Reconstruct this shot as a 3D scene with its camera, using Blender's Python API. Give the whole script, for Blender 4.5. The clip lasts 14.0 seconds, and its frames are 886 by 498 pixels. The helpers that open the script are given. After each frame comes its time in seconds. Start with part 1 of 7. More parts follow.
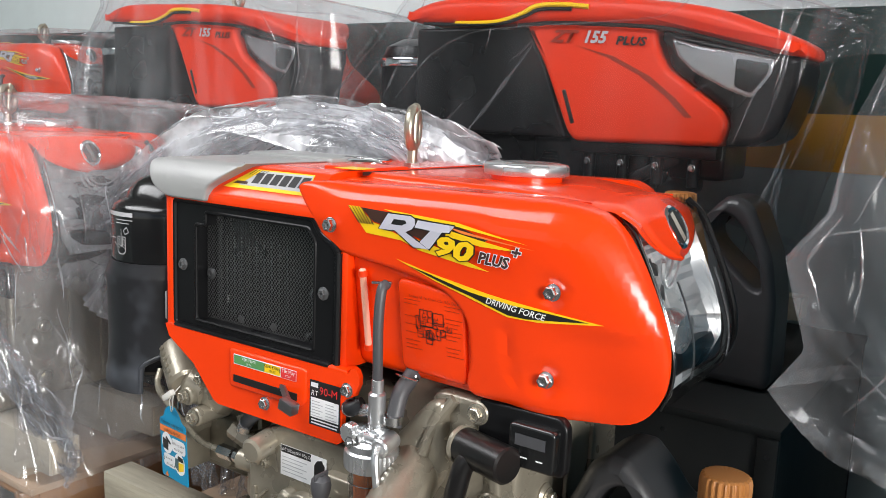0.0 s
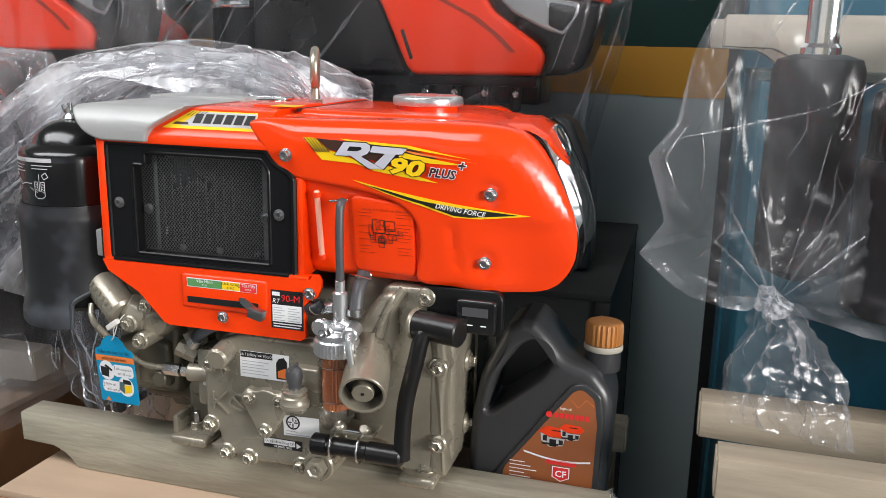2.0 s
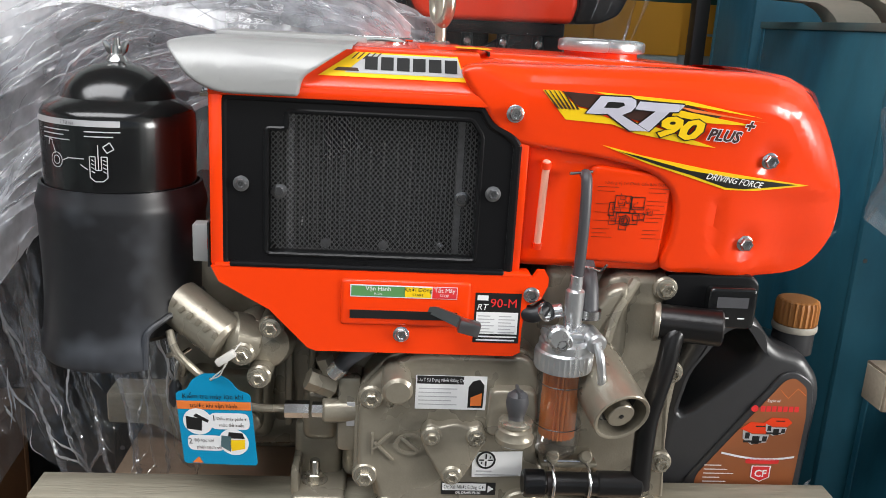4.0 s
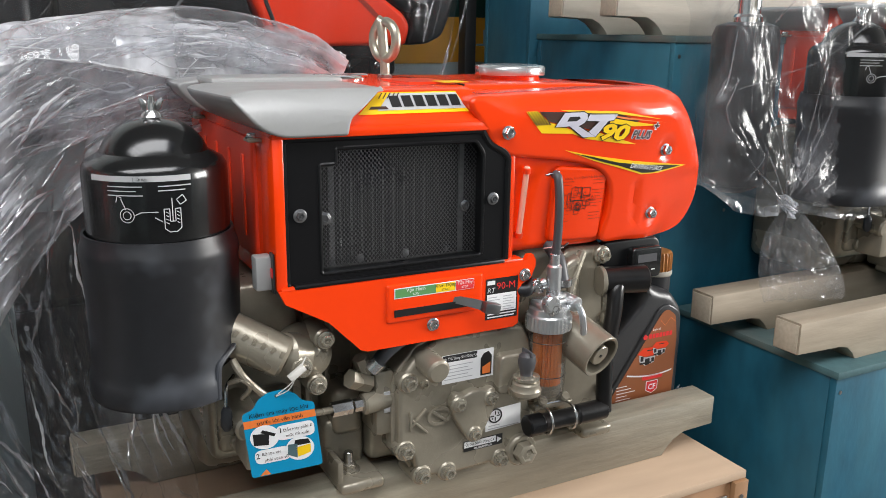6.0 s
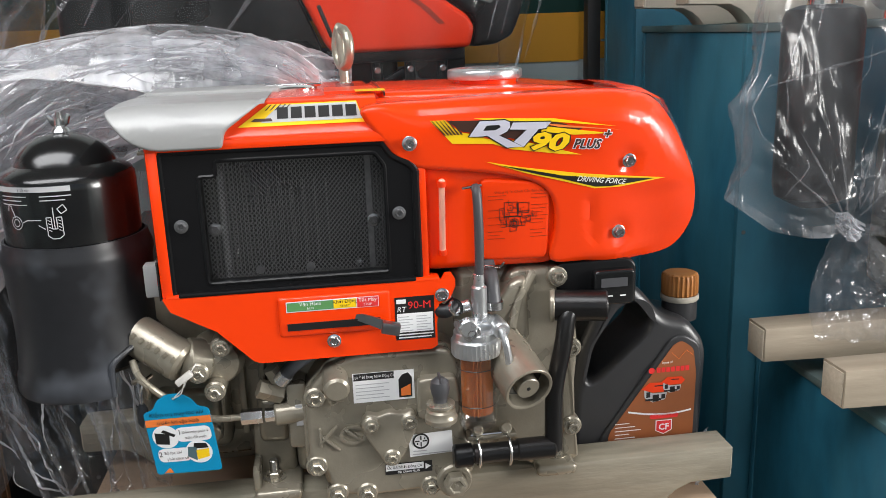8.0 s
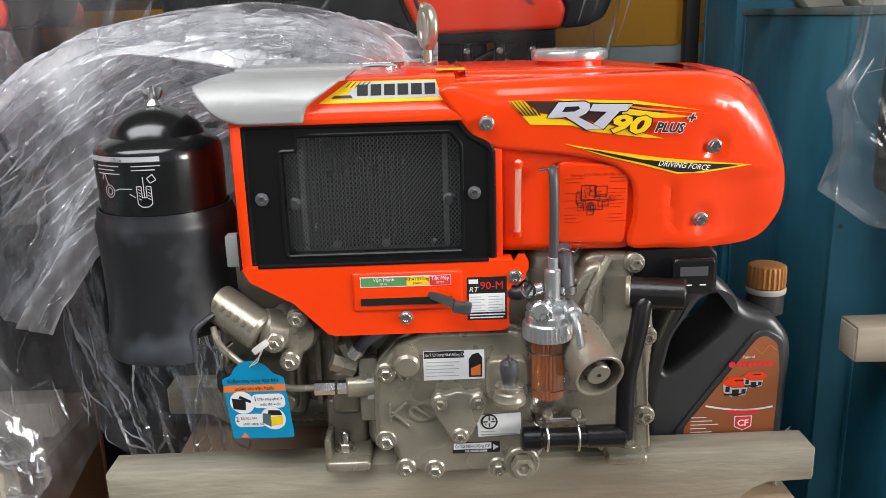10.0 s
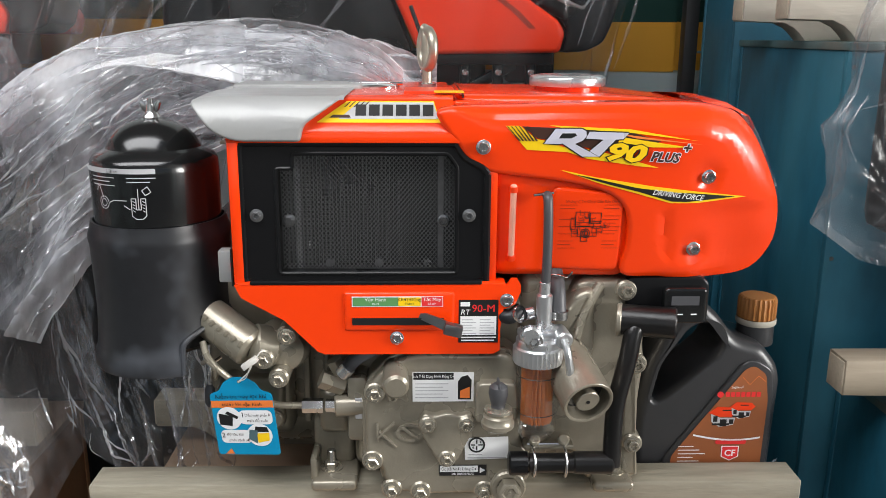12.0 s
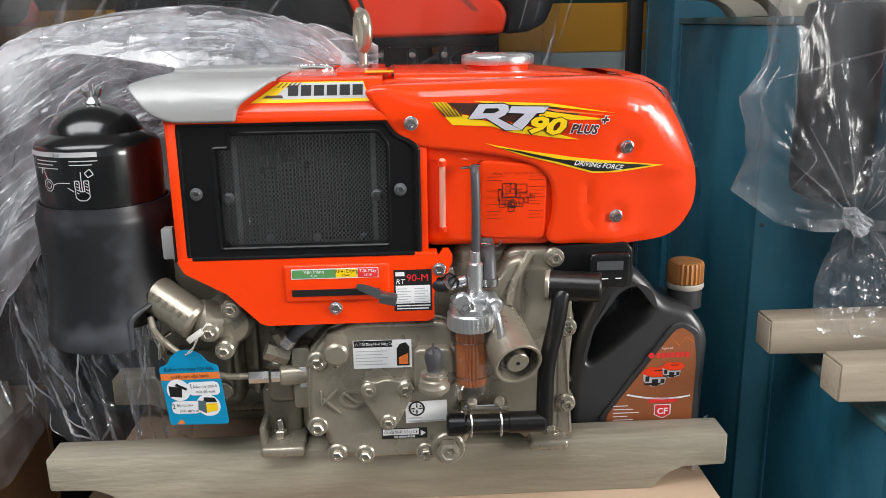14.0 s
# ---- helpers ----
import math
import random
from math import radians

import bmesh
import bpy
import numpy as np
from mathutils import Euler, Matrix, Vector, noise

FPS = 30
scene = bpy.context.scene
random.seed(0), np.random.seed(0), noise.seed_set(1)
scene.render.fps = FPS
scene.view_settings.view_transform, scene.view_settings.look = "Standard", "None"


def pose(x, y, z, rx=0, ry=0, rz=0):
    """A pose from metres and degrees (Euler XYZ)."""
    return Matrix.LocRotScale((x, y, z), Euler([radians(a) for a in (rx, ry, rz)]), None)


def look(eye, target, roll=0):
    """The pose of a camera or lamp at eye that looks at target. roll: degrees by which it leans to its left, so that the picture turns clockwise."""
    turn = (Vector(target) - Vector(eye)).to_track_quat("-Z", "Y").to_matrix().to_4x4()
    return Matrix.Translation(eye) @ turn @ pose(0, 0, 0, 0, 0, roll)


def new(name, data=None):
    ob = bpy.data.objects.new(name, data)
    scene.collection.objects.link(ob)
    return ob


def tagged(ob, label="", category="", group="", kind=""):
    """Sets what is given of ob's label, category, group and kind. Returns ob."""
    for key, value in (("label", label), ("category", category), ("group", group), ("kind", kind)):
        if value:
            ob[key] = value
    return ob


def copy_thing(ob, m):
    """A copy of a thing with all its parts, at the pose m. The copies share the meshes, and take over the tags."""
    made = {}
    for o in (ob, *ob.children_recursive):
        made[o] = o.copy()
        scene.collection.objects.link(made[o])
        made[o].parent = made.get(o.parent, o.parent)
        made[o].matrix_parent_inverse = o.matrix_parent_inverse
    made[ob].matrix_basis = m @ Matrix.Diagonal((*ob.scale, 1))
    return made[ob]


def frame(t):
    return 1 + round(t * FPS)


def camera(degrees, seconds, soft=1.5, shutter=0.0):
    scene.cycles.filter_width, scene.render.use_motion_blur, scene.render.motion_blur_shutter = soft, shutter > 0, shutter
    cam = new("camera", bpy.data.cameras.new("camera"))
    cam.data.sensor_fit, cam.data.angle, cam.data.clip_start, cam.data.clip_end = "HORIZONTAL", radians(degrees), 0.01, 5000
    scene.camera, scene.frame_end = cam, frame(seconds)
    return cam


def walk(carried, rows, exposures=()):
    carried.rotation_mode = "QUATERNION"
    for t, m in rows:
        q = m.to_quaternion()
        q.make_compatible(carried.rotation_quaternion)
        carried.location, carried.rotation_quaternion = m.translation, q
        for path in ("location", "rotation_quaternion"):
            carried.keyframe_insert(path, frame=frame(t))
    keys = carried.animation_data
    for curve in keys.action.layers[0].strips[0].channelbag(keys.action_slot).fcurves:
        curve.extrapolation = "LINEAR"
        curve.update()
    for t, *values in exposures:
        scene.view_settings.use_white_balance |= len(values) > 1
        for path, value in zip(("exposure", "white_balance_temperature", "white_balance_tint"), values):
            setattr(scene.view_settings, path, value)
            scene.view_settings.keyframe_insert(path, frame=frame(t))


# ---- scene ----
cam = camera(55.4, 14.0, 0.75)
PATH = [
    (0, (0.676, -0.633, 1.47), (-0.455, 0.985, 1.15), 2.4),
    (0.5, (0.65, -0.784, 1.472), (-0.328, 0.928, 1.136), 1.7),
    (1, (0.596, -0.85, 1.475), (-0.287, 0.907, 1.11), 0.4),
    (1.5, (0.585, -0.876, 1.468), (-0.186, 0.895, 0.949), -0.9),
    (2, (0.558, -0.912, 1.477), (0.011, 0.956, 1.02), 1.2),
    (2.5, (0.493, -0.886, 1.453), (0.032, 0.989, 0.933), 1.9),
    (3, (0.351, -0.792, 1.419), (-0.009, 1.088, 0.841), 2.3),
    (3.5, (0.195, -0.734, 1.426), (-0.035, 1.174, 0.874), 1.5),
    (4, (-0.023, -0.754, 1.428), (0.126, 1.171, 0.908), 3.3),
    (4.2, (-0.101, -0.752, 1.426), (0.181, 1.153, 0.887), 3.8),
    (6.3, (-0.418, -0.838, 1.463), (0.5, 0.867, 0.966), 0.5),
    (6.5, (-0.39, -0.862, 1.462), (0.464, 0.882, 0.981), 0.8),
    (6.7, (-0.344, -0.875, 1.46), (0.445, 0.903, 0.994), 0.2),
    (6.9, (-0.279, -0.886, 1.465), (0.347, 0.956, 1.001), -1.2),
    (7, (-0.238, -0.889, 1.464), (0.299, 0.983, 1.007), -1.7),
    (7.2, (-0.149, -0.887, 1.472), (0.285, 1.009, 1.008), -1.3),
    (9.3, (0.055, -0.886, 1.458), (0.169, 1.037, 0.92), -3.4),
    (9.5, (0.048, -0.889, 1.459), (0.14, 1.035, 0.921), -2.7),
    (10, (0.029, -0.889, 1.461), (0.06, 1.039, 0.931), -1.7),
    (10.5, (0.025, -0.891, 1.468), (0.055, 1.041, 0.953), -0.5),
    (11, (0.025, -0.89, 1.464), (0.063, 1.045, 0.961), -0.1),
    (11.5, (0.022, -0.886, 1.469), (0.063, 1.049, 0.966), 0.2),
    (12, (0.027, -0.888, 1.468), (0.079, 1.049, 0.973), 0.3),
    (12.5, (0.03, -0.889, 1.47), (0.082, 1.05, 0.982), 0.2),
    (13, (0.024, -0.892, 1.464), (0.064, 1.047, 0.975), 0.3),
    (13.5, (0.038, -0.937, 1.473), (0.075, 0.999, 0.972), -0.4),
    (14, (0.08, -0.939, 1.462), (0.175, 0.989, 0.938), -0.9),
]
walk(cam, [(t, look(eye, target, roll)) for t, eye, target, roll in PATH], [(0.0, 0.0), (14.0, 0.0)])

# ---- light ----
world = bpy.data.worlds.new("sky")
scene.world = world
world.use_nodes = True
_nt = world.node_tree
_sky = _nt.nodes.new("ShaderNodeTexSky")
_sky.sky_type, _sky.sun_disc = "NISHITA", False
_sky.sun_elevation, _sky.sun_rotation = radians(50), radians(200)
_nt.links.new(_sky.outputs[0], _nt.nodes["Background"].inputs[0])
_nt.nodes["Background"].inputs[1].default_value = 0.045


def area_light(name, m, sx, sy, watts, color):
    d = bpy.data.lights.new(name, "AREA")
    d.shape, d.size, d.size_y, d.energy, d.color = "RECTANGLE", sx, sy, watts, color
    ob = new(name, d)
    ob.matrix_world = m
    return ob


# daylight: the door in the east wall and the far shop front; overhead lamp is added
area_light("east_door_daylight", look((4.40, -1.9, 1.95), (0.0, 0.1, 1.2)), 2.2, 1.15, 262, (1.0, 0.985, 0.96))
# added overhead fill; no roof light is known here
area_light("overhead_fill", look((-1.0, -1.05, 2.99), (-1.0, -1.05, 0.0)), 2.8, 1.1, 82, (0.97, 0.98, 1.0))
area_light("shopfront_daylight", look((-0.6, -3.4, 2.0), (-0.6, 0.5, 1.5)), 3.0, 1.6, 6, (1.0, 0.98, 0.95))


# ---- materials ----
def material(name, color, rough=0.5, metal=0.0, spread=0.12, scale=40.0, bump=0.0, bump_scale=200.0, coat=0.0,
             spec=0.5, stain_or_sheen=None, stain_or_sheen_amount=0.0, stretch=(1, 1, 1), wear=0.1):
    """A painted, moulded or sawn surface: colour and roughness vary at two scales, with a fine relief."""
    m = bpy.data.materials.new(name)
    m.use_nodes = True
    n, l = m.node_tree.nodes, m.node_tree.links
    b = n["Principled BSDF"]
    co = n.new("ShaderNodeTexCoord")
    mp = n.new("ShaderNodeMapping")
    mp.inputs["Scale"].default_value = stretch
    l.new(co.outputs["Object"], mp.inputs[0])

    def tex(s, detail=4.0):
        t = n.new("ShaderNodeTexNoise")
        t.inputs["Scale"].default_value, t.inputs["Detail"].default_value = s, detail
        l.new(mp.outputs[0], t.inputs["Vector"])
        return t.outputs[0]

    fine, broad = tex(scale), tex(scale * 0.13, 3.0)
    mix = n.new("ShaderNodeMix")
    mix.data_type = "RGBA"
    lo = tuple(c * (1 - spread) for c in color)
    hi = tuple(min(1.0, c * (1 + spread)) for c in color)
    mix.inputs[6].default_value, mix.inputs[7].default_value = (*lo, 1), (*hi, 1)
    l.new(fine, mix.inputs[0])
    out = mix.outputs[2]
    if stain_or_sheen:
        ramp = n.new("ShaderNodeValToRGB")
        ramp.color_ramp.elements[0].position, ramp.color_ramp.elements[1].position = 0.5, 0.72
        ramp.color_ramp.elements[1].color = (stain_or_sheen_amount,) * 3 + (1,)
        l.new(broad, ramp.inputs[0])
        mix2 = n.new("ShaderNodeMix")
        mix2.data_type = "RGBA"
        mix2.inputs[7].default_value = (*stain_or_sheen, 1)
        l.new(ramp.outputs[0], mix2.inputs[0])
        l.new(out, mix2.inputs[6])
        out = mix2.outputs[2]
    l.new(out, b.inputs["Base Color"])
    rr = n.new("ShaderNodeMapRange")
    rr.inputs["To Min"].default_value, rr.inputs["To Max"].default_value = max(0.02, rough - wear), min(1.0, rough + wear)
    l.new(broad, rr.inputs[0])
    l.new(rr.outputs[0], b.inputs["Roughness"])
    b.inputs["Metallic"].default_value = metal
    b.inputs["Coat Weight"].default_value = coat
    b.inputs["Coat Roughness"].default_value = 0.10
    b.inputs["Specular IOR Level"].default_value = spec
    if bump:
        bp = n.new("ShaderNodeBump")
        bp.inputs["Strength"].default_value, bp.inputs["Distance"].default_value = bump, 0.002
        l.new(tex(bump_scale, 3.0), bp.inputs["Height"])
        l.new(bp.outputs[0], b.inputs["Normal"])
    return m


def film(name, haze, gloss_rough=0.1, cloud=30.0, shine=0.10, crease=16.0, edge=0.36, bump=0.55):
    """Clear polythene: mostly see-through, a little milky, glossy on its wrinkles."""
    m = bpy.data.materials.new(name)
    m.use_nodes = True
    n, l = m.node_tree.nodes, m.node_tree.links
    n.remove(n["Principled BSDF"])
    out = n["Material Output"]
    co = n.new("ShaderNodeTexCoord")
    tr = n.new("ShaderNodeBsdfTransparent")
    tr.inputs[0].default_value = (0.95, 0.95, 0.96, 1)
    df = n.new("ShaderNodeBsdfDiffuse")
    df.inputs[0].default_value = (0.86, 0.87, 0.90, 1)
    tl = n.new("ShaderNodeBsdfTranslucent")
    tl.inputs[0].default_value = (0.86, 0.87, 0.90, 1)
    both = n.new("ShaderNodeMixShader")
    both.inputs[0].default_value = 0.45
    l.new(df.outputs[0], both.inputs[1]), l.new(tl.outputs[0], both.inputs[2])
    ns = n.new("ShaderNodeTexNoise")
    ns.inputs["Scale"].default_value, ns.inputs["Detail"].default_value = cloud, 5.0
    sq = n.new("ShaderNodeMapping")
    sq.inputs["Scale"].default_value, sq.inputs["Rotation"].default_value = (1.3, 1.3, 0.35), (0.3, 0.35, 0.2)
    l.new(co.outputs["Object"], sq.inputs[0])
    l.new(sq.outputs[0], ns.inputs["Vector"])
    mr = n.new("ShaderNodeMapRange")
    mr.inputs["From Min"].default_value, mr.inputs["From Max"].default_value = 0.42, 0.80
    mr.inputs["To Min"].default_value, mr.inputs["To Max"].default_value = haze * 0.45, haze * 3.4
    l.new(ns.outputs[0], mr.inputs[0])
    base = n.new("ShaderNodeMixShader")
    l.new(mr.outputs[0], base.inputs[0]), l.new(tr.outputs[0], base.inputs[1]), l.new(both.outputs[0], base.inputs[2])
    gl = n.new("ShaderNodeBsdfGlossy")
    gl.inputs["Roughness"].default_value = gloss_rough
    cr = n.new("ShaderNodeTexNoise")
    cr.noise_type = "RIDGED_MULTIFRACTAL"
    cr.inputs["Scale"].default_value, cr.inputs["Detail"].default_value = crease, 2.5
    l.new(sq.outputs[0], cr.inputs["Vector"])
    cf = n.new("ShaderNodeTexNoise")
    cf.noise_type = "RIDGED_MULTIFRACTAL"
    cf.inputs["Scale"].default_value, cf.inputs["Detail"].default_value = crease * 3.3, 2.0
    l.new(sq.outputs[0], cf.inputs["Vector"])
    both_cr = n.new("ShaderNodeMath")
    both_cr.operation, both_cr.inputs[1].default_value = "MULTIPLY_ADD", 0.28
    l.new(cf.outputs[0], both_cr.inputs[0]), l.new(cr.outputs[0], both_cr.inputs[2])
    bp = n.new("ShaderNodeBump")
    bp.inputs["Strength"].default_value, bp.inputs["Distance"].default_value = bump, 0.009
    l.new(both_cr.outputs[0], bp.inputs["Height"])
    fr = n.new("ShaderNodeLayerWeight")
    fr.inputs[0].default_value = 0.5
    for node in (gl, fr):
        l.new(bp.outputs[0], node.inputs["Normal"])
    pw = n.new("ShaderNodeMath")
    pw.operation = "POWER"
    pw.inputs[1].default_value = 2.6
    l.new(fr.outputs["Facing"], pw.inputs[0])
    sc = n.new("ShaderNodeMath")
    sc.operation = "MULTIPLY_ADD"
    sc.inputs[1].default_value, sc.inputs[2].default_value = edge, shine
    l.new(pw.outputs[0], sc.inputs[0])
    top = n.new("ShaderNodeMixShader")
    l.new(sc.outputs[0], top.inputs[0]), l.new(base.outputs[0], top.inputs[1]), l.new(gl.outputs[0], top.inputs[2])
    l.new(top.outputs[0], out.inputs[0])
    return m


def glass(name, tint=(1, 1, 1), rough=0.02, clear=0.8, base=0.06):
    m = bpy.data.materials.new(name)
    m.use_nodes = True
    n, l = m.node_tree.nodes, m.node_tree.links
    n.remove(n["Principled BSDF"])
    tr, gl, fr, mx = (n.new("ShaderNode" + k) for k in ("BsdfTransparent", "BsdfGlossy", "LayerWeight", "MixShader"))
    tr.inputs[0].default_value = (*(c * clear + (1 - clear) * 0.75 for c in tint), 1)
    gl.inputs["Roughness"].default_value = rough
    pw = n.new("ShaderNodeMath")
    pw.operation = "POWER"
    pw.inputs[1].default_value = 3.0
    sc = n.new("ShaderNodeMath")
    sc.operation = "MULTIPLY_ADD"
    sc.inputs[1].default_value, sc.inputs[2].default_value = 0.55, base
    l.new(fr.outputs["Facing"], pw.inputs[0]), l.new(pw.outputs[0], sc.inputs[0])
    l.new(sc.outputs[0], mx.inputs[0]), l.new(tr.outputs[0], mx.inputs[1]), l.new(gl.outputs[0], mx.inputs[2])
    l.new(mx.outputs[0], n["Material Output"].inputs[0])
    return m


ORANGE = material("orange_paint", (0.86, 0.047, 0.0025), 0.23, spec=0.35, coat=0.24, spread=0.03, scale=12, bump=0.015, bump_scale=90, wear=0.05)
RED_HOOD = material("red_orange_hood_paint", (0.74, 0.036, 0.005), 0.4, spec=0.3, spread=0.05, scale=20, bump=0.02, bump_scale=90)
ORANGE_FLAT = material("orange_satin_paint", (0.80, 0.045, 0.004), 0.35, coat=0.2, spread=0.04, scale=30, wear=0.06)
RED_SIDE = material("red_side_paint", (0.62, 0.035, 0.008), 0.4, spread=0.06, scale=30)
SILVER = material("silver_grey_plastic", (0.33, 0.33, 0.325), 0.38, metal=0.15, spread=0.03, scale=300, coat=0.1)
BLACK = material("black_enamel", (0.007, 0.0073, 0.0076), 0.22, coat=0.3, spread=0.1, scale=20)
BLACK_SATIN = material("black_satin_paint", (0.0060, 0.0060, 0.0066), 0.30, spec=0.3, spread=0.1, scale=60, bump=0.04, bump_scale=500)
# blue-grey patches stand for dusty smudges and for the rubber's sheen
RUBBER = material("black_rubber", (0.013, 0.0135, 0.0155), 0.42, spec=0.45, spread=0.3, scale=75, stain_or_sheen=(0.11, 0.12, 0.14), stain_or_sheen_amount=0.70, wear=0.14)
HOSE = material("dark_grey_hose", (0.06, 0.06, 0.065), 0.45, spread=0.1, scale=80)
CAST = material("taupe_cast_iron_paint", (0.290, 0.260, 0.203), 0.29, metal=0.42, spread=0.10, scale=130, bump=0.12, bump_scale=420, coat=0.25,
                stain_or_sheen=(0.20, 0.175, 0.135), stain_or_sheen_amount=0.3)
CAST_BOLT = material("taupe_painted_bolt", (0.42, 0.385, 0.315), 0.26, metal=0.75, spread=0.1, scale=150, coat=0.2)
WORN_BLACK = material("worn_black_paint", (0.008, 0.0075, 0.0075), 0.30, spec=0.4, spread=0.2, scale=90, bump=0.10, bump_scale=200, stain_or_sheen=(0.05, 0.03, 0.027), stain_or_sheen_amount=0.35)
ZINC = material("zinc_plated_steel", (0.58, 0.58, 0.58), 0.24, metal=1.0, spread=0.12, scale=200)
EYE_STEEL = material("dull_zinc_steel", (0.45, 0.42, 0.34), 0.36, metal=0.85, spread=0.2, scale=90)
CHROME = material("chrome", (0.8, 0.8, 0.81), 0.1, metal=1.0, spread=0.03, scale=60, wear=0.05)
ALU = material("cast_aluminium", (0.62, 0.63, 0.64), 0.27, metal=0.85, spread=0.1, scale=150, bump=0.05)
PAPER = material("orange_filter_paper", (0.55, 0.17, 0.04), 0.7, spread=0.2, scale=120)
GLASS = glass("clear_bowl", clear=0.96, base=0.08)
LENS = glass("headlight_lens", clear=0.95, base=0.10)
LAMP_GREY = material("grey_lamp_moulding", (0.42, 0.43, 0.45), 0.26, metal=0.5, spread=0.1, scale=30, bump=0.1, bump_scale=40)
REFLECTOR = material("headlight_reflector", (0.88, 0.90, 0.91), 0.22, metal=0.55, spread=0.08, scale=30, bump=0.25, bump_scale=40)
BEAM = material("grey_weathered_timber", (0.29, 0.265, 0.205), 0.55, spread=0.42, scale=75, bump=0.6, bump_scale=200, stretch=(0.16, 1, 1),
                stain_or_sheen=(0.17, 0.14, 0.10), stain_or_sheen_amount=0.75, wear=0.2)
BEAM_PALE = material("pale_sawn_timber", (0.46, 0.42, 0.35), 0.75, spread=0.18, scale=60, bump=0.3, bump_scale=160, stretch=(0.12, 1, 1),
                     stain_or_sheen=(0.36, 0.31, 0.23), stain_or_sheen_amount=0.5)
# tan timber, its tone taken down for the shade on the right-hand skids
BEAM_TAN_SHADED = material("tan_timber_shaded", (0.36, 0.30, 0.225), 0.75, spread=0.3, scale=60, bump=0.35, bump_scale=160, stretch=(0.14, 1, 1),
                    stain_or_sheen=(0.22, 0.175, 0.12), stain_or_sheen_amount=0.7)
END_GRAIN = material("sawn_end_grain", (0.50, 0.43, 0.33), 0.8, spread=0.2, scale=160, bump=0.3, bump_scale=400)
PLY = material("tan_plywood", (0.31, 0.165, 0.078), 0.65, spread=0.16, scale=40, bump=0.15, bump_scale=150, stretch=(0.15, 1, 1),
               stain_or_sheen=(0.21, 0.10, 0.045), stain_or_sheen_amount=0.6)
PLY_TOP = material("dusty_plywood_top", (0.44, 0.315, 0.215), 0.75, spread=0.14, scale=35, bump=0.15, bump_scale=150, stretch=(0.2, 1, 1),
                   stain_or_sheen=(0.33, 0.22, 0.15), stain_or_sheen_amount=0.5)
BLUE = material("blue_painted_plywood", (0.011, 0.094, 0.148), 0.50, spread=0.35, scale=40, bump=0.2, bump_scale=90, stretch=(1, 1, 0.45),
                stain_or_sheen=(0.045, 0.19, 0.25), stain_or_sheen_amount=0.55)
BLUE_TOP = material("worn_blue_board", (0.06, 0.13, 0.14), 0.7, spread=0.3, scale=40, bump=0.2, bump_scale=120, stain_or_sheen=(0.15, 0.13, 0.10), stain_or_sheen_amount=0.8)
WALL_LOW = material("pale_grey_wall_paint", (0.36, 0.43, 0.43), 0.7, spread=0.05, scale=14, bump=0.1, bump_scale=70, stain_or_sheen=(0.30, 0.35, 0.36), stain_or_sheen_amount=0.4)
WALL_YELLOW = material("ochre_wall_paint", (0.52, 0.25, 0.012), 0.6, spread=0.06, scale=14, bump=0.1, bump_scale=70, stain_or_sheen=(0.42, 0.19, 0.01), stain_or_sheen_amount=0.4)
WALL_GREEN = material("dark_green_wall_paint", (0.0045, 0.030, 0.024), 0.6, spec=0.25, spread=0.12, scale=14, bump=0.1, bump_scale=70)
WALL_WHITE = material("off_white_wall_paint", (0.72, 0.79, 0.79), 0.7, spread=0.05, scale=14, bump=0.1, bump_scale=70)
# tone of the unseen ceiling, kept dark to cut bounced light
UNSEEN_CEILING = material("unseen_ceiling", (0.24, 0.24, 0.235), 0.8, spread=0.05, scale=10)
CONCRETE = material("dusty_concrete", (0.14, 0.133, 0.122), 0.8, spread=0.2, scale=18, bump=0.2, bump_scale=90, stain_or_sheen=(0.11, 0.10, 0.09), stain_or_sheen_amount=0.6)
STEEL_DARK = material("dark_steel_post", (0.012, 0.013, 0.014), 0.5, spread=0.2, scale=30)
RAIL = material("blue_grey_steel", (0.10, 0.17, 0.19), 0.45, metal=0.3, spread=0.2, scale=40)
JUG = material("dark_grey_jug_plastic", (0.036, 0.036, 0.038), 0.34, spread=0.1, scale=60, bump=0.06, bump_scale=350)
JUG_LABEL = material("brown_label", (0.29, 0.092, 0.032), 0.4, spread=0.2, scale=12, stain_or_sheen=(0.36, 0.13, 0.04), stain_or_sheen_amount=0.8)
JUG_CAP = material("ochre_plastic_cap", (0.47, 0.19, 0.05), 0.42, spread=0.08, scale=40)
TAG_BLUE = material("blue_card", (0.0, 0.26, 0.48), 0.35, spread=0.04, scale=60)
TAG_ORANGE = material("orange_print", (0.80, 0.20, 0.04), 0.4, spread=0.03)
WHITE = material("white_print", (0.80, 0.80, 0.80), 0.4, spread=0.03)
GREY_PRINT = material("grey_print", (0.45, 0.45, 0.46), 0.4, spread=0.03)
LILAC = material("silver_print", (0.62, 0.61, 0.70), 0.28, metal=0.2, spread=0.03)
INK = material("black_print", (0.012, 0.012, 0.012), 0.35, spread=0.05)
DARK_BROWN = material("dark_brown_print", (0.05, 0.022, 0.016), 0.3, spread=0.05)
YELLOW = material("yellow_print", (0.90, 0.58, 0.01), 0.3, spread=0.02)
GREEN = material("green_print", (0.10, 0.27, 0.09), 0.35, spread=0.03)
RED = material("red_print", (0.72, 0.03, 0.03), 0.35, spread=0.03)
LINE_RED = material("dark_red_print", (0.28, 0.02, 0.003), 0.35, spread=0.03)
NYLON = material("milky_nylon", (0.62, 0.60, 0.56), 0.4, spread=0.05)
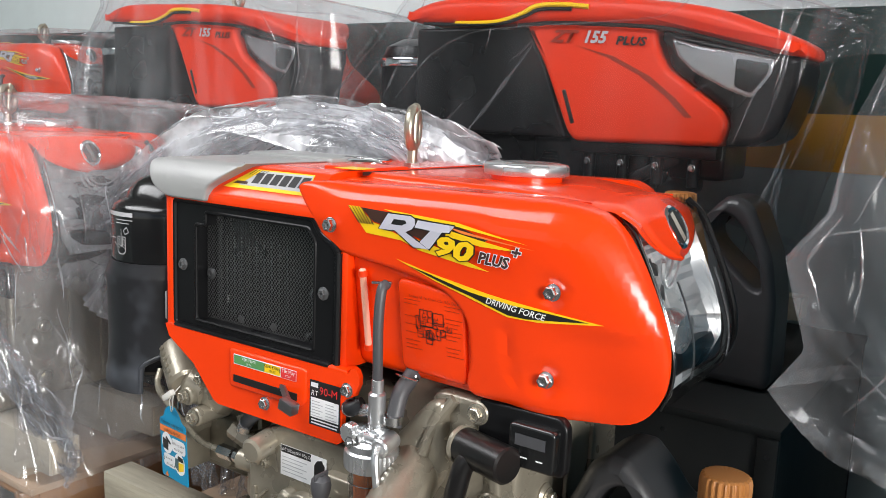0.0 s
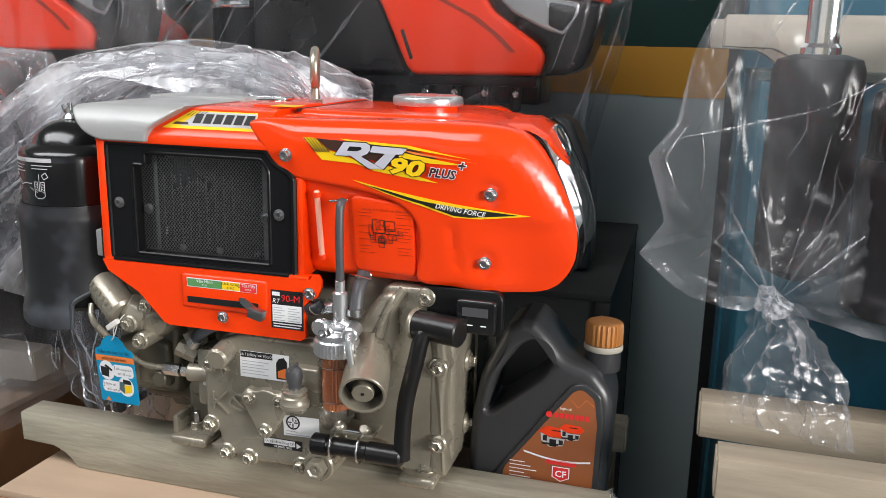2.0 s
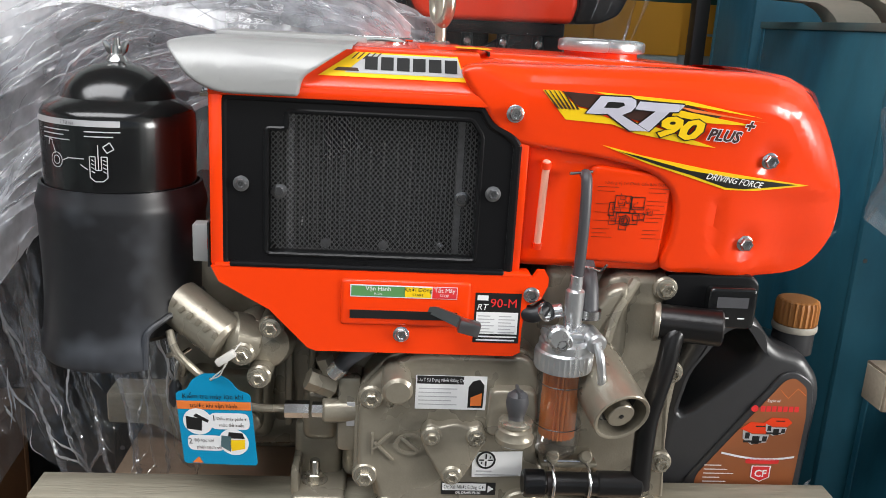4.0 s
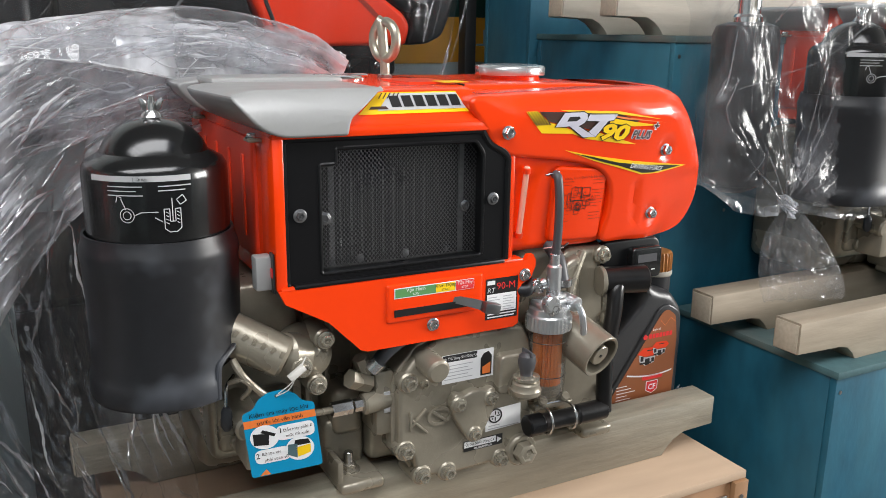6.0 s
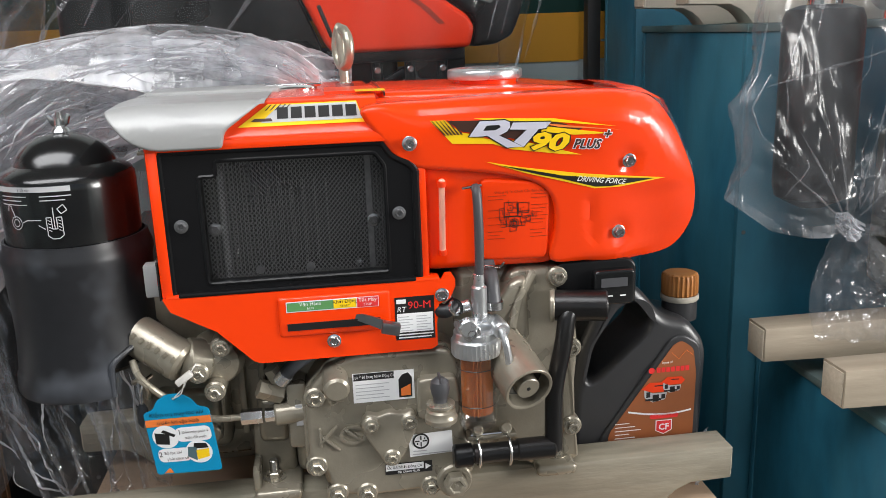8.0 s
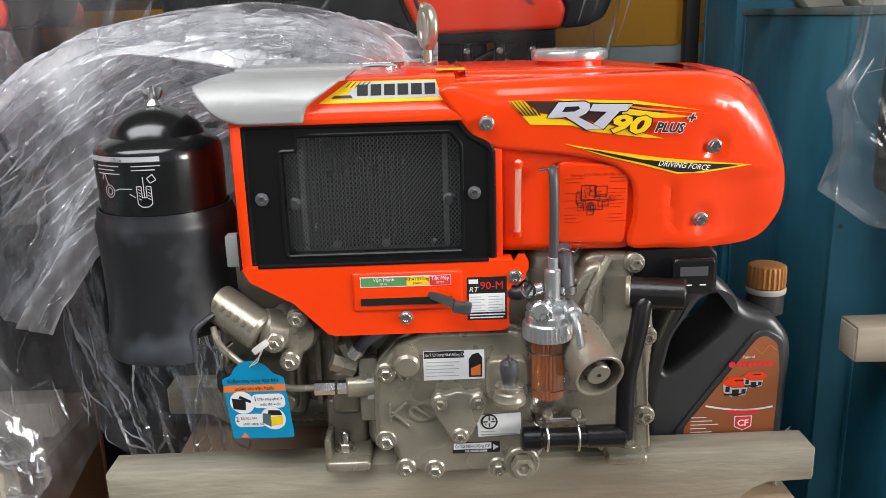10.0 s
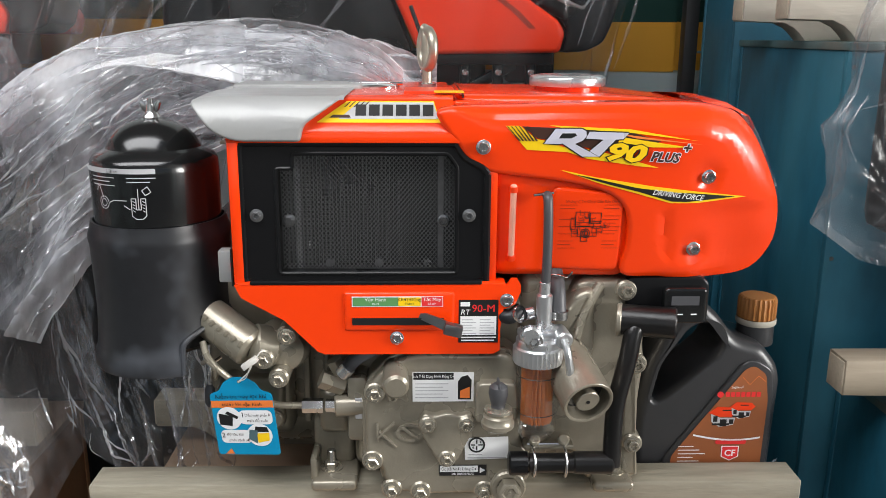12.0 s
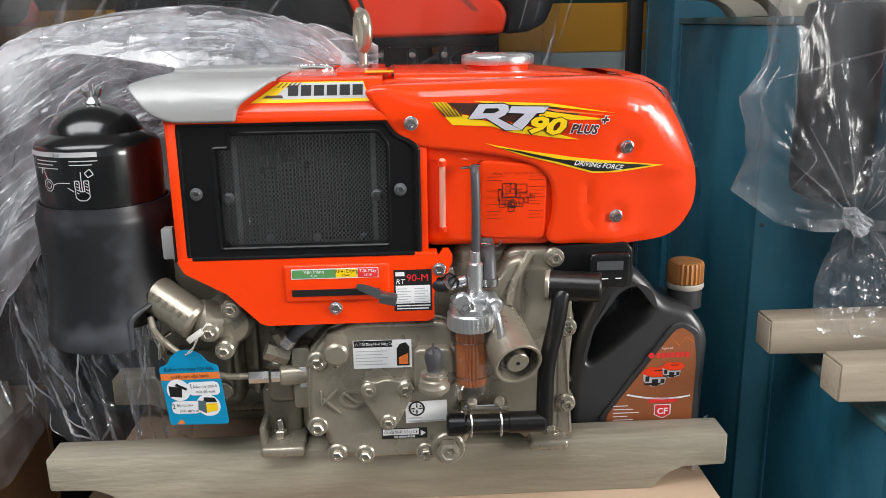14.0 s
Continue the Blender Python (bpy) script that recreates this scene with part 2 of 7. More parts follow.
TUBE_PINK = material("translucent_gauge_tube", (0.88, 0.42, 0.30), 0.25, spread=0.05)
FIN = material("radiator_fins", (0.035, 0.035, 0.037), 0.4, metal=0.7, spread=0.3, scale=90)
FILM = film("clear_polythene", 0.022, 0.10, 9.0, 0.015, 9.0, 0.20)
FILM_MID = film("cloudy_polythene", 0.055, 0.14, 9.0, 0.04, 26.0, 0.26)
FILM_BAG = film("wrinkled_polythene", 0.072, 0.23, 9.0, 0.025, 24.0, 0.20, 0.70)
FILM_MILKY = film("milky_polythene", 0.115, 0.16, 9.0, 0.05, 26.0, 0.30)
FILM_VEIL = film("hazy_polythene", 0.095, 0.12, 9.0, 0.03, 14.0, 0.24)
FILM_FOLD = film("folded_polythene", 0.12, 0.18, 14.0, 0.07, 22.0)
# near-black colour paints in the shade between the back-row crates
SHADE_BOARD = material("shade_dark_board", (0.017, 0.019, 0.019), 0.6, spread=0.2, scale=30, bump=0.1, stretch=(1, 1, .3))
FILM_CRISP = film("thin_crisp_polythene", 0.068, 0.09, 9.0, 0.09, 26.0)
# whitish film for strips that paint in the highlights on creases
FILM_GLINT = film("polythene_crease_glint", 0.55, 0.14, 14.0, 0.30, 26.0)
FILM_THICK = film("bunched_polythene", 0.42, 0.13, 12.0, 0.075, 20.0, 0.30)
WIRE_DARK = material("dark_wire", (0.24, 0.24, 0.245), 0.30, metal=0.8, spread=0.4, scale=160)
WIRE = material("dull_wire", (0.22, 0.22, 0.225), 0.30, metal=0.9, spread=0.2)


# ---- building helpers ----
def part(name, bm, mat, parent=None, label="", kind="", smooth=35):
    """One mesh object out of a bmesh, under a thing (an empty) or under a part."""
    me = bpy.data.meshes.new(name)
    bmesh.ops.recalc_face_normals(bm, faces=bm.faces)
    if smooth:
        for f in bm.faces:
            f.smooth = True
        for e in bm.edges:
            if len(e.link_faces) == 2 and e.calc_face_angle(0) > radians(smooth):
                e.smooth = False
    bm.to_mesh(me)
    bm.free()
    if isinstance(mat, (list, tuple)):
        for x in mat:
            me.materials.append(x)
    else:
        me.materials.append(mat)
    ob = new(name, me)
    if parent is not None:
        ob.parent = parent
        if parent.type == "EMPTY":
            ob.matrix_parent_inverse = Matrix.Translation(-parent.location)
    return tagged(ob, label=label, kind=kind)


def even(ob):
    """Keeps flat faces flat next to rounded rims."""
    ob.modifiers.new("even_shading", "WEIGHTED_NORMAL").keep_sharp = True
    return ob


def thing(name, base, label, category, group="", kind=""):
    ob = new(name)
    ob.location = base
    ob.empty_display_size = 0.05
    return tagged(ob, label, category, group, kind)


def box(x0, x1, y0, y1, z0, z1, bevel=0.0, seg=2):
    bm = bmesh.new()
    bmesh.ops.create_cube(bm, size=1, matrix=Matrix.Translation(((x0 + x1) / 2, (y0 + y1) / 2, (z0 + z1) / 2)) @ Matrix.Diagonal((x1 - x0, y1 - y0, z1 - z0, 1)))
    if bevel:
        bmesh.ops.bevel(bm, geom=bm.edges[:], offset=bevel, segments=seg, profile=0.5, affect="EDGES", clamp_overlap=True)
    return bm


def join(*bms):
    out = bms[0]
    for b in bms[1:]:
        me = bpy.data.meshes.new("tmp")
        b.to_mesh(me)
        b.free()
        out.from_mesh(me)
        bpy.data.meshes.remove(me)
    return out


def turned(bm, m):
    bmesh.ops.transform(bm, matrix=m, verts=bm.verts)
    return bm


def aim(p, q):
    """The frame at p whose z looks to q."""
    d = Vector(q) - Vector(p)
    return Matrix.Translation(p) @ d.to_track_quat("Z", "Y").to_matrix().to_4x4(), d.length


def lathe(profile, m=None, n=32, cap=True):
    """Profile of (radius, height) turned about z."""
    bm = bmesh.new()
    rings = []
    for r, h in profile:
        rings.append([bm.verts.new((r * math.cos(a), r * math.sin(a), h)) for a in (2 * math.pi * i / n for i in range(n))])
    for a, b in zip(rings, rings[1:]):
        for i in range(n):
            bm.faces.new((a[i], a[(i + 1) % n], b[(i + 1) % n], b[i]))
    if cap:
        bm.faces.new(rings[0][::-1]), bm.faces.new(rings[-1])
    return turned(bm, m) if m is not None else bm


def rod(p, q, r, n=16, chamfer=0.0):
    m, d = aim(p, q)
    c = chamfer
    prof = [(r - c, 0), (r, c), (r, d - c), (r - c, d)] if c else [(r, 0), (r, d)]
    return lathe(prof, m, n)


def pipe(p, q, r, wall, n=32):
    """An open tube with a wall."""
    m, d = aim(p, q)
    return lathe([(r - wall, d * 0.35), (r - wall, d - 0.001), (r - wall * 0.6, d), (r - wall * 0.2, d), (r, d - 0.001), (r, 0)], m, n)


def bend(points, steps=8):
    """Catmull-Rom through the points."""
    P = [Vector(p) for p in points]
    P = [2 * P[0] - P[1]] + P + [2 * P[-1] - P[-2]]
    out = []
    for i in range(1, len(P) - 2):
        for k in range(steps):
            t = k / steps
            a, b, c, d = P[i - 1:i + 3]
            out.append(0.5 * (2 * b + (c - a) * t + (2 * a - 5 * b + 4 * c - d) * t * t + (3 * b - a - 3 * c + d) * t ** 3))
    return out + [P[-2]]


def hose(points, r, steps=8, n=12, cut=True):
    pts = bend(points, steps) if steps > 1 else [Vector(p) for p in points]
    bm = bmesh.new()
    rings, up = [], Vector((0.13, 0.31, 0.94)).normalized()
    for i, p in enumerate(pts):
        d = (pts[min(i + 1, len(pts) - 1)] - pts[max(i - 1, 0)]).normalized()
        s = d.cross(up)
        s = (s if s.length > 1e-3 else d.cross(Vector((1, 0, 0)))).normalized()
        up = s.cross(d).normalized()
        rings.append([bm.verts.new(p + r * (math.cos(a) * s + math.sin(a) * up)) for a in (2 * math.pi * k / n for k in range(n))])
    for a, b in zip(rings, rings[1:]):
        for i in range(n):
            bm.faces.new((a[i], a[(i + 1) % n], b[(i + 1) % n], b[i]))
    bm.faces.new(rings[0][::-1]), bm.faces.new(rings[-1])
    return bm


def round_outline(pts, r, seg=4):
    """A 2D outline with its corners rounded; r is a number or one for each corner."""
    out, n = [], len(pts)
    for i, p in enumerate(pts):
        p, a, b = Vector(p), Vector(pts[i - 1]), Vector(pts[(i + 1) % n])
        ri = r[i] if isinstance(r, (list, tuple)) else r
        da, db = a - p, b - p
        d = min(ri, da.length * 0.48, db.length * 0.48)
        if d < 1e-5:
            out.append(p)
            continue
        s, e = p + da.normalized() * d, p + db.normalized() * d
        for k in range(seg + 1):
            t = k / seg
            out.append((1 - t) ** 2 * s + 2 * t * (1 - t) * p + t * t * e)
    return out


def spline_outline(pts, steps=5):
    P, out, n = [Vector(p) for p in pts], [], len(pts)
    for i in range(n):
        a, b, c, d = P[i - 1], P[i], P[(i + 1) % n], P[(i + 2) % n]
        for k in range(steps):
            t = k / steps
            out.append(0.5 * (2 * b + (c - a) * t + (2 * a - 5 * b + 4 * c - d) * t * t + (3 * b - a - 3 * c + d) * t ** 3))
    return out


def area2(pts):
    return sum(p.x * q.y - q.x * p.y for p, q in zip(pts, pts[1:] + pts[:1]))


def offset_loop(pts, d):
    """Each point of a counter-clockwise outline moved inwards; d is a number or one for each point."""
    n, out = len(pts), []
    for i, p in enumerate(pts):
        t = (pts[(i + 1) % n] - pts[i - 1])
        t = t.normalized() if t.length > 1e-9 else Vector((1, 0))
        di = d[i] if isinstance(d, (list, tuple)) else d
        out.append(p + di * Vector((-t.y, t.x)))
    return out


def ease(t):
    t = max(0.0, min(1.0, t))
    return t * t * (3 - 2 * t)


def pillow(outline, front, back, r=0.01, seg=4, back_r=0.0, shape=None):
    """A thick plate: the outline (x, z) from y=front to y=back with a rounded front rim of radius r (a number, or a function of (x, z))."""
    pts = [Vector(p) for p in outline]
    if area2(pts) < 0:
        pts.reverse()
    rad = [r(p.x, p.y) if callable(r) else r for p in pts]
    bm = bmesh.new()
    layers = []
    for k in range(seg + 1):
        a = k / seg * math.pi / 2
        layers.append(([q * (1 - math.sin(a)) for q in rad], [front + q * (1 - math.cos(a)) for q in rad]))
    rear = [max(back, front)] * len(pts)
    if back_r:
        for k in range(seg + 1):
            a = k / seg * math.pi / 2
            layers.append(([back_r * (1 - math.cos(a))] * len(pts), [back - back_r * (1 - math.sin(a))] * len(pts)))
    else:
        layers.append(([0.0] * len(pts), rear))
    rings = []
    for ins, ys in layers:
        o = offset_loop(pts, ins)
        rings.append([bm.verts.new((p.x, y, p.y)) for p, y in zip(o, ys)])
    n = len(pts)
    for a, b in zip(rings, rings[1:]):
        for i in range(n):
            bm.faces.new((a[i], a[(i + 1) % n], b[(i + 1) % n], b[i]))
    bm.faces.new(rings[0]), bm.faces.new(rings[-1][::-1])
    bmesh.ops.remove_doubles(bm, verts=bm.verts, dist=1e-6)
    bmesh.ops.triangulate(bm, faces=[f for f in bm.faces if len(f.verts) > 4])
    if shape:
        for v in bm.verts:
            v.co = Vector(shape(*v.co))
    return bm


def plate(outer, holes, y0, y1):
    """A flat sheet with holes; outlines in (x, z)."""
    bm = bmesh.new()
    edges = []
    for loop in [outer, *holes]:
        vs = [bm.verts.new((p[0], y0, p[1])) for p in loop]
        edges += [bm.edges.new((a, b)) for a, b in zip(vs, vs[1:] + vs[:1])]
    bmesh.ops.triangle_fill(bm, use_beauty=True, use_dissolve=False, edges=edges)
    got = bmesh.ops.extrude_face_region(bm, geom=bm.faces[:])
    bmesh.ops.translate(bm, vec=(0, y1 - y0, 0), verts=[g for g in got["geom"] if isinstance(g, bmesh.types.BMVert)])
    return bm


def pierced(outer, hole, front, back, r, seg=5):
    """A thick moulding with one opening; both rims are rounded on both faces."""
    loops = []
    for o, inward in ((outer, 1), (hole, -1)):
        pts = [Vector(p) for p in o]
        if area2(pts) < 0:
            pts.reverse()
        loops.append((pts, inward))
    bm = bmesh.new()
    ends = {0: [], 1: []}
    for pts, inward in loops:
        rings = []
        for k in range(seg + 1):
            a = k / seg * math.pi / 2
            rings.append((r * (1 - math.sin(a)), front + r * (1 - math.cos(a))))
        for k in range(seg + 1):
            a = k / seg * math.pi / 2
            rings.append((r * (1 - math.cos(a)), back - r * (1 - math.sin(a))))
        made = []
        for d, y in rings:
            made.append([bm.verts.new((p.x, y, p.y)) for p in offset_loop(pts, d * inward * (1 if inward > 0 else .55))])
        n = len(pts)
        for a, b in zip(made, made[1:]):
            for i in range(n):
                bm.faces.new((a[i], a[(i + 1) % n], b[(i + 1) % n], b[i]))
        ends[0].append(made[0]), ends[1].append(made[-1])
    for k in (0, 1):
        edges = []
        for ring in ends[k]:
            for a, b in zip(ring, ring[1:] + ring[:1]):
                edges.append(bm.edges.get((a, b)) or bm.edges.new((a, b)))
        bmesh.ops.triangle_fill(bm, use_beauty=True, use_dissolve=False, edges=edges)
    return bm


def flat(outline, y=0.0):
    bm = bmesh.new()
    f = bm.faces.new([bm.verts.new((p[0], y, p[1])) for p in outline])
    bmesh.ops.triangulate(bm, faces=[f])
    return bm


def rect(x0, x1, z0, z1):
    return [(x0, z0), (x1, z0), (x1, z1), (x0, z1)]


def lettering(text, size, mat, parent, m, shear=0.0, align="CENTER", squeeze=1.0, bold=0.0, name="lettering", wrap=None):
    """A line of text as a thin mesh; m lays its x-y plane (baseline at y=0) into the world."""
    c = bpy.data.curves.new("text", "FONT")
    text = text.replace("\u0110", "\u00d0")
    c.body, c.size, c.shear, c.align_x, c.offset, c.resolution_u = text, 1.0, shear, align, bold / size, 2
    tmp = bpy.data.objects.new("text", c)
    scene.collection.objects.link(tmp)
    me = bpy.data.meshes.new_from_object(tmp.evaluated_get(bpy.context.evaluated_depsgraph_get()))
    bpy.data.objects.remove(tmp)
    bpy.data.curves.remove(c)
    bm = bmesh.new()
    bm.from_mesh(me)
    bpy.data.meshes.remove(me)
    bmesh.ops.scale(bm, vec=(squeeze * size, size, size), verts=bm.verts)
    turned(bm, m)
    if wrap:
        for v in bm.verts:
            v.co = Vector(wrap(*v.co))
    return part(name, bm, mat, parent, smooth=0)


def upright(x, y, z, slope=0.0):
    """Lays text on a wall that faces -y."""
    return Matrix.Translation((x, y, z)) @ Matrix.Rotation(radians(90), 4, "X") @ Matrix.Rotation(radians(slope), 4, "Z")


def bars(rows, y, lean=lambda x, y, z: (x, y, z)):
    """Plain bars (x0, x1, z0, z1) for writing too small to read."""
    out = bmesh.new()
    for x0, x1, z0, z1 in rows:
        out.faces.new([out.verts.new(lean(x, y, z)) for x, z in rect(x0, x1, z0, z1)])
    return out


def hexbolt(p, direction, r=0.0075, h=0.006, washer=0.0, socket=True):
    """A flanged hexagon bolt head."""
    p, d = Vector(p), Vector(direction).normalized()
    m, _ = aim(p, p + d)
    w = washer or r * 1.25
    bm = lathe([(w * 0.9, -0.001), (w, 0.0), (w, 0.0012), (r * 1.02, 0.002)], m, 20)
    hd = lathe([(r, 0.001), (r, h - 0.001), (r * 0.86, h), (r * 0.62, h), (r * 0.5, h - 0.0022), (r * 0.2, h - 0.0022), (r * 0.15, h - 0.0012)], m, 6)
    return join(bm, hd)


# ---- the room ----
def slab(name, x0, x1, y0, y1, z0, z1, mat, label="", bevel=0.0):
    return part(name, box(x0, x1, y0, y1, z0, z1, bevel), mat, None, label, "structure", 0)


slab("floor", -4.5, 4.5, -6.0, 1.4, -0.1, 0.0, CONCRETE)
# unseen ceiling, added to shut light out; gap left for the added lamp
for _n, _x0, _x1, _y0, _y1 in (("ceiling_west", -4.5, -1.75, -3.62, 1.4), ("ceiling_east", .95, 4.5, -3.62, 1.4), ("ceiling_south", -1.75, .95, -3.62, -1.7), ("ceiling_north", -1.75, .95, -.6, 1.4)):
    slab(_n, _x0, _x1, _y0, _y1, 3.0, 3.1, UNSEEN_CEILING)
slab("wall_north_lower", -4.5, 4.5, 1.17, 1.4, 0.0, 1.385, WALL_LOW, "pale grey lower band of the back wall")
slab("wall_north_band_yellow", -4.5, 4.5, 1.167, 1.4, 1.385, 1.497, WALL_YELLOW, "ochre painted band of the back wall")
slab("wall_north_band_green", -4.5, 4.5, 1.167, 1.4, 1.497, 1.70, WALL_GREEN, "dark green painted band of the back wall")
slab("wall_north_upper", -4.5, 4.5, 1.17, 1.4, 1.70, 3.0, WALL_WHITE, "off-white upper part of the back wall")
slab("wall_north_pilaster", 0.433, 0.63, 1.160, 1.17, 0.0, 1.382, WALL_LOW, "shallow pale grey pilaster on the back wall")
slab("wall_north_pilaster_yellow", 0.433, 0.63, 1.157, 1.167, 1.382, 1.496, WALL_YELLOW, "ochre band across the pilaster")
slab("wall_north_pilaster_green", 0.433, 0.63, 1.157, 1.167, 1.496, 1.70, WALL_GREEN, "dark green band across the pilaster")
# unseen side and rear walls, added to close off stray light
slab("wall_west", -4.7, -4.5, -3.62, 1.4, 0.0, 3.1, WALL_LOW)
slab("wall_east_north", 4.5, 4.7, -.5, 1.4, 0.0, 3.1, WALL_LOW)
slab("wall_east_south", 4.5, 4.7, -3.62, -2.9, 0.0, 3.1, WALL_LOW)
slab("wall_east_lintel", 4.5, 4.7, -2.9, -.5, 2.75, 3.1, WALL_LOW)
slab("wall_south_left", -4.5, -2.1, -3.62, -3.45, 0.0, 3.0, WALL_LOW)
slab("wall_south_right", 3.3, 4.5, -3.62, -3.45, 0.0, 3.0, WALL_LOW)
slab("wall_south_lintel", -2.1, 3.3, -3.62, -3.45, 2.95, 3.0, WALL_LOW)
slab("ground", -60, 60, -80, 60, -0.3, -0.11, CONCRETE)

post = thing("steel_post", (0.631, 1.055, 0), "dark upright steel post close to the painted wall", "post", kind="structure")
part("upright", box(0.616, 0.646, 1.04, 1.075, 0.0, 2.9, 0.002), STEEL_DARK, post)
rail = thing("steel_rail", (0.66, 0.99, 1.43), "blue-grey steel angle rail between post and crates", "rail", kind="structure")
part("bar", join(box(0.646, 0.9, 1.000, 1.006, 1.428, 1.466, 0.001), box(0.646, 0.9, 1.007, 1.04, 1.428, 1.433, 0.001)), RAIL, rail)


# ---- the engine ----
def dy(x, z=1.36):
    """The side cover leans back towards its nose and its lower edge."""
    a = max(0.0, min(x, .35) - 0.27)
    return 1.3 * a * a + .208 * max(0.0, x - .35) + .15 * max(0.0, 1.362 - z)


def engine():
    E = thing("diesel_engine", (0.0, 0.19, 0.936),
              "orange single-cylinder diesel engine with silver shroud on grey timber skids", "engine")
    # hood: the long rounded tank cover
    hood_line = spline_outline([(.044, 1.388), (.050, 1.374), (.064, 1.356), (.078, 1.337), (.100, 1.324), (.135, 1.319), (.187, 1.312), (.226, 1.302),
                                (.247, 1.287), (.255, 1.268), (.256, 1.240), (.253, 1.206), (.293, 1.201), (.345, 1.196), (.390, 1.197), (.417, 1.208), (.434, 1.233), (.438, 1.260),
                                (.434, 1.288), (.421, 1.320), (.404, 1.353), (.386, 1.377), (.366, 1.390), (.330, 1.397), (.285, 1.398), (.200, 1.397), (.120, 1.395), (.062, 1.394)], 4)


    def rim(x, z):
        upper = ease((z - 1.368) / .02) * ease((x - .05) / .06)
        lower = ease((x - .255) / .05)
        front = ease((x - .33) / .06)
        return 0.006 + 0.020 * max(upper, front) + 0.008 * lower * (1 - front) + 0.014 * front

    def relief(x, y, z):
        """Pressings of the side cover: it leans back to the nose, steps in below the stripe, and is dished at bolts and rib."""
        soft = max(0.0, 1 - y / .058)
        d = dy(x, z) + 1.5 * (z - 1.300) ** 2 * ease((x - .33) / .07) + .0030 * ease((x - .315) / .06) * ease((1.290 - z) / .014) * ease((z - 1.200) / .03)
        for bx, bz in ((.341, 1.318), (.334, 1.234)):
            d += .0050 * math.exp(-(((x - bx) / .0135) ** 2 + ((z - bz) / .0135) ** 2) ** 2)
        d += .0032 * math.exp(-((x - .2975 + (z - 1.262) * .13) / .0045) ** 2) * ease((z - 1.215) / .02) * ease((1.287 - z) / .012)
        return (x, y + d * soft, z)

    def gridded(bm):
        for a, b, step, ax in ((.052, .440, .0068, 0), (1.20, 1.395, .0075, 2)):
            k = a
            while k < b:
                co, no = [0, 0, 0], [0, 0, 0]
                co[ax], no[ax] = k, 1
                bmesh.ops.bisect_plane(bm, geom=bm.verts[:] + bm.edges[:] + bm.faces[:], plane_co=co, plane_no=no)
                k += step
        return bm

    def cover(flip):
        bm = pillow(hood_line, 0.0, 0.058, rim, 7)
        cap = [f for f in bm.faces if all(abs(v.co.y) < 1e-6 for v in f.verts)]
        bmesh.ops.delete(bm, geom=cap, context="FACES")
        loop = [e for e in bm.edges if len(e.link_faces) < 2 and all(abs(v.co.y) < 1e-6 for v in e.verts)]
        bmesh.ops.delete(bm, geom=[e for e in loop if not e.link_faces], context="EDGES")
        loop = [e for e in bm.edges if len(e.link_faces) == 1 and all(abs(v.co.y) < 1e-6 for v in e.verts)]
        bmesh.ops.triangle_fill(bm, use_beauty=True, use_dissolve=False, edges=loop)
        gridded(bm)
        bmesh.ops.remove_doubles(bm, verts=bm.verts, dist=2e-5)
        for v in bm.verts:
            v.co = Vector(relief(*v.co))
            if flip:
                v.co.y = .38 - v.co.y
                v.co.x -= .85 * max(0.0, v.co.x - .29)
                v.co.z -= .012 * ease((v.co.x - .27) / .04)
        return bm
    hood = part("hood", cover(False), ORANGE, E, "glossy orange rounded hood")
    hood.modifiers.new("even_shading", "WEIGHTED_NORMAL").keep_sharp = True
    part("far_cover", cover(True), ORANGE, hood)
    middle = spline_outline([(.054, 1.340), (.056, 1.392), (.12, 1.3945), (.28, 1.3950), (.330, 1.3935), (.364, 1.3875), (.368, 1.375), (.350, 1.340),
                             (.345, 1.240), (.300, 1.208), (.262, 1.250), (.250, 1.300), (.150, 1.322)], 4)

    def narrowed(x, y, z):
        """The far side draws in towards the nose."""
        return (x, y if y < .19 else .19 + (y - .19) * (1 - .55 * ease((x - .24) / .11)), z)
    even(part("hood_middle", pillow(middle, .052, .328, .004, 3, back_r=.004, shape=narrowed), ORANGE, hood))
    # recessed tank behind the sweep of the hood
    def tank_lean(x, y, z):
        return (x, y + .15 * max(0.0, 1.335 - z) * max(0.0, 1 - max(0.0, y) / .2), z)
    tank = round_outline([(.104, 1.201), (.262, 1.199), (.262, 1.335), (.104, 1.335)], .016, 4)
    even(part("fuel_tank", pillow(tank, 0.0135, 0.33, 0.012, 5, shape=tank_lean), ORANGE, E, "orange pressed fuel tank"))
    part("tank_pad", pillow(round_outline([(.170, 1.211), (.250, 1.208), (.250, 1.30), (.170, 1.308)], .010), 0.0082, 0.03, .004, 3, shape=tank_lean), ORANGE, E)
    for bx, bz in ((.341, 1.318), (.334, 1.234)):
        part("bolt", hexbolt((bx, dy(bx, bz) + .0042, bz), (0, -1, 0), .0064, .009), ZINC, hood, "zinc-plated hexagon bolt")
    part("bolt", hexbolt((.093, 0, 1.352), (0, -1, 0), .0064, .008), ZINC, hood, "zinc-plated hexagon bolt")
    # hood top: shallow step and a seam
    part("hood_crown", pillow(round_outline([(.06, 1.38), (.362, 1.382), (.345, 1.3925), (.27, 1.3995), (.07, 1.4015)], [.002, .002, .012, .03, .004], 5), 0.075, 0.305, 0.012, 5, back_r=0.012, shape=narrowed), ORANGE, hood)
    part("seam", box(.0735, .0752, .07, .31, 1.398, 1.4021), INK, hood)
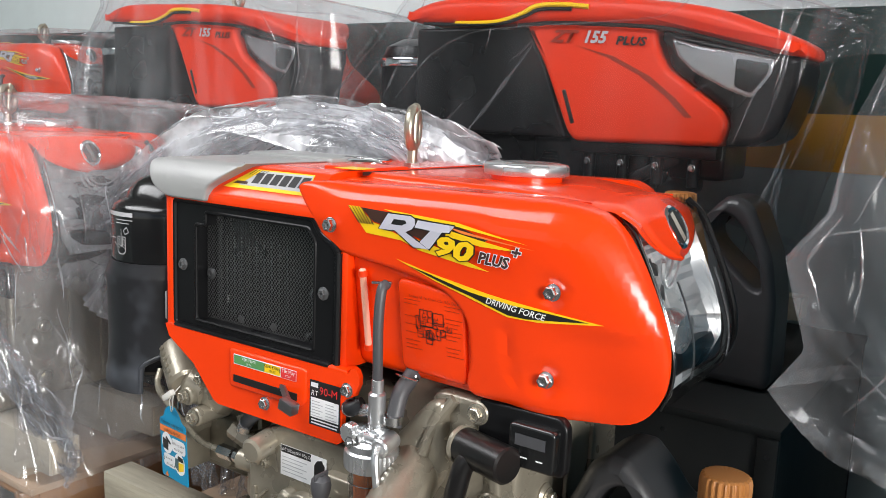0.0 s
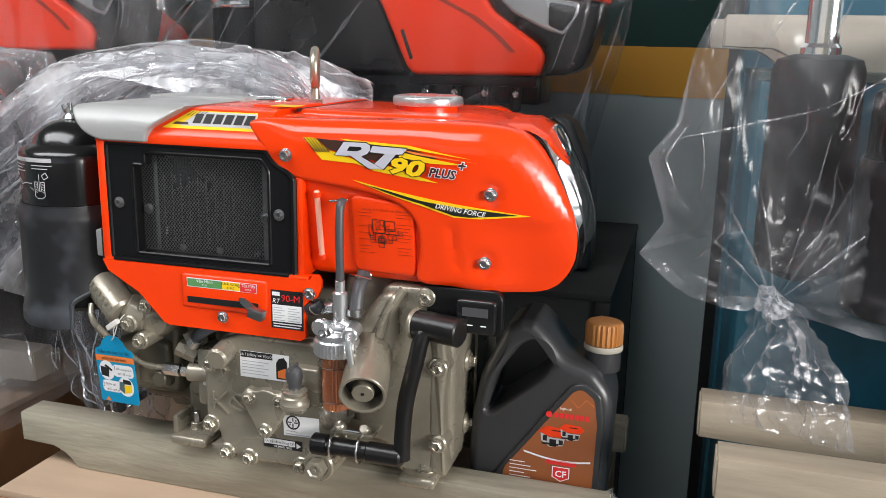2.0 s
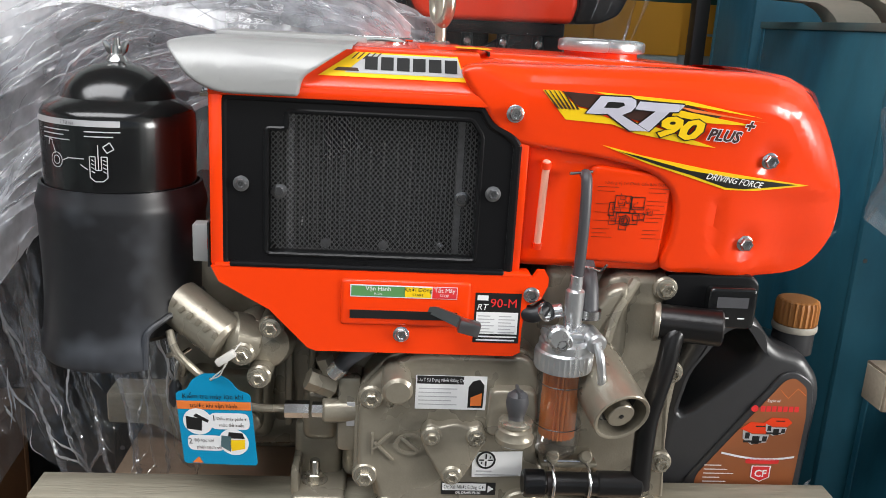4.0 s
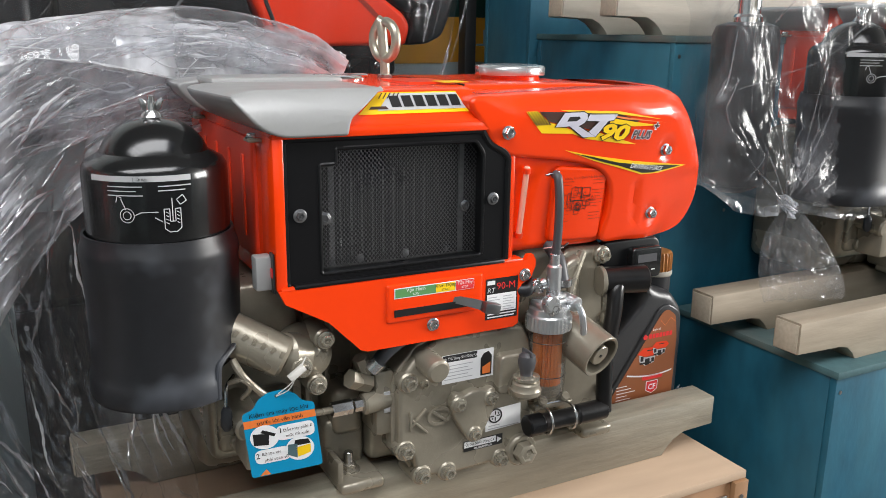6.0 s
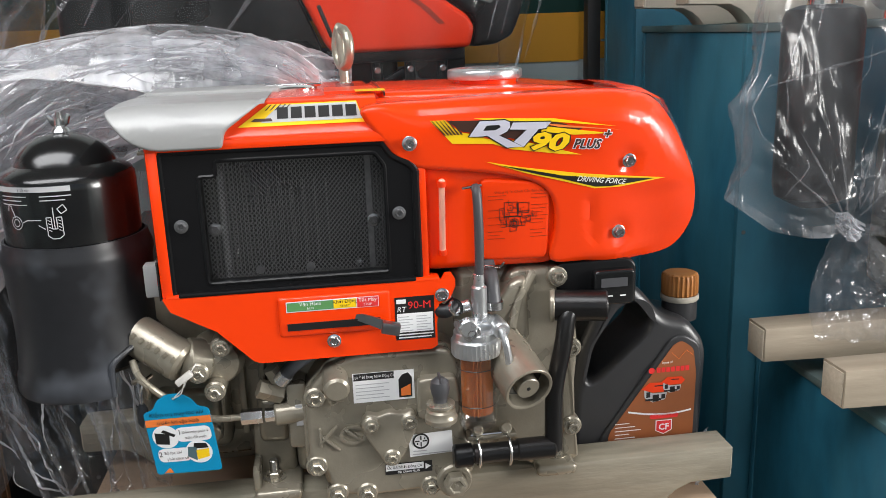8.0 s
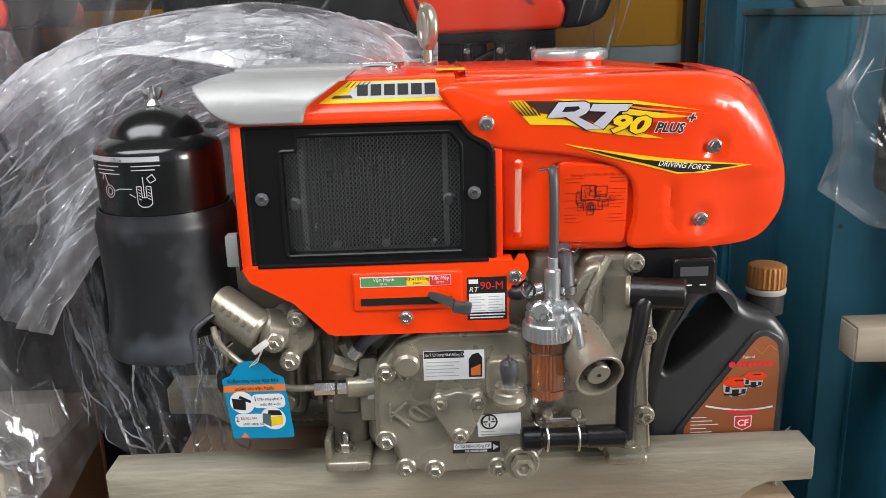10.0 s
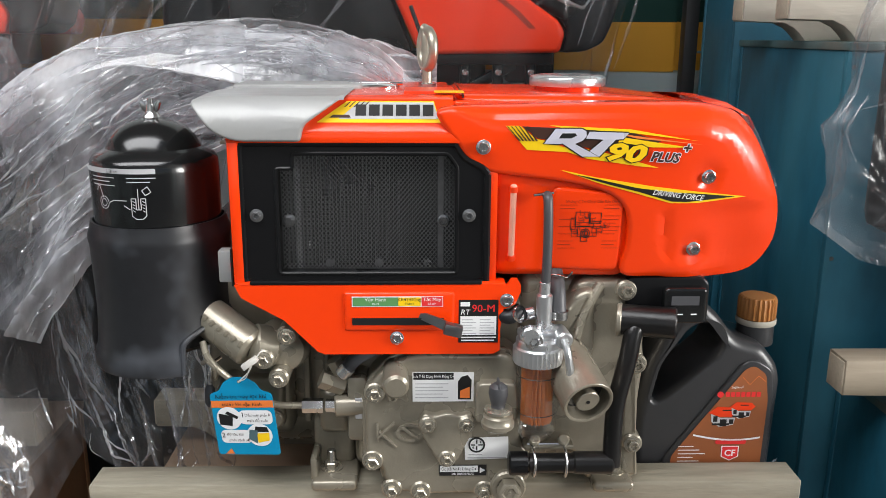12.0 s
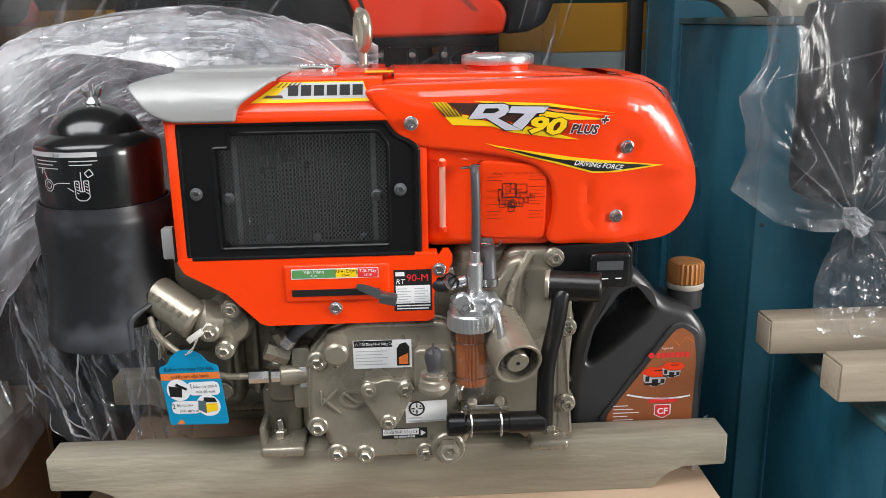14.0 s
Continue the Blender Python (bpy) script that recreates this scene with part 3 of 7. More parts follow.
    # the nose: headlight sheet between the covers, the orange tongue that laps over it, the emblem
    nose_line = spline_outline([(.340, 1.3950), (.366, 1.3900), (.386, 1.3800), (.398, 1.3600), (.409, 1.3380), (.424, 1.3050), (.435, 1.2720), (.437, 1.2450), (.428, 1.2200), (.412, 1.2020), (.392, 1.193)], 1)
    nose_line = [p for p in nose_line][:-1] if (nose_line[0] - nose_line[-1]).length < 1e-6 else nose_line

    def along(q):
        """Point and outward direction on the nose's profile, q from 0 (top) to 1 (chin)."""
        k = min(len(nose_line) - 1.001, max(0.0, q * (len(nose_line) - 1)))
        i = int(k)
        a, b = nose_line[i], nose_line[i + 1]
        c = nose_line[min(len(nose_line) - 1, i + 2)]
        t1, t2 = (b - a).normalized(), ((c - b).normalized() if (c - b).length > 1e-9 else (b - a).normalized())
        t = t1.lerp(t2, k - i).normalized()
        return a.lerp(b, k - i), Vector((-t.y, t.x))

    def nose_sheet(q0, q1, half, lift, nq=28, nv=20, rim_drop=.0, bulge=.006, cy=.167):
        bm = bmesh.new()
        rows = []
        for i in range(nq + 1):
            u = i / nq
            p, o = along(q0 + (q1 - q0) * u)
            row = []
            for k in range(nv + 1):
                v = k / nv * 2 - 1
                edge = ease((max(abs(v), 0) - .86) / .14) * rim_drop
                h = lift(u, v) + bulge * (1 - v * v) - edge
                row.append(bm.verts.new((p.x + o.x * h - .010 * v * abs(v), cy + half(u) * v, p.y + o.y * h)))
            rows.append(row)
        for a, b in zip(rows, rows[1:]):
            for k in range(nv):
                bm.faces.new((a[k], a[k + 1], b[k + 1], b[k]))
        return bm
    head = part("headlight", nose_sheet(.10, .90, lambda u: .104, lambda u, v: -.055), BLACK_SATIN, E, "large clear headlight set in the nose")
    rng_r = random.Random(31)
    tilt = [[rng_r.uniform(-.0055, .0055) for _ in range(24)] for _ in range(24)]

    def bowl(u, v):
        depth = .046 * (1 - v * v) ** .6 * (1 - (2 * u - 1) ** 2) ** .5
        step = .0045 * ((u * 9) % 1.0)
        fade = (1 - v ** 6) * (1 - (2 * u - 1) ** 6)
        return -.009 - depth + (step + tilt[int(u * 11)][int((v + 1) * 3)]) * fade
    part("reflector", nose_sheet(.14, .87, lambda u: .096 - .022 * ease((u - .75) / .25), bowl, 36, 24, 0, 0), REFLECTOR, head, "faceted silver reflector", smooth=12)
    for k, r in enumerate((.052, .042, .032)):
        ring = [(.396 - .004 * k + .012 * math.sin(a) * 0 - .010 * (1 + math.cos(a)), (.185 + r * math.cos(a)), 1.338 + r * .62 * math.sin(a)) for a in (math.pi + math.pi * j / 12 for j in range(13))]
        part("reflector_ring", hose(ring, .0018, 2, 8), REFLECTOR, head)
    part("bulb_shield", lathe([(.021, 0), (.023, .006), (.020, .022), (.006, .027)], aim((.392, .160, 1.268), (.5, .150, 1.262))[0], 24), ALU, head)
    part("lens", nose_sheet(.12, .88, lambda u: .106 - .026 * ease((u - .75) / .25), lambda u, v: .001 - .006 * ease((u - .7) / .3)), LENS, head, "clear bulging lens")
    for yy in (.110, .215):
        part("lens_rib", hose([(*(lambda p, o: (p.x + o.x * .0045, yy, p.y + o.y * .0045))(*along(q)),) for q in (.44, .50, .58, .66, .72)], .0011, 4, 6), WIRE, head)
    part("lens_rim", hose([(*(lambda p, o: (p.x + o.x * .001 - .010, .276 - .024 * ease((q - .7) / .2), p.y + o.y * .001))(*along(q)),) for q in (.14, .24, .32, .42, .52, .62, .72, .80, .88)], .0042, 4, 8), BLACK_SATIN, head, "black rubber rim of the lens")
    for yy in (.0635,):
        for d, r, mt in ((.0, .0018, BLACK), (.0030, .0013, CHROME)):
            sgn = 1 if yy < .19 else -1
            part("lens_edge", hose([(*(lambda p, o: (p.x + o.x * .002, yy + sgn * d, p.y + o.y * .002))(*along(q)),) for q in (.16, .24, .32, .42, .52, .62, .72, .80)], r, 4, 8), mt, head)

    def tongue_half(u):
        return .094 * math.sqrt(max(.02, 1 - max(0.0, (u - .45) / .56) ** 2.4))
    part("hood_tongue", nose_sheet(.0, .375, tongue_half, lambda u, v: .0032 * ease((1 - u) / .08) - .004 * (1 - ease(u / .25)), 22, 22, .005, .004, .154), ORANGE, hood, "orange tongue lapping over the headlight")
    p, o = along(.262)
    em = aim((p.x + o.x * .0075, .147, p.y + o.y * .0075), (p.x + o.x, .147 - .18, p.y + o.y))[0] @ Matrix.Diagonal((1.0, 1.35, 1, 1))
    part("emblem", lathe([(.0155, -.004), (.0165, .001), (.0145, .003), (.0125, .0022), (.0125, .001)], em, 28), CHROME, hood, "oval chrome emblem")
    part("emblem_field", lathe([(.0125, 0), (.0125, .0018)], em, 28), INK, hood)
    part("emblem_bar", turned(box(-.003, .003, -.011, .011, .0018, .0028), em @ Matrix.Rotation(radians(20), 4, "Z")), CHROME, hood)
    part("nose_underside", pillow(spline_outline([(.27, 1.192), (.36, 1.190), (.405, 1.215), (.410, 1.25), (.36, 1.24), (.27, 1.21)], 3), .085, .275, .012, 3, back_r=.012), BLACK_SATIN, E)
    # fuel cap on its neck
    neck = part("filler_neck", lathe([(.044, 1.3745), (.043, 1.3865), (.040, 1.3905), (.040, 1.4045), (.043, 1.4065)], Matrix.Translation((.211, .188, 0)), 40), ORANGE, E)
    bm = lathe([(.046, 1.4055), (.0475, 1.4075), (.0475, 1.4155), (.0455, 1.4175), (.038, 1.4190), (.030, 1.4180), (.01, 1.4180)], Matrix.Translation((.211, .188, 0)), 96)
    for v in bm.verts:
        if 1.4070 < v.co.z < 1.4160:
            d = Vector((v.co.x - .211, v.co.y - .188, 0))
            k = round(math.atan2(d.y, d.x) / (2 * math.pi / 96))
            v.co -= d.normalized() * (.0009 if k % 2 else 0)
    part("fuel_cap", bm, ALU, E, "knurled chrome fuel cap", smooth=50)
    # lifting eye
    eye = [(.035 + .0075 * math.sin(a), .209 - .0185 * math.sin(a), 1.449 - .023 * math.cos(a)) for a in (2 * math.pi * k / 20 for k in range(-9, 11))]
    part("lifting_eye", join(hose([(.035, .209, 1.385), (.035, .209, 1.405), (.035, .209, 1.420)] + eye, .0063, 3, 12)), EYE_STEEL, E, "dull steel lifting eye bolt")
    part("eye_nut", hexbolt((.035, .209, 1.398), (0, 0, 1), .011, .009), ZINC, E)
    # hopper block under the silver shroud
    body = bmesh.new()
    prof = [(0.046, 1.200), (0.046, 1.356), (0.004, 1.358), (0.002, 1.366), (.008, 1.374), (.034, 1.400), (.06, 1.402), (.32, 1.402), (.346, 1.400), (.37, 1.374), (.378, 1.366), (.378, 1.200)]
    prof2 = round_outline(prof, .006, 3)
    ra = [body.verts.new((-.178, p.x, p.y)) for p in prof2]
    rb = [body.verts.new((.062, p.x, p.y)) for p in prof2]
    for i in range(len(ra)):
        body.faces.new((ra[i], ra[(i + 1) % len(ra)], rb[(i + 1) % len(ra)], rb[i]))
    body.faces.new(ra), body.faces.new(rb[::-1])
    bmesh.ops.triangulate(body, faces=[f for f in body.faces if len(f.verts) > 4])
    hop = part("hopper", body, ORANGE, E, "orange radiator hopper")
    part("hopper_panel", pillow(round_outline([(.06, 1.22), (.32, 1.22), (.32, 1.35), (.06, 1.35)], .012), 0, .004, .002, 2,
                                shape=lambda x, y, z: (-.178 - .0035 + y, x, z)), RED_SIDE, hop)
    for yy in (.10, .16, .22, .28):
        part("groove", box(-.1835, -.180, yy - .004, yy + .004, 1.24, 1.33, .001), ORANGE_FLAT, hop)
    part("frame_edge", box(-.178, -.1655, .002, .05, 1.200, 1.358, .003), ORANGE, hop)
    part("frame_edge", box(.0985, .110, .008, .05, 1.200, 1.358, .002), ORANGE, hop)
    part("top_rail", box(-.178, .096, .001, .016, 1.3555, 1.366, .002), ORANGE, hop)
    for yy in (.045, .30):
        br = part("shroud_bracket", box(-.192, -.178, yy - .010, yy + .010, 1.350, 1.3535, .001), CAST, hop)
        part("bolt", hexbolt((-.186, yy, 1.3535), (0, 0, 1), .005, .005), ZINC, br)
    # silver shroud, a wing on each side
    def wing(flip):
        o = [(-.168, 1.3575), (-.099, 1.3575), (-.096, 1.374), (-.060, 1.399), (-.052, 1.4035), (-.190, 1.4035), (-.215, 1.399), (-.207, 1.386), (-.190, 1.366)]
        o = round_outline(o, [.012, .004, .006, .008, .002, .02, .008, .015, .02], 4)
        f = (lambda x, y, z: (x, .38 - y, z)) if flip else None

        bm = pillow(o, -.0055, .165, .0034, 4, back_r=.003)
        for ax, a, b, step in ((0, -.230, -.05, .008), (2, 1.360, 1.402, .006), (1, .0, .16, .02)):
            while a < b:
                co, no = [0, 0, 0], [0, 0, 0]
                co[ax], no[ax] = a, 1
                bmesh.ops.bisect_plane(bm, geom=bm.verts[:] + bm.edges[:] + bm.faces[:], plane_co=co, plane_no=no)
                a += step
        for v in bm.verts:
            x, y, z = v.co
            t = max(0.0, (z - 1.370) / .033)
            yy = y + .020 * t * t * max(0.0, 1 - max(0.0, y) / .06)
            v.co = Vector((x - .10 * min(max(yy, 0), .12) * ease((-.165 - x) / .05), .38 - yy if flip else yy, z))
        return bm
    part("shroud_wing", wing(False), SILVER, E, "silver-grey plastic shroud wing").modifiers.new("even_shading", "WEIGHTED_NORMAL").keep_sharp = True
    part("shroud_wing", wing(True), SILVER, E, "silver-grey plastic shroud wing")
    part("shroud_bridge", box(-.20, -.045, .15, .23, 1.398, 1.408, .004), SILVER, E)
    lidp = part("radiator_cap", lathe([(.03, 1.399), (.03, 1.404), (.026, 1.407), (.012, 1.408)], Matrix.Translation((-.03, .2, 0)), 28), CHROME, E, "chrome radiator cap")
    part("cap_wing", box(-.065, .005, .193, .207, 1.4045, 1.409, .002), CHROME, lidp)
    part("top_plate", box(.008, .066, .08, .16, 1.402, 1.4045), ORANGE_FLAT, E)
    part("yellow_label", box(.042, .075, .06, .09, 1.4045, 1.4052), YELLOW, E)
    # name strip on the chamfer: plain blocks for the maker's name
    ch = Matrix.Translation((0, .0075, 1.3735)) @ Matrix.Rotation(radians(-45), 4, "X")

    def on_chamfer(pts, lift):
        bm = bmesh.new()
        f = bm.faces.new([bm.verts.new((p[0], -lift, p[1])) for p in pts])
        bmesh.ops.triangulate(bm, faces=[f])
        return turned(bm, ch)
    strip = part("name_strip", on_chamfer([(-.083, .0035), (.048, .0035), (.041, .033), (-.052, .033)], .0007), YELLOW, E, "yellow and grey name strip")
    part("strip_field", on_chamfer([(-.060, .008), (.046, .008), (.0405, .031), (-.040, .031)], .0011), GREY_PRINT, strip)
    part("strip_wedge", on_chamfer([(-.070, .0095), (-.047, .0095), (-.049, .0135), (-.066, .0135)], .0014), DARK_BROWN, strip)
    for k in range(5):
        part("strip_line", on_chamfer([(-.055 + .005 * k, .024), (-.0535 + .005 * k, .024), (-.0475 + .005 * k, .032), (-.049 + .005 * k, .032)], .0014), DARK_BROWN, strip)
    for k in range(6):
        x0 = -.0425 + k * .0143
        w = .0114
        part("name_block", on_chamfer([(x0, .012), (x0 + w, .012), (x0 + w, .0275), (x0, .0275)], .0016), INK, strip)
    # radiator panel: black frame with a window, fins and woven screen
    outer = [(-.1655, 1.2005), (.0985, 1.2005), (.0985, 1.322), (.091, 1.330), (.074, 1.339), (.064, 1.3545), (-.1655, 1.3545)]
    win = [(-.128, 1.212), (.066, 1.212), (.066, 1.330), (.056, 1.344), (-.110, 1.344), (-.110, 1.328), (-.128, 1.328)]
    rp = part("radiator_panel", plate(outer, [win], -.004, .013), BLACK_SATIN, E, "black sheet-metal radiator frame", smooth=30)
    rp.location.y = .010
    part("panel_rim", join(hose([(.0985, -.003, 1.2005), (.0985, -.003, 1.322)], .0042, 1, 8), hose([(.0985, -.003, 1.322), (.091, -.003, 1.331), (.074, -.003, 1.340), (.064, -.003, 1.3545)], .0042, 4, 8)), BLACK_SATIN, rp)
    rim_path = [(p[0], -.0035, p[1]) for p in round_outline(outer, .006, 3)]
    part("raised_rim", hose(rim_path + rim_path[:1], .0034, 1, 8), BLACK_SATIN, rp)
    win_path = [(p[0], -.0030, p[1]) for p in round_outline(win, .004, 3)]
    part("window_bevel", hose(win_path + win_path[:1], .0024, 1, 8), BLACK_SATIN, rp)
    part("lower_sill", box(-.160, .094, -.012, -.003, 1.2005, 1.2055, .002), BLACK_SATIN, rp)
    part("window_liner", plate(rect(-.150, .090, 1.203, 1.3535), [win], .0132, .0335), INK, rp, smooth=30)
    fin = bmesh.new()
    for k in range(46):
        x = -.122 + k * .0042
        for p in (rect(x, x + .0009, 1.212, 1.341),):
            vs = [fin.verts.new((a, .030, b)) for a, b in p] + [fin.verts.new((a, .021, b)) for a, b in p]
            for q in ((4, 5, 6, 7), (0, 1, 5, 4), (1, 2, 6, 5), (2, 3, 7, 6), (3, 0, 4, 7)):
                fin.faces.new([vs[j] for j in q])
    part("fin_core", fin, FIN, rp, kind="stuff", smooth=0)
    part("core", box(-.13, .07, .0295, .0335, 1.204, 1.350), INK, rp)
    for k, x in enumerate((-.108, .049)):
        part("screen_stay", box(x - .0028, x + .0028, .0165, .0195, 1.213, 1.342), ZINC if k == 0 else WIRE_DARK, rp)
    mesh = bmesh.new()
    pitch, w = .0046, .00040
    for sgn in (1, -1):
        for k in range(-40, 85):
            pts = []
            x0 = -.126 + k * pitch
            a, b = Vector((x0, 1.213)), Vector((x0 + sgn * .110, 1.342))
            lo_t, hi_t = 0.0, 1.0
            d = b - a
            for lim, s in ((-.126, 1), (.066, -1)):
                t = (lim - a.x) / d.x
                if (d.x > 0) == (s > 0):
                    lo_t = max(lo_t, t)
                else:
                    hi_t = min(hi_t, t)
            if hi_t - lo_t < .05:
                continue
            p, q = a + d * lo_t, a + d * hi_t
            nrm = Vector((-d.y, d.x)).normalized() * w
            yy = .0128 if sgn > 0 else .0122
            vs = [mesh.verts.new((v.x, yy, v.y)) for v in (p - nrm, q - nrm, q + nrm, p + nrm)]
            mesh.faces.new(vs)
    part("wire_screen", mesh, WIRE_DARK, rp, "fine dark wire screen", "stuff", 0)
    for x, z in ((-.150, 1.277), (.079, 1.277)):
        part("screw", hexbolt((x, -.004, z), (0, -1, 0), .0050, .005, .0072), WIRE_DARK, rp)
    for x, z in ((-.118, 1.268), (.052, 1.268)):
        part("screw", hexbolt((x, .012, z), (0, -1, 0), .005, .003, .007), WIRE, rp)
    for x in (-.075, -.02, .035):
        part("rivet", lathe([(.005, 0), (.004, .002), (.001, .003)], aim((x, .020, 1.218), (x, -1, 1.218))[0], 12), WIRE, rp)
    dots = bmesh.new()
    for k in range(9):
        for q in range(24):
            x, z = -.098 + .0125 * k, 1.222 + .0040 * q
            vs = [dots.verts.new(p) for p in ((x, .0180, z), (x + .0016, .0180, z), (x + .0016, .0180, z + .0024), (x, .0180, z + .0024), (x, .0205, z), (x + .0016, .0205, z), (x + .0016, .0205, z + .0024), (x, .0205, z + .0024))]
            for f in ((0, 1, 2, 3), (1, 5, 6, 2), (4, 0, 3, 7), (3, 2, 6, 7), (0, 4, 5, 1)):
                dots.faces.new([vs[n] for n in f])
    part("fin_tip", dots, ZINC, rp, kind="stuff", smooth=0)
    # orange lever bracket below the radiator
    o = [(-.177, 1.2005), (.122, 1.2005), (.126, 1.207), (.133, 1.207), (.137, 1.200), (.137, 1.192), (.131, 1.178), (.118, 1.172), (.115, 1.150), (.115, 1.124), (.108, 1.120),
         (-.080, 1.120), (-.088, 1.123), (-.124, 1.160), (-.140, 1.169), (-.170, 1.186)]
    slot = [(-.049, 1.156), (-.049, 1.163), (.052, 1.163), (.052, 1.156)]
    bk = part("lever_bracket", plate(o, [slot], -.010, -.004), ORANGE, E, "orange sheet-metal lever bracket", smooth=30)
    bk.location.y = .009
    part("bracket_lip", box(-.174, .120, -.010, .010, 1.198, 1.2035, .002), ORANGE, bk)
    part("bracket_pad", pillow(round_outline([(-.058, 1.148), (.056, 1.148), (.064, 1.156), (.064, 1.193), (-.058, 1.193)], .004), -.0125, -.009, .003, 3), ORANGE, bk)
    part("slot", box(-.049, .052, -.0135, -.0105, 1.1555, 1.1635), INK, bk)
    part("bracket_back", box(-.10, .10, -.004, .02, 1.135, 1.190), INK, bk)
    for x, z in ((0.0, 1.1395), (.1215, 1.183)):
        part("bolt", hexbolt((x, -.010, z), (0, -1, 0), .0062, .006), ZINC, bk)
    lv = bmesh.new()
    path = [((.016, -.010, 1.1660), .0020), ((.030, -.014, 1.1650), .0040), ((.045, -.024, 1.1620), .0048), ((.055, -.030, 1.1590), .0050)]
    rows = []
    for (x, y, z), w in path:
        rows.append([lv.verts.new((x + a * w * .4, y, z + a * w)) for a in (-1, 1)] + [lv.verts.new((x + a * w * .4, y + .003, z + a * w)) for a in (1, -1)])
    for p, q in zip(rows, rows[1:]):
        for k in range(4):
            lv.faces.new((p[k], p[(k + 1) % 4], q[(k + 1) % 4], q[k]))
    lv.faces.new(rows[0][::-1]), lv.faces.new(rows[-1])
    lev = part("throttle_lever", lv, WIRE, bk, "flat steel throttle lever", smooth=20)
    part("lever_tip", turned(box(-.0100, .0100, -.006, .006, -.0062, .0062, .0012), Matrix.Translation((.0615, -.0345, 1.1575)) @ Matrix.Rotation(radians(14), 4, "Y")), WIRE, lev)
    # run / start / stop label
    yl = -.0131
    rl = part("lever_label", flat(rect(-.049, .051, 1.1765, 1.1885), yl), WHITE, bk, "green, yellow and red lever label")
    part("green_field", flat(rect(-.048, .002, 1.1775, 1.1875), yl - .0003), GREEN, rl)
    part("yellow_field", flat(rect(.002, .0265, 1.1775, 1.1875), yl - .0003), YELLOW, rl)
    part("red_field", flat(rect(.0275, .0505, 1.177, 1.188), yl - .0003), RED, rl)
    for txt, sub, x, mt in (("V\u1eadn H\u00e0nh", "RUN", -.023, WHITE), ("Kh\u1edfi \u0110\u1ed9ng", "START", .0142, INK), ("T\u1eaft M\u00e1y", "STOP", .039, WHITE)):
        lettering(txt, .0058, mt, rl, upright(x, yl - .0005, 1.1832))
        lettering(sub, .0036, mt, rl, upright(x, yl - .0005, 1.1788))
    pl = part("type_plate", flat(rect(.0685, .1125, 1.1335, 1.1835), -.0104), INK, bk, "black and white type plate")
    lettering("RT", .0085, WHITE, pl, upright(.0755, -.0107, 1.1665), shear=.2)
    bars_ = [(.0705, .081, 1.176, 1.181)]
    part("maker_bar", bars(bars_, -.0107), WHITE, pl, smooth=0)
    lettering("90-M", .0125, RED, pl, upright(.0960, -.0109, 1.1695))
    part("data_field", flat(rect(.0705, .1105, 1.1425, 1.1645), -.0106), WHITE, pl)
    part("data_lines", bars([(.072 + .02 * c, .088 + .02 * c - .004 * (i % 2), 1.1440 + .0032 * i, 1.1450 + .0032 * i) for i in range(6) for c in range(2)], -.0109), GREY_PRINT, pl, kind="stuff", smooth=0)
    part("foot_lines", bars([(.0715, .1105, 1.139, 1.1405), (.0715, .1085, 1.1355, 1.137)], -.0107), WHITE, pl, kind="stuff", smooth=0)
    # decals on the hood
    def H(bm):
        k = .275
        while k < .42:
            bmesh.ops.bisect_plane(bm, geom=bm.verts[:] + bm.edges[:] + bm.faces[:], plane_co=(k, 0, 0), plane_no=(1, 0, 0))
            k += .009
        for v in bm.verts:
            v.co.y += dy(v.co.x, v.co.z)
        return bm
    y1 = -.0009
    def P(*pts):
        return [(.1170 + (u - 910) * .000600, 1.3740 - (v - 210) * .000595) for u, v in pts]
    lay = lambda x, y, z: (x, y + dy(x, z), z)
    dec = part("hood_decal", H(flat(P((908, 209), (934, 209), (962, 232), (982, 236), (1090, 258), (1186, 285), (1150, 282), (1055, 268), (1020, 256), (947, 252)), y1)), YELLOW, hood, "yellow swept decal with silver letters")
    part("dark_swoosh", H(flat(P((937, 210), (1010, 213), (1120, 217), (1185, 236), (1150, 250), (1085, 254), (985, 234), (965, 231)), y1 - .0001)), DARK_BROWN, dec)
    part("orange_streak", H(flat(P((985, 237), (1040, 244), (1075, 262), (1010, 246)), y1 - .0003)), ORANGE_FLAT, dec)
    part("yellow_streak", H(flat(P((985, 208), (1130, 215), (1252, 236), (1130, 221), (1010, 213)), y1 - .0003)), YELLOW, dec)
    part("yellow_streak", H(flat(P((1110, 228), (1240, 248), (1170, 247), (1108, 238)), y1 - .0003)), YELLOW, dec)
    part("fading_streak", H(flat(P((1105, 222), (1262, 243), (1140, 231)), y1 - .0002)), TAG_ORANGE, dec)
    for k in range(6):
        part("speed_line", H(flat(P((910 + 7 * k, 209), (911.4 + 7 * k, 209), (936 + 6 * k, 236), (932 + 6 * k, 236)), y1 - .0005)), DARK_BROWN, dec)
    R_ = P((996, 214), (1042, 214), (1050, 218), (1051, 227), (1044, 235), (1031, 241), (1075, 264), (1046, 264), (1009, 240), (1001, 241), (976, 241))
    hole_ = P((1008, 222), (1031, 222), (1034, 226), (1024, 231), (1002, 231))
    T_ = P((1056, 219), (1126, 221), (1116, 232), (1103, 233), (1076, 264), (1058, 254), (1081, 233), (1050, 231))

    def letter(pts, holes, y, mt, nm):
        lift = bmesh.new()
        edges = []
        for loop in [pts, *holes]:
            vs = [lift.verts.new((x, y, z)) for x, z in loop]
            edges += [lift.edges.new((p, q)) for p, q in zip(vs, vs[1:] + vs[:1])]
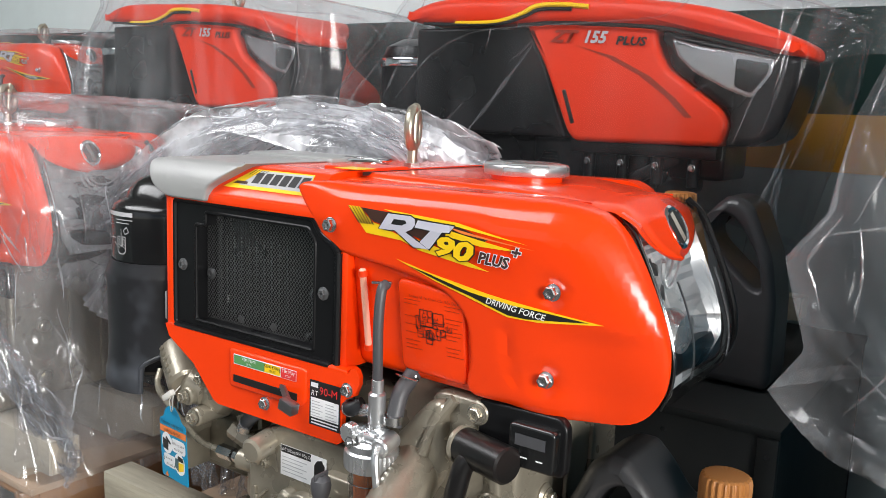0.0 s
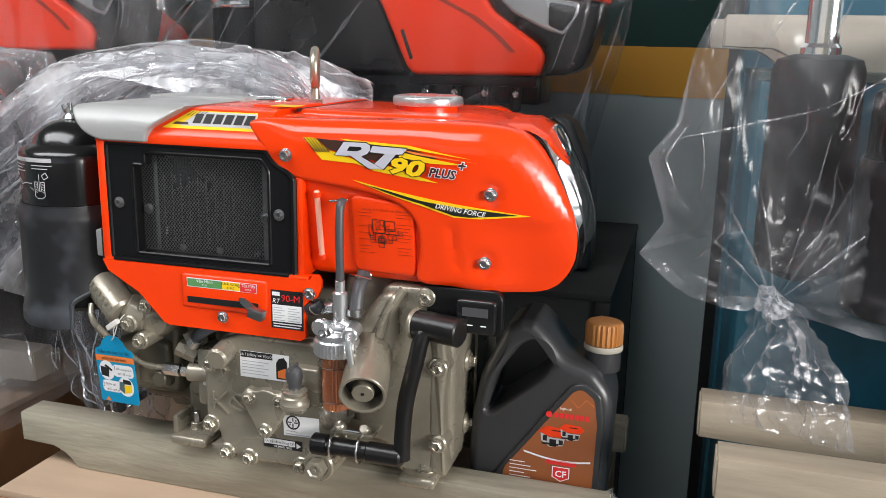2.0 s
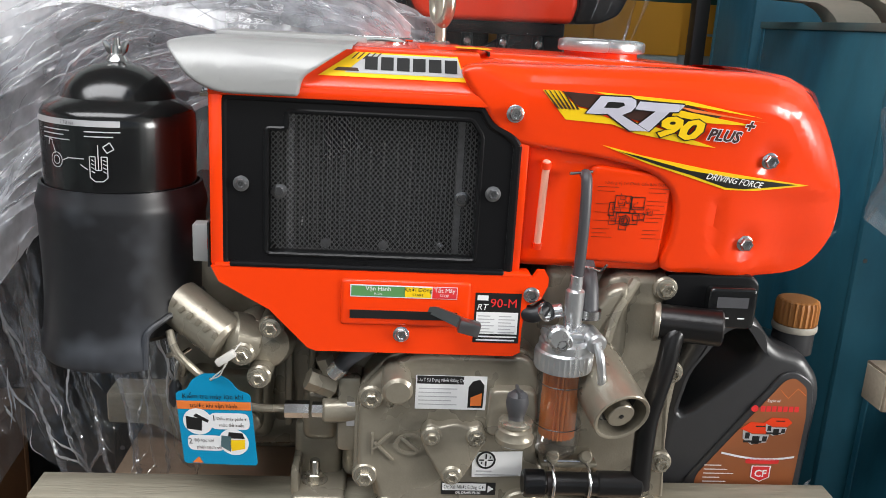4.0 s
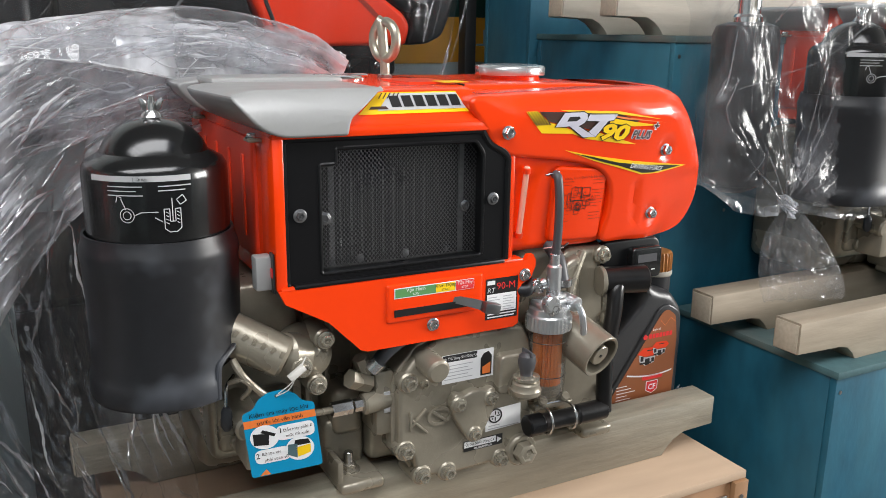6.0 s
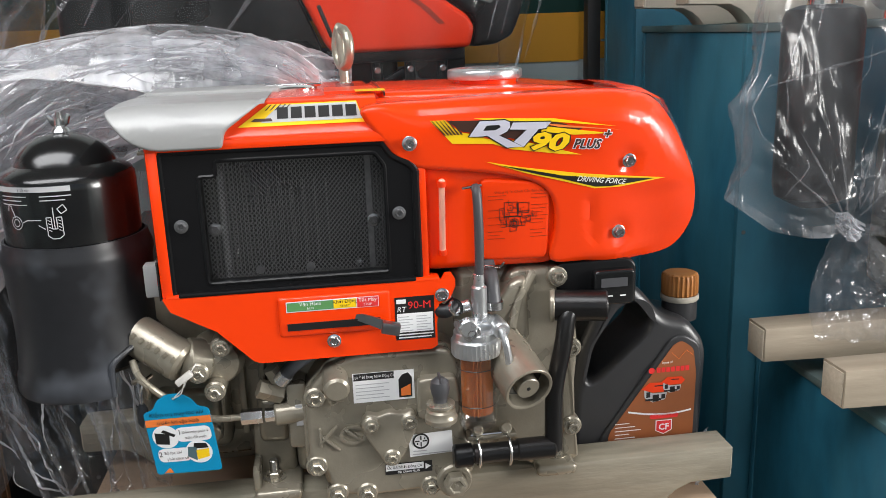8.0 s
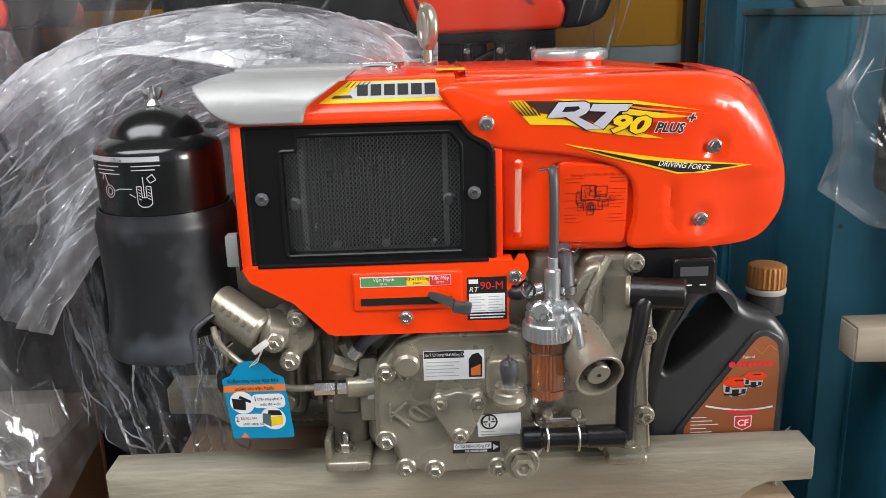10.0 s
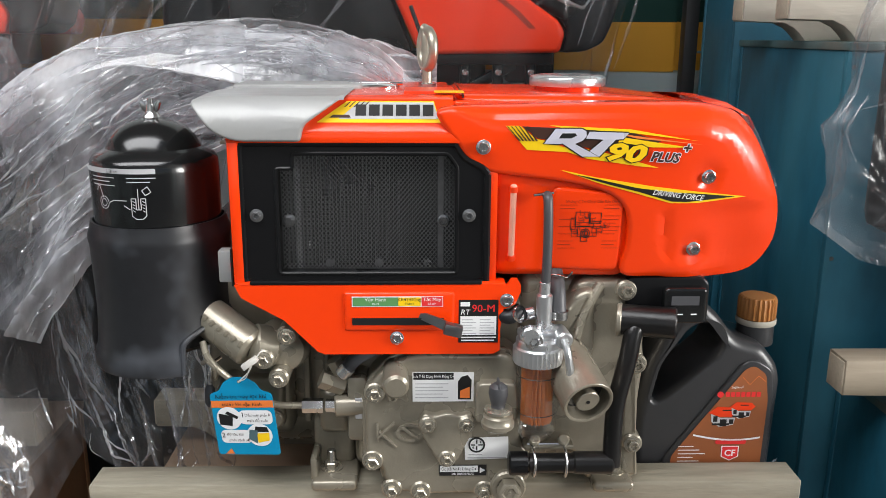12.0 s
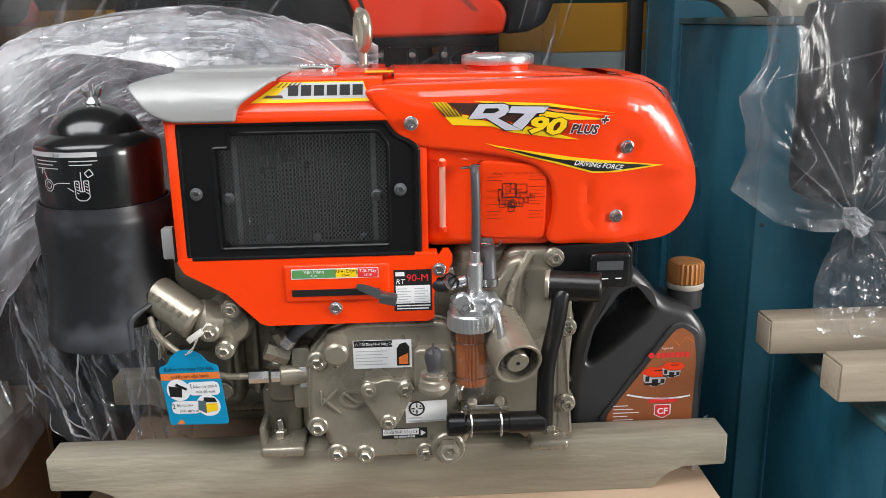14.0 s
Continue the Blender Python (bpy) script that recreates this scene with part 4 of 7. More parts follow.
        bmesh.ops.triangle_fill(lift, use_beauty=True, use_dissolve=False, edges=edges)
        return part(nm, H(lift), mt, dec, smooth=0)

    def grow(pts, d):
        v = [Vector(p) for p in pts]
        if area2(v) < 0:
            v.reverse()
        return [(p.x, p.y) for p in offset_loop(v, -d)]
    for nm, pts, holes in (("letter_r", R_, [hole_]), ("letter_t", T_, [])):
        letter(grow(pts, .0013), [], y1 - .0007, INK, nm + "_edge")
        letter(pts, holes, y1 - .0011, LILAC, nm)
    for mt, b, dd in ((INK, .0012, .0012), (YELLOW, .0003, .0015)):
        lettering("90", .0255, mt, dec, upright(.2415, y1 - dd, 1.3378, -5), shear=.25, squeeze=1.62, bold=b + .0008, wrap=lay)
    for mt, b, dd in ((WHITE, .0012, .0016), (DARK_BROWN, .0005, .0019)):
        lettering("PLUS", .0142, mt, dec, upright(.2865, y1 - dd, 1.3365, -4), shear=.25, squeeze=1.0, bold=b, wrap=lay)
        lettering("+", .016, mt, dec, upright(.3095, y1 - dd, 1.3455, -4), shear=.2, bold=b, wrap=lay)
    d2 = part("stripe_decal", H(flat([(.175, 1.3275), (.215, 1.3190), (.280, 1.3085), (.388, 1.2945), (.330, 1.2890), (.300, 1.2895), (.262, 1.3005), (.220, 1.3120)], y1)), YELLOW, hood, "yellow and black stripe decal")
    part("black_stripe", H(flat([(.190, 1.3225), (.250, 1.3108), (.300, 1.3030), (.375, 1.2950), (.318, 1.2905), (.300, 1.2915), (.262, 1.3030), (.235, 1.3095)], y1 - .0003)), INK, d2)
    part("yellow_line", H(flat([(.215, 1.3175), (.260, 1.3095), (.305, 1.3035), (.345, 1.2990), (.305, 1.3015), (.26, 1.3072)], y1 - .0005)), YELLOW, d2)
    lettering("DRIVING FORCE", .0086, WHITE, d2, upright(.3065, y1 - .0012, 1.2958, -8.0), shear=.3, squeeze=.92, bold=.0001, wrap=lay)
    # gauge tube and drawing on the tank
    part("level_gauge", rod((.1275, .0245, 1.222), (.1275, .0105, 1.310), .0036, 12, .001), TUBE_PINK, E, "translucent fuel level tube")
    for z in (1.225, 1.305):
        part("gauge_clip", rod((.1275, .0105 + .159 * (1.310 - z) + .0005, z - .003), (.1275, .0105 + .159 * (1.310 - z) - .0005, z + .003), .0047, 12), ORANGE_FLAT, E)
    yd = .0077
    lettering("Nh\u1eefng V\u1ecb Tr\u00ed Ch\u00ednh C\u1ea7n B\u1ea3o D\u01b0\u1ee1ng", .0041, LINE_RED, E, upright(.2165, yd, 1.2895), name="tank_heading", wrap=tank_lean)
    part("tank_note", bars([(.179 + .049 * c, .199 + .049 * c - .003 * (i % 3), 1.2865 - .0042 * i, 1.2871 - .0042 * i) for i in range(13) if i not in (2, 9) for c in range(2) if not (2 < i < 9 and c == 0 and i % 2)], yd, lean=tank_lean), LINE_RED, E, kind="stuff", smooth=0)
    dr = bmesh.new()
    for x0, x1, z0, z1 in ((.197, .213, 1.262, 1.279), (.213, .226, 1.265, 1.278), (.200, .222, 1.250, 1.262), (.192, .198, 1.258, 1.272), (.204, .212, 1.244, 1.256), (.216, .228, 1.254, 1.262)):
        for a, b, c, d in ((x0, x1, z0, z0 + .0008), (x0, x1, z1 - .0008, z1), (x0, x0 + .0008, z0, z1), (x1 - .0008, x1, z0, z1)):
            dr.faces.new([dr.verts.new((x, yd, z)) for x, z in rect(a, b, c, d)])
    rng_d = random.Random(8)
    for _ in range(26):
        x0, z0 = rng_d.uniform(.193, .232), rng_d.uniform(1.245, 1.276)
        w_, h_ = rng_d.uniform(.003, .012), rng_d.uniform(.002, .008)
        for a, b, c, d in ((x0, x0 + w_, z0, z0 + .0005), (x0, x0 + .0005, z0, z0 + h_), (x0 + w_, x0 + w_ + .0005, z0, z0 + h_ * .7)):
            dr.faces.new([dr.verts.new((x, yd - .0001, z)) for x, z in rect(a, b, c, d)])
    for r in (.0055, .0035):
        for k in range(16):
            a, b = 2 * math.pi * k / 16, 2 * math.pi * (k + 1) / 16
            dr.faces.new([dr.verts.new((.209 + q * math.cos(t), yd - .0002, 1.254 + q * math.sin(t))) for q, t in ((r, a), (r, b), (r - .0008, b), (r - .0008, a))])
    for v in dr.verts:
        v.co = Vector(tank_lean(*v.co))
    part("tank_drawing", dr, INK, E, kind="stuff", smooth=0)
    crankcase(E)
    air_cleaner(E)
    return E


def crankcase(E):
    cc = part("crankcase", join(box(-.055, .292, .060, .31, .948, 1.170, .012, 3), box(.14, .285, .055, .30, 1.10, 1.197, .014, 3)), CAST, E, "taupe painted cast crankcase")
    blk = part("cylinder_block", box(-.135, -.05, .115, .30, .985, 1.19, .008), CAST, E)
    for x in (-.120, -.095):
        part("fin", box(x, x + .008, .098, .30, .99, 1.185, .002), CAST, blk)
    part("cylinder_head", join(box(-.235, -.133, .092, .29, .975, 1.185, .012, 3), box(-.228, -.142, .080, .10, .990, 1.060, .008, 3), rod((-.205, .072, 1.005), (-.205, .10, 1.005), .012, 16, .002), rod((-.155, .072, 1.005), (-.155, .10, 1.005), .012, 16, .002)), CAST, E)
    part("sump", box(-.24, .26, .14, .29, .938, 1.0, .02, 3), CAST, E)
    # gear cover
    o = round_outline([(-.038, 1.052), (-.034, 1.077), (-.008, 1.107), (.020, 1.116), (.128, 1.116), (.142, 1.095), (.142, 1.005), (.160, .985), (.150, .948), (.118, .940), (.025, .938), (-.005, .944),
                       (-.018, .958), (-.019, .976), (-.038, .983)], .012, 4)
    g = even(part("gear_cover", pillow(o, .018, .065, .006, 4), CAST, E, "taupe gear cover with flange bolts"))
    g.location.y = -.010
    part("cover_flange", pillow(offset_loop(list(reversed(o)) if area2(o) < 0 else o, -.004), .030, .065, .003, 3), CAST, g)
    for x, z, r in ((-.026, 1.069, .0075), (-.030, .984, .0080), (-.008, .947, .0070), (.026, .944, .0075), (.101, .944, .0075)):
        part("boss", rod((x, .06, z), (x, .016, z), .0125, 18, .002), CAST, g)
        part("bolt", hexbolt((x, .016, z), (0, -1, 0), r, .009, r * 1.4), CAST_BOLT, g)
    part("bolt", hexbolt((-.006, .018, 1.064), (0, -1, 0), .0048, .006), CAST, g)
    part("cover_plug", rod((-.004, .05, 1.096), (-.001, -.012, 1.088), .0145, 24, .003), CAST, g)
    part("drain_plug", hexbolt((.129, .012, .951), (0, -1, 0), .014, .016, .0195), CAST, g, "large hexagon oil drain plug")
    part("drain_boss", rod((.129, .06, .951), (.129, .010, .951), .021, 24, .002), CAST, g)
    tri = round_outline([(.024, 1.0380), (.030, 1.0490), (.042, 1.0440), (.052, 1.0480), (.062, 1.0480), (.072, 1.0440), (.082, 1.0490), (.089, 1.0380), (.086, 1.0240), (.068, .9880), (.0565, .9820), (.046, .9880), (.027, 1.0220)], .007, 4)
    t = part("small_cover", pillow(tri, .006, .02, .003, 3), CAST, g)
    for x, z in ((.0345, 1.0345), (.0785, 1.0345), (.0565, .9920)):
        part("cover_lobe", rod((x, .018, z), (x, .004, z), .0105, 20, .002), CAST, t)
        part("bolt", hexbolt((x, .004, z), (0, -1, 0), .0062, .006, .0085), CAST_BOLT, t)
    part("cast_mark", join(box(-.025, -.022, .0145, .02, 1.008, 1.032, .001), turned(box(-.0015, .0015, -.003, .003, -.014, .014, .001), Matrix.Translation((-.014, .017, 1.023)) @ Matrix.Rotation(radians(45), 4, "Y")),
                           turned(box(-.0015, .0015, -.003, .003, -.014, .014, .001), Matrix.Translation((-.012, .017, 1.012)) @ Matrix.Rotation(radians(-45), 4, "Y"))), CAST, g)
    ring = lathe([(.0135, 0), (.0135, .003), (.0100, .003), (.0100, 0)], aim((.014, .018, 1.020), (.014, -1, 1.020))[0] @ Matrix.Diagonal((1.2, .85, 1, 1)), 24, False)
    part("cast_ring", join(ring, turned(box(-.002, .002, -.003, .003, -.012, .012, .001), Matrix.Translation((.014, .017, 1.020)) @ Matrix.Rotation(radians(-50), 4, "Y"))), CAST, g)
    # dipstick
    dz = part("filler_boss", join(pillow(round_outline([(.088, 1.036), (.136, 1.036), (.138, 1.055), (.134, 1.086), (.090, 1.086)], .008), .004, .03, .004, 3),
                                  lathe([(.014, -.004), (.0180, -.001), (.0185, .004), (.0165, .007), (.0165, .012), (.012, .016)], Matrix.Translation((.112, -.018, 1.046)), 28)), CAST, g)
    part("boss_ring", lathe([(.0145, 0), (.0160, .002), (.0160, .005), (.012, .007)], Matrix.Translation((.112, -.018, 1.061)), 28), CAST_BOLT, dz)
    part("boss_tab", box(.101, .123, -.020, .012, 1.034, 1.046, .003, 2), CAST, dz)
    part("dipstick", join(rod((.112, -.018, 1.062), (.112, -.018, 1.078), .0080, 16), lathe([(.0075, 1.070), (.0098, 1.078), (.0110, 1.085), (.0098, 1.092), (.005, 1.096)], Matrix.Translation((.112, -.018, 0)), 24), box(.1105, .1135, -.028, -.008, 1.092, 1.099, .001)), HOSE, g, "dark grey dipstick knob")
    # labels
    yq = .0172
    l1 = part("oil_label", flat(rect(.017, .087, 1.0585, 1.0945), yq), WHITE, g, "black and white oil advice label")
    part("label_head", flat(rect(.018, .064, 1.0855, 1.094), yq - .0003), INK, l1)
    lettering("L\u01b0u \u00dd S\u1eed D\u1ee5ng Nh\u1edbt \u0110\u1ed9ng C\u01a1", .0050, WHITE, l1, upright(.041, yq - .0005, 1.0880), squeeze=.72)
    part("label_lines", bars([(.020, .058 - .006 * (i % 2), 1.0800 - .0042 * i, 1.0810 - .0042 * i) for i in range(5)], yq - .0003), GREY_PRINT, l1, kind="stuff", smooth=0)
    part("can_picture", flat([(.069, 1.061), (.084, 1.061), (.0845, 1.085), (.080, 1.091), (.073, 1.089), (.0690, 1.083)], yq - .0003), INK, l1)
    part("can_panel", flat([(.0715, 1.063), (.0825, 1.063), (.0825, 1.077), (.0715, 1.072)], yq - .0006), TAG_ORANGE, l1)
    l2 = part("mark_label", turned(flat(rect(-.0255, .0255, -.0165, .0115), 0), Matrix.Translation((.1030, yq - .0006, 1.0020)) @ Matrix.Rotation(radians(-2), 4, "Y")), WHITE, g, "white certification sticker")
    part("mark_ring", turned(lathe([(.0098, 0), (.0098, .0003), (.0078, .0003), (.0078, 0)], Matrix.Rotation(radians(90), 4, "X"), 28, False), Matrix.Translation((.0915, yq - .0009, 1.0040))), INK, l2, smooth=0)
    part("mark_spokes", bars([(.0907, .0923, .9970, 1.0027), (.0907, .0923, 1.0053, 1.0110), (.0845, .0897, 1.0032, 1.0048), (.0933, .0985, 1.0032, 1.0048), (.0865, .0880, .9995, 1.0020), (.095, .0965, 1.0060, 1.0085)], yq - .0012), INK, l2, kind="stuff", smooth=0)
    part("mark_lines", bars([(.082, .098, .9910, .9923), (.081, .126, .9870, .9883)], yq - .0012), GREY_PRINT, l2, kind="stuff", smooth=0)
    l3 = part("drain_label", flat(rect(.048, .1035, .9640, .9780), yq), INK, g, "black and white drain plug label")
    part("label_field", flat(rect(.049, .0935, .9690, .9770), yq - .0003), WHITE, l3)
    lettering("\u1ed0c X\u1ea3 Nh\u1edbt \u0110\u1ed9ng C\u01a1", .0055, INK, l3, upright(.071, yq - .0005, .9710), squeeze=.8)
    lettering("OIL DRAIN PLUG", .0040, WHITE, l3, upright(.0755, yq - .0005, .9652), squeeze=.85, bold=.0001)
    part("arrow", flat([(.0955, .9670), (.1020, .9710), (.0955, .9750)], yq - .0004), WHITE, l3)
    # right side casting
    o = round_outline([(.165, 1.100), (.195, 1.165), (.205, 1.196), (.268, 1.196), (.276, 1.160), (.280, 1.02), (.292, .940), (.225, .938), (.215, .975), (.165, .99)], .014, 4)
    even(part("side_casting", pillow(o, .035, .12, .010, 4), CAST, E))
    part("casting_web", pillow(round_outline([(.150, 1.120), (.205, 1.185), (.225, 1.19), (.228, 1.11), (.190, 1.05), (.15, 1.05)], .012), .022, .07, .010, 4), CAST, E)
    part("foot", box(.232, .282, .012, .085, .936, .950, .005, 3), CAST, E)
    part("case_flange", pillow(round_outline([(.268, .950), (.291, .945), (.286, 1.00), (.285, 1.05), (.289, 1.094), (.286, 1.12), (.289, 1.15), (.274, 1.196), (.258, 1.196), (.270, 1.15), (.266, 1.05)], .006, 3), .034, .060, .005, 3), CAST, E)
    part("foot", box(-.105, -.050, .020, .110, .936, .950, .005, 3), CAST, E)
    part("foot_rib", join(box(-.106, -.056, .070, .130, .945, 1.010, .008, 3), box(-.098, -.060, .062, .130, .99, 1.050, .010, 3), box(-.106, -.098, .030, .08, .945, .975, .003)), CAST, E)
    for x, y in ((-.083, .055), (.262, .042)):
        b = part("foot_bolt", hexbolt((x, y, .950), (0, 0, 1), .0095, .009, .014), CAST_BOLT, E)
        part("stud", rod((x, y, .955), (x, y, .974), .0055, 12, .001), ZINC, b)
    for x, z in ((.262, 1.184), (.279, 1.094), (.280, .992), (.279, 1.145)):
        part("boss", rod((x, .06, z), (x, .0285, z), .0125, 18, .002), CAST, E)
        part("bolt", hexbolt((x, .0285, z), (0, -1, 0), .0075, .008, .0105), CAST_BOLT, E)
    for k, z in enumerate((1.165, 1.075, .985)):
        part("side_boss", rod((.27, .12, z), (.297, .12, z), .015, 18, .003), CAST, E)
        part("bolt", hexbolt((.297, .12, z), (1, 0, 0), .0075, .008, .0105), CAST_BOLT, E)
    part("side_rib", box(.284, .2965, .165, .175, .96, 1.18, .003), CAST, E)
    part("side_rib", box(.284, .2965, .225, .235, .96, 1.18, .003), CAST, E)
    part("casting_rib", hose([(.205, .020, 1.13), (.214, .026, 1.16), (.232, .034, 1.19)], .006, 5, 10), CAST, E)
    # starting shaft tube
    tb = part("crank_tube", pipe((.185, .06, 1.118), (.209, -.046, 1.079), .0285, .004), CAST, E, "tube round the starting shaft")
    part("tube_floor", rod((.1950, .016, 1.102), (.2045, -.026, 1.0865), .0255, 24), INK, tb)
    part("shaft_end", rod((.1955, .013, 1.101), (.2085, -.044, 1.080), .0135, 24, .001), CAST, tb)
    part("shaft_centre", rod((.208, -.0415, 1.081), (.2087, -.0448, 1.0798), .0022, 10), INK, tb)
    # fuel filter
    fx, fy = .158, -.003
    col = lathe([(.010, 1.150), (.021, 1.150), (.025, 1.146), (.0255, 1.139), (.0275, 1.137), (.0285, 1.135), (.0285, 1.121), (.0275, 1.119), (.020, 1.119)], Matrix.Translation((fx, fy, 0)), 72)
    for v in col.verts:
        if 1.120 < v.co.z < 1.136:
            d = Vector((v.co.x - fx, v.co.y - fy, 0))
            if round(math.atan2(d.y, d.x) / (2 * math.pi / 72)) % 2:
                v.co -= d * .05
    ff = part("fuel_filter", col, ALU, E, "fuel filter with clear bowl", smooth=28)
    ff.location.z = -.007
    part("filter_shoulder", join(box(fx - .024, fx + .016, fy - .016, fy + .012, 1.148, 1.158, .004, 2), rod((fx - .012, fy - .014, 1.157), (fx - .012, fy - .026, 1.157), .0105, 18, .002)), ALU, ff)
    bm = lathe([(.0240, 1.117), (.0236, 1.050), (.0226, 1.036), (.019, 1.029), (.006, 1.026), (.005, 1.029), (.017, 1.0315), (.0208, 1.038), (.0216, 1.052), (.0220, 1.117)], Matrix.Translation((fx, fy, 0)), 36)
    part("bowl", bm, GLASS, ff, "clear plastic bowl")
    fb = bmesh.new()
    n = 24
    rings = []
    for z in (1.047, 1.116):
        rings.append([fb.verts.new((fx + (.0180 if k % 2 else .0142) * math.cos(2 * math.pi * k / (2 * n)), fy + (.0180 if k % 2 else .0142) * math.sin(2 * math.pi * k / (2 * n)), z)) for k in range(2 * n)])
    for k in range(2 * n):
        fb.faces.new((rings[0][k], rings[0][(k + 1) % (2 * n)], rings[1][(k + 1) % (2 * n)], rings[1][k]))
    fb.faces.new(rings[0][::-1])
    part("filter_element", fb, PAPER, ff, "pleated orange paper element", smooth=0)
    for z in (1.060, 1.104):
        part("seal_ring", lathe([(.0236, z), (.0241, z + .0006), (.0236, z + .0012)], Matrix.Translation((fx, fy, 0)), 36, False), INK, ff)
    part("filter_head", join(rod((fx + .005, fy, 1.145), (fx + .005, fy, 1.198), .0090, 20, .002), rod((fx + .005, fy, 1.196), (fx + .005, fy, 1.212), .0062, 16, .001), rod((fx - .008, fy - .002, 1.150), (fx - .008, fy - .022, 1.150), .011, 20, .002),
                             rod((fx + .004, fy, 1.157), (fx + .024, fy - .002, 1.150), .010, 16, .002), rod((fx - .004, fy + .004, 1.175), (fx - .022, fy + .008, 1.170), .007, 14, .001)), ALU, ff)
    part("cock_screw", hexbolt((fx - .008, fy - .022, 1.150), (0, -1, 0), .0068, .004, .0098), ZINC, ff)
    part("cock_body", rod((fx + .022, fy + .006, 1.152), (fx + .026, fy - .022, 1.150), .0098, 20, .002), ALU, ff)
    part("cock_handle", hose([(fx + .025, fy - .022, 1.152), (fx + .028, fy - .029, 1.140), (fx + .031, fy - .030, 1.122), (fx + .032, fy - .029, 1.112)], .0042, 5, 10), ALU, ff)
    part("vent_hose", hose([(.163, .006, 1.300), (.1635, -.002, 1.294), (.1640, -.006, 1.262), (.1640, -.005, 1.22), (fx + .005, fy, 1.196)], .0052, 6, 14), HOSE, E, "thin grey fuel hose")
    part("hose_pin", rod((.148, .002, 1.300), (.170, .006, 1.302), .0016, 8), ZINC, E)
    part("feed_hose", hose([(.178, .058, 1.222), (.179, .040, 1.210), (.180, .026, 1.200), (.180, .012, 1.188), (fx + .0225, fy + .004, 1.158)], .0088, 6, 16), HOSE, E, "thick grey fuel hose")
    part("hose_spigot", rod((.178, .064, 1.228), (.178, .054, 1.218), .0105, 16), ALU, E)
    part("hose_clip", rod((fx + .0225, fy + .004, 1.162), (fx + .0225, fy + .004, 1.170), .0105, 16), ZINC, E)
    part("clamp_wire", hose([(.165, .024, 1.204), (.178, .012, 1.208), (.192, .024, 1.202), (.196, .016, 1.210)], .0012, 4, 6), ZINC, E)
    part("return_hose", hose([(fx - .020, fy + .008, 1.170), (.125, .0, 1.163), (.112, .012, 1.165), (.09, .03, 1.172)], .0082, 6, 14), RUBBER, E)
    part("hose_clamp", lathe([(.0092, 0), (.0097, .002), (.0092, .005)], aim((.137, -.012, 1.171), (.128, -.003, 1.164))[0], 20, False), ZINC, E)
    # hand crank clipped to the case
    ck = part("hand_crank", hose([(.274, .010, 1.150), (.266, .004, 1.142), (.260, -.001, 1.112), (.249, -.004, 1.060), (.2465, -.008, 1.018), (.2465, -.010, .986)], .0104, 6, 14), WORN_BLACK, E, "black steel starting crank")
    part("crank_socket", rod((.252, .020, 1.153), (.314, .004, 1.153), .0180, 24, .002), WORN_BLACK, ck)
    part("socket_face", rod((.2500, .0205, 1.153), (.2555, .0190, 1.153), .0195, 24, .001), CAST, ck)
    part("crank_grip", join(rod((.240, -.010, .989), (.148, -.010, .989), .0115, 20, .003), rod((.2, -.010, .989), (.248, -.010, .989), .0132, 20, .003)), WORN_BLACK, ck, "black grip of the crank")
    part("grip_end", rod((.127, -.010, .989), (.150, -.010, .989), .0138, 20, .002), BLACK_SATIN, ck)
    for x in (.156, .192):
        part("clip_wire", hose([(x, .006, 1.006), (x, -.016, 1.006), (x, -.026, .992), (x, -.018, .976), (x, .006, .973)], .0016, 5, 8), ZINC, E)
    part("clip_bar", rod((.150, .004, 1.006), (.198, .004, 1.006), .0018, 8), ZINC, E)
    part("clip_foot", join(box(.146, .204, .000, .04, 1.000, 1.006, .002), rod((.158, .012, 1.004), (.158, .0, 1.014), .007, 14, .002), rod((.192, .012, 1.004), (.192, .0, 1.014), .007, 14, .002)), CAST, E)
    # hour meter
    hm = part("meter_bracket", pillow(round_outline([(.262, 1.146), (.354, 1.143), (.358, 1.150), (.358, 1.192), (.350, 1.200), (.262, 1.200)], .006), .030, .040, .003, 3), BLACK_SATIN, E, "black hour meter bracket")
    mt = part("hour_meter", pillow(round_outline(rect(.303, .352, 1.148, 1.190), .006), .018, .034, .003, 3), BLACK, hm, "black hour meter")
    part("meter_window", flat(rect(.311, .343, 1.170, 1.181), .0176), HOSE, mt)
    part("meter_marks", bars([(.313, .325, 1.1585, 1.1600), (.334, .341, 1.1585, 1.1600)], .0176), WHITE, mt, kind="stuff", smooth=0)
    # intake elbow, injector pipe and hoses on the head
    el = part("intake_elbow", join(rod((-.250, .062, 1.166), (-.165, .022, 1.118), .0235, 28, .004), lathe([(.022, 0), (.030, .010), (.033, .026), (.026, .044), (.010, .054)], aim((-.138, .075, 1.112), (-.134, .02, 1.112))[0], 28),
                                   rod((-.172, .028, 1.122), (-.138, .042, 1.112), .0245, 24, .008)), CAST, E, "taupe cast intake elbow")
    for x, y, z in ((-.124, .004, 1.137), (-.151, .000, 1.110), (-.135, .000, 1.087)):
        part("bolt", hexbolt((x, y + .006, z), (0, -1, 0), .0070, .007, .0098), CAST_BOLT, el)
        part("boss", rod((x, .06, z), (x, y + .008, z), .0118, 16, .002), CAST, el)
    for k in range(7):
        part("cast_note", turned(box(-.0022, .0022, -.001, .001, -.0035, .0035, .0005), Matrix.Translation((-.226 + .0085 * k, .0265 - .0040 * k, 1.1600 - .0048 * k)) @ Matrix.Rotation(radians(25 + 15 * (k % 3)), 4, "Y")), CAST, el)
